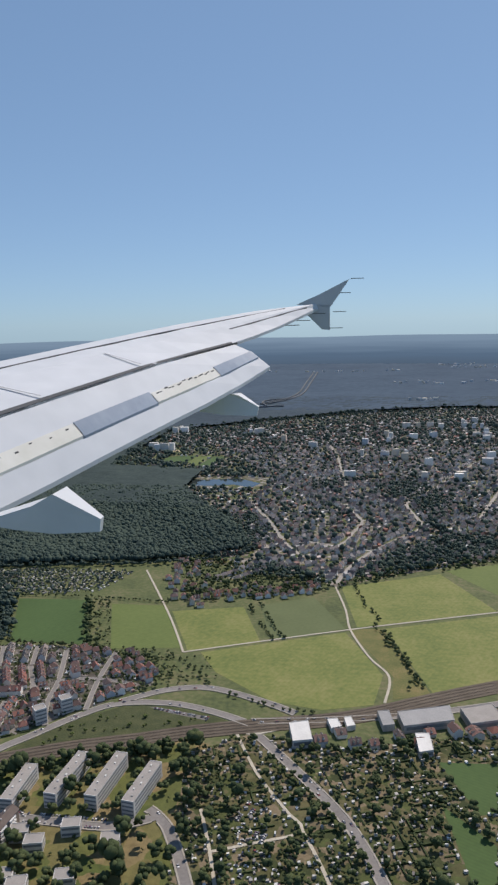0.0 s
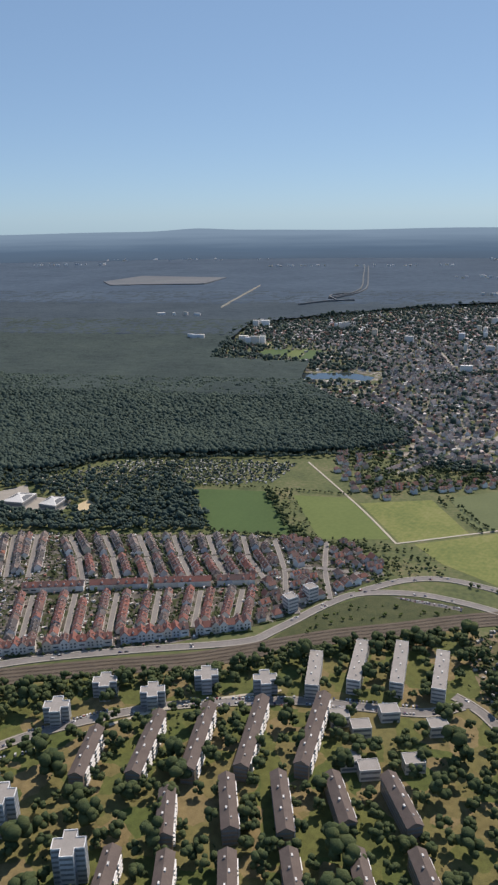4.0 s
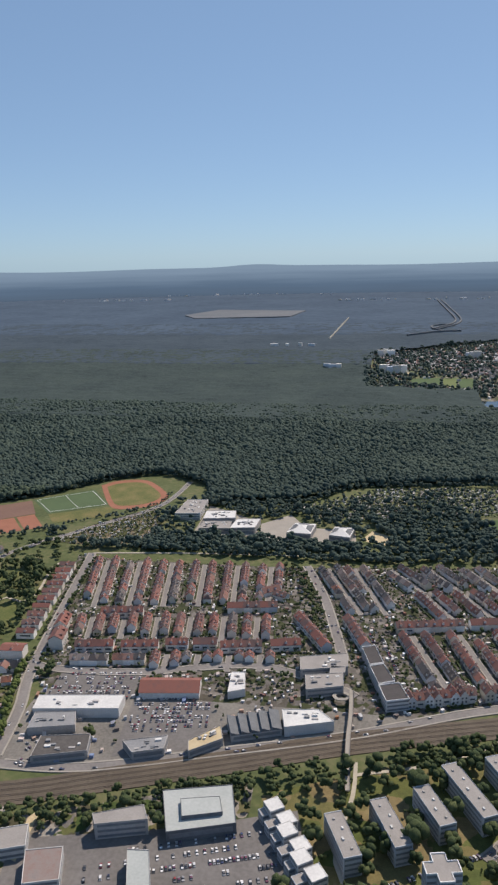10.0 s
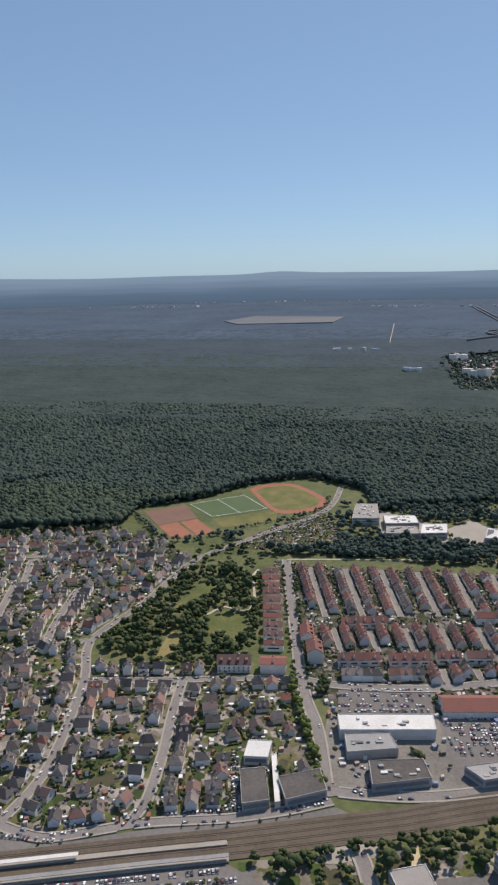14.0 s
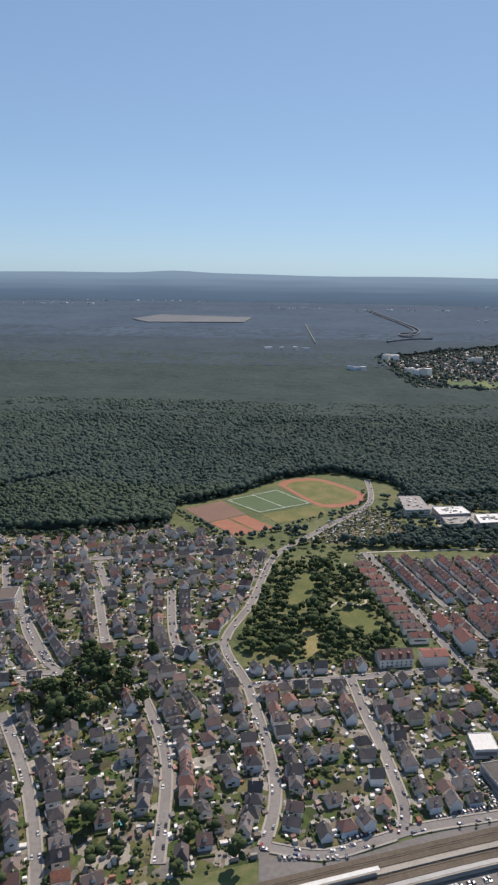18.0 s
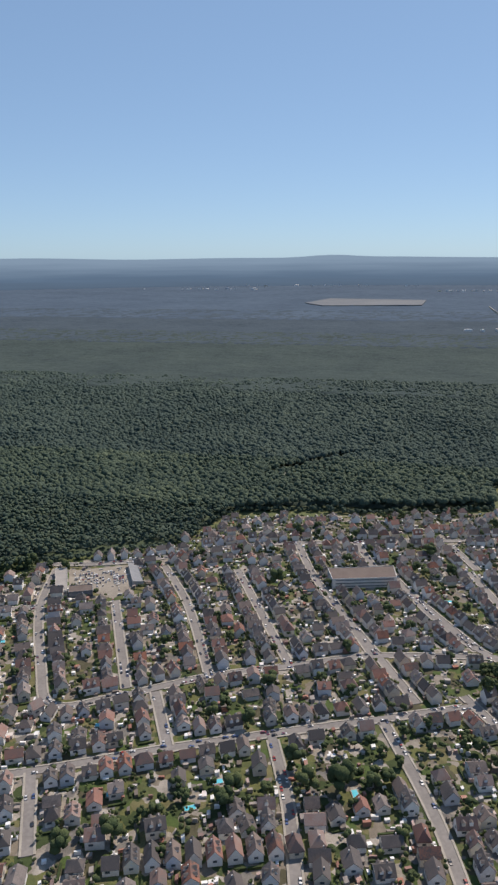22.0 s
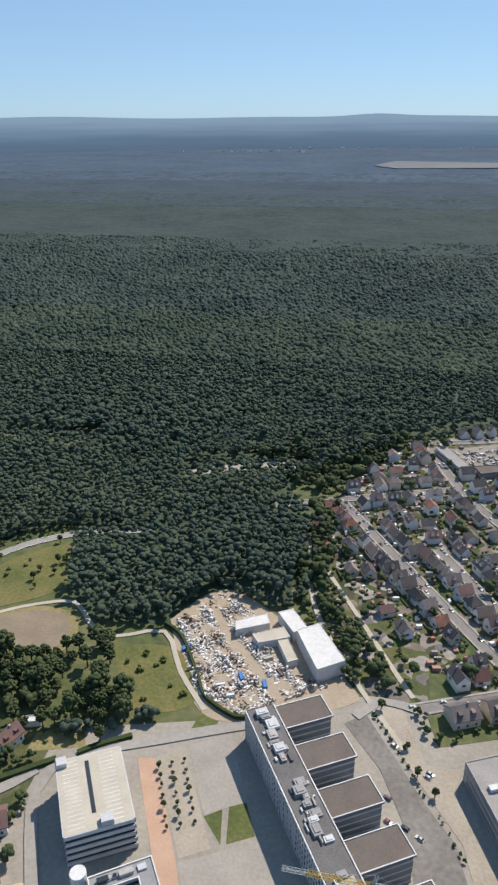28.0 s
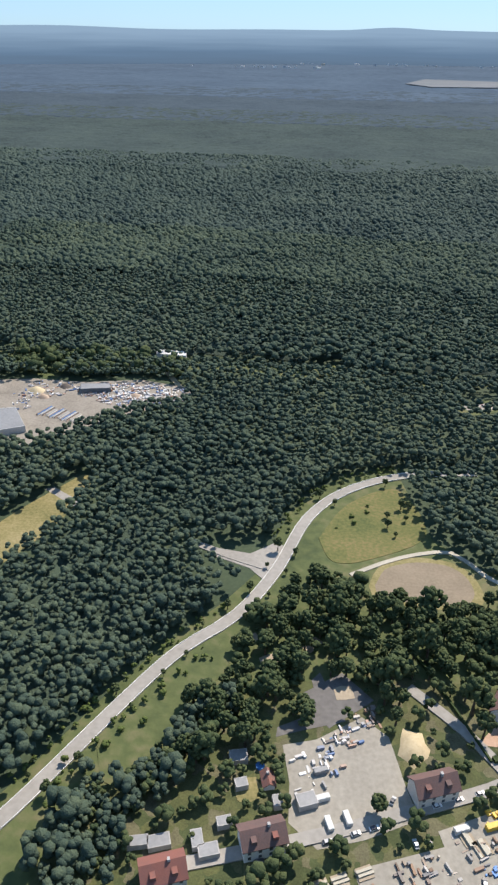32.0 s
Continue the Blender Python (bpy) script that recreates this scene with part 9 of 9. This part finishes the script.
for poly, seed, step, size, share in (([(-1108, 176), (-1090, 178), (-1078, 160), (-1094, 154), (-1106, 160)], 195, 4.0, (0.8, 1.8), 0.2), ([(-1176, 198), (-1169, 218), (-1158, 226), (-1164, 200)], 196, 6.0, (0.6, 1.2), 0.5), ([(-1128, 140), (-1108, 150), (-1104, 138), (-1118, 132)], 198, 3.4, (0.7, 1.5), 0.5)):
    xs, ys = scatter(poly, step, seed, 0.5, False)
    r = np.random.default_rng(seed)
    sel = r.random(len(xs)) < share
    rs = r.uniform(size[0], size[1], sel.sum())
    tagged(crowns("shrubs", xs[sel], ys[sel], rs * 0.6, rs, rs * 0.8, T_NEAR, M_SHRUB, seed, True), "bright green shrubs and bushes in rough grass", "bushes", kind="stuff")
town_trees("rail_trees", [(-555, 205), (-500, 225), (-385, 268), (-240, 326), (-100, 385), (-140, 370), (-240, 312), (-385, 255), (-500, 212)], 4.0, 111, (1.2, 2.5), 0.78)
town_trees("east_trees", [(60, 690), (240, 650), (240, 430), (600, 430), (600, 900), (420, 900), (200, 765)], 7, 113, (1.5, 2.8), 0.6, T_LOW)
town_trees("garden_trees", [(-1050, 265), (-1046, 215), (-1030, 172), (-1008, 168), (-1008, 190), (-1042, 258)], 4.6, 114, (1.0, 2.2), 0.3)
town_trees("south_trees", SOUTH, 4.8, 115, (1.4, 2.8), 0.6, T_RICH)
town_trees("school_trees", [(-600, 480), (-380, 482), (-400, 515), (-455, 512), (-530, 515), (-590, 520)], 4.4, 117, (1.7, 3.0), 0.8, T_NEAR, mat=M_LEAF_MID)

# single trees


def leafy_crown(seed, clumps=52):
    """Many small uneven leaf clumps over a lobed crown of unit radius."""
    rnd = random.Random(seed)
    lobes = [(rnd.uniform(0, 6.28), rnd.uniform(-0.4, 0.8), rnd.uniform(0.12, 0.38)) for _ in range(6)]
    vs, fs = [], []
    bm = bmesh.new()
    bmesh.ops.create_icosphere(bm, subdivisions=1, radius=1.0)
    ball, tri = [v.co.copy() for v in bm.verts], [[v.index for v in f.verts] for f in bm.faces]
    bm.free()
    for _ in range(clumps):
        a, up = rnd.uniform(0, 6.28), rnd.uniform(-0.75, 1.0)
        reach = 0.62 + sum(w * max(0, math.cos(a - la)) * (1 - abs(up - lu)) for la, lu, w in lobes) * 0.55
        reach = min(1.05, max(0.4, reach)) * rnd.uniform(0.72, 1.0)
        flat = math.sqrt(max(0.04, 1 - up * up))
        r, c = rnd.uniform(0.15, 0.28), Vector((reach * flat * math.cos(a), reach * flat * math.sin(a), reach * up * 0.9))
        k0 = len(vs)
        for p in ball:
            q = p * (r * rnd.uniform(0.6, 1.3))
            vs.append((c.x + q.x, c.y + q.y, c.z + q.z * 0.8))
        fs += [[k0 + i for i in f] for f in tri]
    k0 = len(vs)
    for p in ball:
        vs.append((p.x * 0.55, p.y * 0.55, p.z * 0.55))
    fs += [[k0 + i for i in f] for f in tri]
    return np.array(vs), np.array(fs)


tree_protos = []
for k in range(6):
    base = new("tree")
    b = Build()
    for i in range(3):
        r0, r1 = 0.26 - 0.07 * i, 0.19 - 0.07 * i
        b.solid([(r * math.cos(t * 1.047) + 0.05 * i * k * 0.2, r * math.sin(t * 1.047), z) for r, z in ((r0, i * 0.8), (max(0.04, r1), (i + 1) * 0.8)) for t in range(6)], [(t, (t + 1) % 6, 6 + (t + 1) % 6, 6 + t) for t in range(6)])
    for i in range(4):
        a = i * 1.57 + k
        b.solid([(0, 0.06, 1.3), (0, -0.06, 1.3), (1.1 * math.cos(a), 1.1 * math.sin(a), 2.6)], [(0, 1, 2), (2, 1, 0)])
    b.make("trunk", [M_BARK], base)
    tv, tf = leafy_crown(70 + k)
    crown = new("crown", fast_mesh("crown", tv * np.array([1.8, 1.8, 2.1]) + np.array([0, 0, 3.0]), tf, M_LEAF_TOWN, True))
    crown.parent = base
    tagged(base, "single broadleaf tree with a dense green crown", "tree", "single trees")
    tree_protos.append(base)
rnd = random.Random(88)
spots = [(float(x), float(y), rnd.uniform(0.85, 1.6)) for x, y in zip(*scatter([(-1158, 168), (-1120, 176), (-1096, 184), (-1090, 150), (-1100, 132), (-1160, 128), (-1200, 122), (-1206, 150), (-1196, 165), (-1175, 180)], 4.6, 112)) if rnd.random() < 0.8]
for line, d in ((smooth_line([(-1237, 84), (-1222, 118), (-1212, 138), (-1199, 155), (-1190, 178), (-1183, 209), (-1170, 230), (-1148, 245)], 9), 3.4), (smooth_line([(-1020, 165), (-1012, 151), (-1005, 137)], 6), 0.6)):
    for s_ in (-1, 1):
        spots += [(x + rnd.uniform(-0.6, 0.6), y + rnd.uniform(-0.6, 0.6), rnd.uniform(0.4, 0.75)) for x, y in offset(line, s_ * d) if rnd.random() < 0.6]
for i in range(3):
    spots += [(-1079 + 3.2 * i + 1.3 * j, 132 + 1.6 * i - 3.0 * j + rnd.uniform(-0.4, 0.4), 0.33) for j in range(7)]
for x, y in ((-1199, 120), (-1191, 118), (-1187, 128), (-1180, 136), (-1199, 106), (-1157, 134), (-1150, 122), (-1155, 99), (-1132, 122), (-1195, 113), (-1186, 112), (-1205, 122), (-1176, 120)):
    spots += [(x + rnd.uniform(-3, 3), y + rnd.uniform(-3, 3), rnd.uniform(1.0, 1.6)) for _ in range(1 if x > -1160 else 3)]
for x, y in ((-751, 294), (-740, 310), (-726, 306), (-750, 273), (-741, 277), (-716, 283), (-763, 276), (-733, 269), (-717, 321), (-744, 275), (-733, 300), (-757, 286), (-722, 296)):
    spots += [(x + rnd.uniform(-3, 3), y + rnd.uniform(-3, 3), rnd.uniform(1.2, 1.8)) for _ in range(3)]
spots += [(float(x), float(y), rnd.uniform(0.4, 0.9)) for x, y in zip(*scatter([(-1165, 215), (-1150, 232), (-1143, 212), (-1158, 195)], 7, 5, 0.5, False)) if rnd.random() < 0.5]
LANE_W = smooth_line([(-1250, 60), (-1237, 84), (-1222, 118), (-1212, 138), (-1199, 155), (-1190, 178), (-1183, 209)], 3.0)
spots = [p for p in spots if p[2] < 0.8 or min(math.hypot(p[0] - q[0], p[1] - q[1]) for q in LANE_W) > 9]
first = set()
for x, y, sc_ in spots[:300]:
    k = rnd.randrange(6)
    m = pose(x, y, 0.02, 0, 0, rnd.uniform(0, 360)) @ Matrix.Diagonal((sc_, sc_, sc_ * rnd.uniform(0.85, 1.2), 1))
    if k in first:
        copy_thing(tree_protos[k], m)
    else:
        first.add(k)
        tree_protos[k].matrix_basis = m

# garden pools
M_POOL = material("pool_water", [(0.08, 0.45, 0.55), (0.12, 0.55, 0.65)], 0.3, 5, rough=0.1, spec=0.5)
for x, y, a in ((-898, 193, 0.3), (-864, 206, 0.4), (-989, 279, 0.3), (-816, 209, 1.9), (-917, 228, 0.2), (-870, 192, 0.5), (-711, 212, 0.4), (-776, 361, 0.3)):
    base = new("pool")
    base.location, base.rotation_euler = (x, y, 0), (0, 0, a)
    b = Build()
    b.box(0, 0, 0, 0.45, 4.4, 2.6)
    b.make("rim", [M_PAVE], base)
    b = Build()
    b.box(0, 0, 0.3, 0.5, 3.8, 2.0)
    b.make("water", [M_POOL], base)
    tagged(base, "small turquoise garden pool", "pool", "garden pools")

# ---------- the aircraft's wing, where it is at the start of the way
M_WING = material("white_wing_paint", [(0.52, 0.555, 0.59), (0.6, 0.635, 0.67)], 0.6, 8, rough=0.7, spec=0.15)
M_WING_GREY = material("grey_wing_paint", [(0.42, 0.43, 0.45), (0.5, 0.51, 0.53)], 0.6, 8, rough=0.4, spec=0.4)
M_WING_BLUE = material("bluegrey_flap_panel", [(0.2, 0.26, 0.34), (0.3, 0.36, 0.44)], 1.5, 6, rough=0.35)
M_GAP = material("dark_panel_gap", [(0.06, 0.065, 0.07), (0.1, 0.105, 0.11)], 1, 6)
wing = new("aircraft_wing")
wing.location = (0, 0, 240)


def curve_z(s, table):
    return float(np.interp(s, [t[0] for t in table], [t[1] for t in table]))


LEAD = [(0.9, -0.86), (5.14, -0.25), (6.85, -0.02), (8.4, 0.15), (9.3, 0.19)]
TRAIL = [(0.9, -0.92), (4.05, -0.52), (5.76, -0.31), (7.15, -0.19), (8.17, -0.04), (9.3, 0.16)]
FLAP = [(0.9, -1.24), (3.59, -0.98), (4.83, -0.79), (6.16, -0.605), (7.05, -0.43)]
SPANS = [0.9 + 8.4 * k / 14 for k in range(15)]


def lead(s):
    return Vector((-(5.31 - 0.5095 * s), s, curve_z(s, LEAD)))


def trail(s):
    return Vector((-(3.38 - 0.3057 * s), s, curve_z(s, TRAIL)))


def flap_edge(s):
    return Vector((-(3.04 - 0.3057 * s), s, curve_z(s, FLAP)))


def skin(name, near, far_, spans, thick, mat, camber=0.0):
    """A panel between two span-wise edges, with thickness below it."""
    b = Build()
    for s in spans:
        p, q = near(s), far_(s)
        mid = (p + q) / 2 + Vector((0, 0, camber))
        t = thick * (1.15 - s / 10)
        b.v += [tuple(p), tuple(mid), tuple(q), tuple(q - Vector((0, 0, 0.03))), tuple(mid - Vector((0, 0, t))), tuple(p - Vector((0, 0, 0.05)))]
    for k in range(len(spans) - 1):
        for i in range(6):
            b.f.append((6 * k + i, 6 * k + 6 + i, 6 * k + 6 + (i + 1) % 6, 6 * k + (i + 1) % 6))
            b.m.append(0)
    b.f += [tuple(range(6)), tuple(6 * len(spans) - 1 - i for i in range(6))]
    b.m += [0, 0]
    return b.make(name, [mat], wing)


skin("wing_box", lead, trail, SPANS, 0.4, M_WING, 0.03)
FSP = [0.9 + 6.15 * k / 10 for k in range(11)]


def flap_root(s):
    return trail(s) + Vector((0.0, 0, -0.015))


flap = skin("flap", flap_root, flap_edge, FSP, 0.12, M_WING, 0.03)


def strip(name, f0, f1, edge0, edge1, s0, s1, mat, parent, lift=0.004):
    """A thin panel lying on a skin, between two shares of its chord."""
    b = Build()
    n = 8
    for k in range(n + 1):
        s = s0 + (s1 - s0) * k / n
        p, q = edge0(s), edge1(s)
        for f in (f0, f1):
            r = p + (q - p) * f + Vector((0, 0, lift + 0.03 * 2 * min(f, 1 - f)))
            b.v += [tuple(r), tuple(r - Vector((0, 0, 0.03)))]
    for k in range(n):
        a = 4 * k
        b.f += [(a, a + 4, a + 6, a + 2), (a, a + 1, a + 5, a + 4), (a + 2, a + 6, a + 7, a + 3)]
        b.m += [0, 0, 0]
    ob = b.make(name, [mat], parent)
    return ob


strip("slat_gap", 0.2, 0.225, lead, trail, 0.9, 8.6, M_GAP, wing)
strip("spoiler_gap", 0.955, 1.0, lead, trail, 0.9, 7.1, M_GAP, wing)
strip("aileron_gap", 0.6, 0.62, lead, trail, 7.3, 9.0, M_GAP, wing)
strip("flap_panel", 0.5, 0.71, flap_root, flap_edge, 4.45, 5.3, M_WING_BLUE, flap, 0.02)
strip("flap_panel", 0.5, 0.71, flap_root, flap_edge, 6.28, 7.02, M_WING_BLUE, flap, 0.02)
M_WORN = material("worn_cream_paint", [(0.62, 0.62, 0.56), (0.72, 0.72, 0.68)], 1.5, 6, rough=0.6, spec=0.15)
strip("worn_band", 0.51, 0.7, flap_root, flap_edge, 0.95, 4.44, M_WORN, flap, 0.02)
strip("worn_band", 0.53, 0.7, flap_root, flap_edge, 5.31, 6.27, M_WORN, flap, 0.02)
chip = random.Random(5)
for s0, s1, n in ((1.0, 4.4, 26), (5.34, 6.24, 16)):
    for k in range(n):
        s = s0 + (s1 - s0) * (k + chip.uniform(0, 0.6)) / n
        f = chip.uniform(0.53, 0.57)
        strip("paint_chip", f, f + chip.uniform(0.006, 0.02), flap_root, flap_edge, s, s + chip.uniform(0.02, 0.05), M_GAP, flap, 0.024)
for s0 in (4.6, 5.7):
    b = Build()
    p, q = lead(s0), trail(s0 - 0.15)
    u0, u1 = p + (q - p) * 0.5 + Vector((0, 0, 0.035)), p + (q - p) * 0.95 + Vector((0, 0, 0.02))
    b.solid([tuple(u0), tuple(u1), tuple(u1 + Vector((0, 0.015, 0))), tuple(u0 + Vector((0, 0.015, 0)))], [(0, 1, 2, 3)])
    b.make("panel_joint", [M_GAP], wing)
for s0, prof in ((3.45, ((1.94, -0.985), (1.64, -0.89), (1.53, -0.83), (1.31, -0.97), (1.32, -1.04), (1.55, -1.045), (1.74, -1.02))), (6.35, ((1.7, -0.62), (1.2, -0.6), (1.07, -0.63), (0.9, -0.74), (0.92, -0.82), (1.2, -0.81), (1.5, -0.76)))):
    b = Build()
    n = len(prof)
    thin = (1.0, 1.0, 0.9, 0.25, 0.2, 0.6, 0.9)
    for w in (-0.1, 0.1):
        b.v += [(-f, s0 + w * k, z) for (f, z), k in zip(prof, thin)]
    b.f += [tuple(range(n)), tuple(reversed(range(n, 2 * n)))] + [(i, n + i, n + (i + 1) % n, (i + 1) % n) for i in range(n)]
    b.m += [0] * (n + 2)
    b.make("flap_fairing", [M_WING], wing)
for prof in (((0.82, 0.2), (0.53, 0.32), (0.16, 0.5), (0.2, 0.44), (0.39, 0.17)), ((0.8, 0.19), (0.4, 0.18), (0.4, -0.12), (0.5, -0.11))):
    b = Build()
    n = len(prof)
    for w in (-0.03, 0.03):
        b.v += [(-f, 9.3 + w, z) for f, z in prof]
    b.f += [tuple(range(n)), tuple(reversed(range(n, 2 * n)))] + [(i, n + i, n + (i + 1) % n, (i + 1) % n) for i in range(n)]
    b.m += [0] * (n + 2)
    b.make("winglet", [M_WING_GREY], wing)
for f, s0, z in ((0.14, 9.3, 0.5), (0.3, 9.3, 0.33), (0.36, 9.3, 0.1), (0.4, 9.3, -0.1), (0.6, 8.95, 0.08), (0.75, 8.5, 0.0), (0.85, 8.2, -0.05)):
    b = Build()
    b.box(-f + 0.08, s0, z, z + 0.008, 0.16, 0.008, bottom=True)
    b.make("static_wick", [M_GAP], wing)
tagged(wing, "white airliner wing with lowered flap and small grey winglet", "aircraft wing")
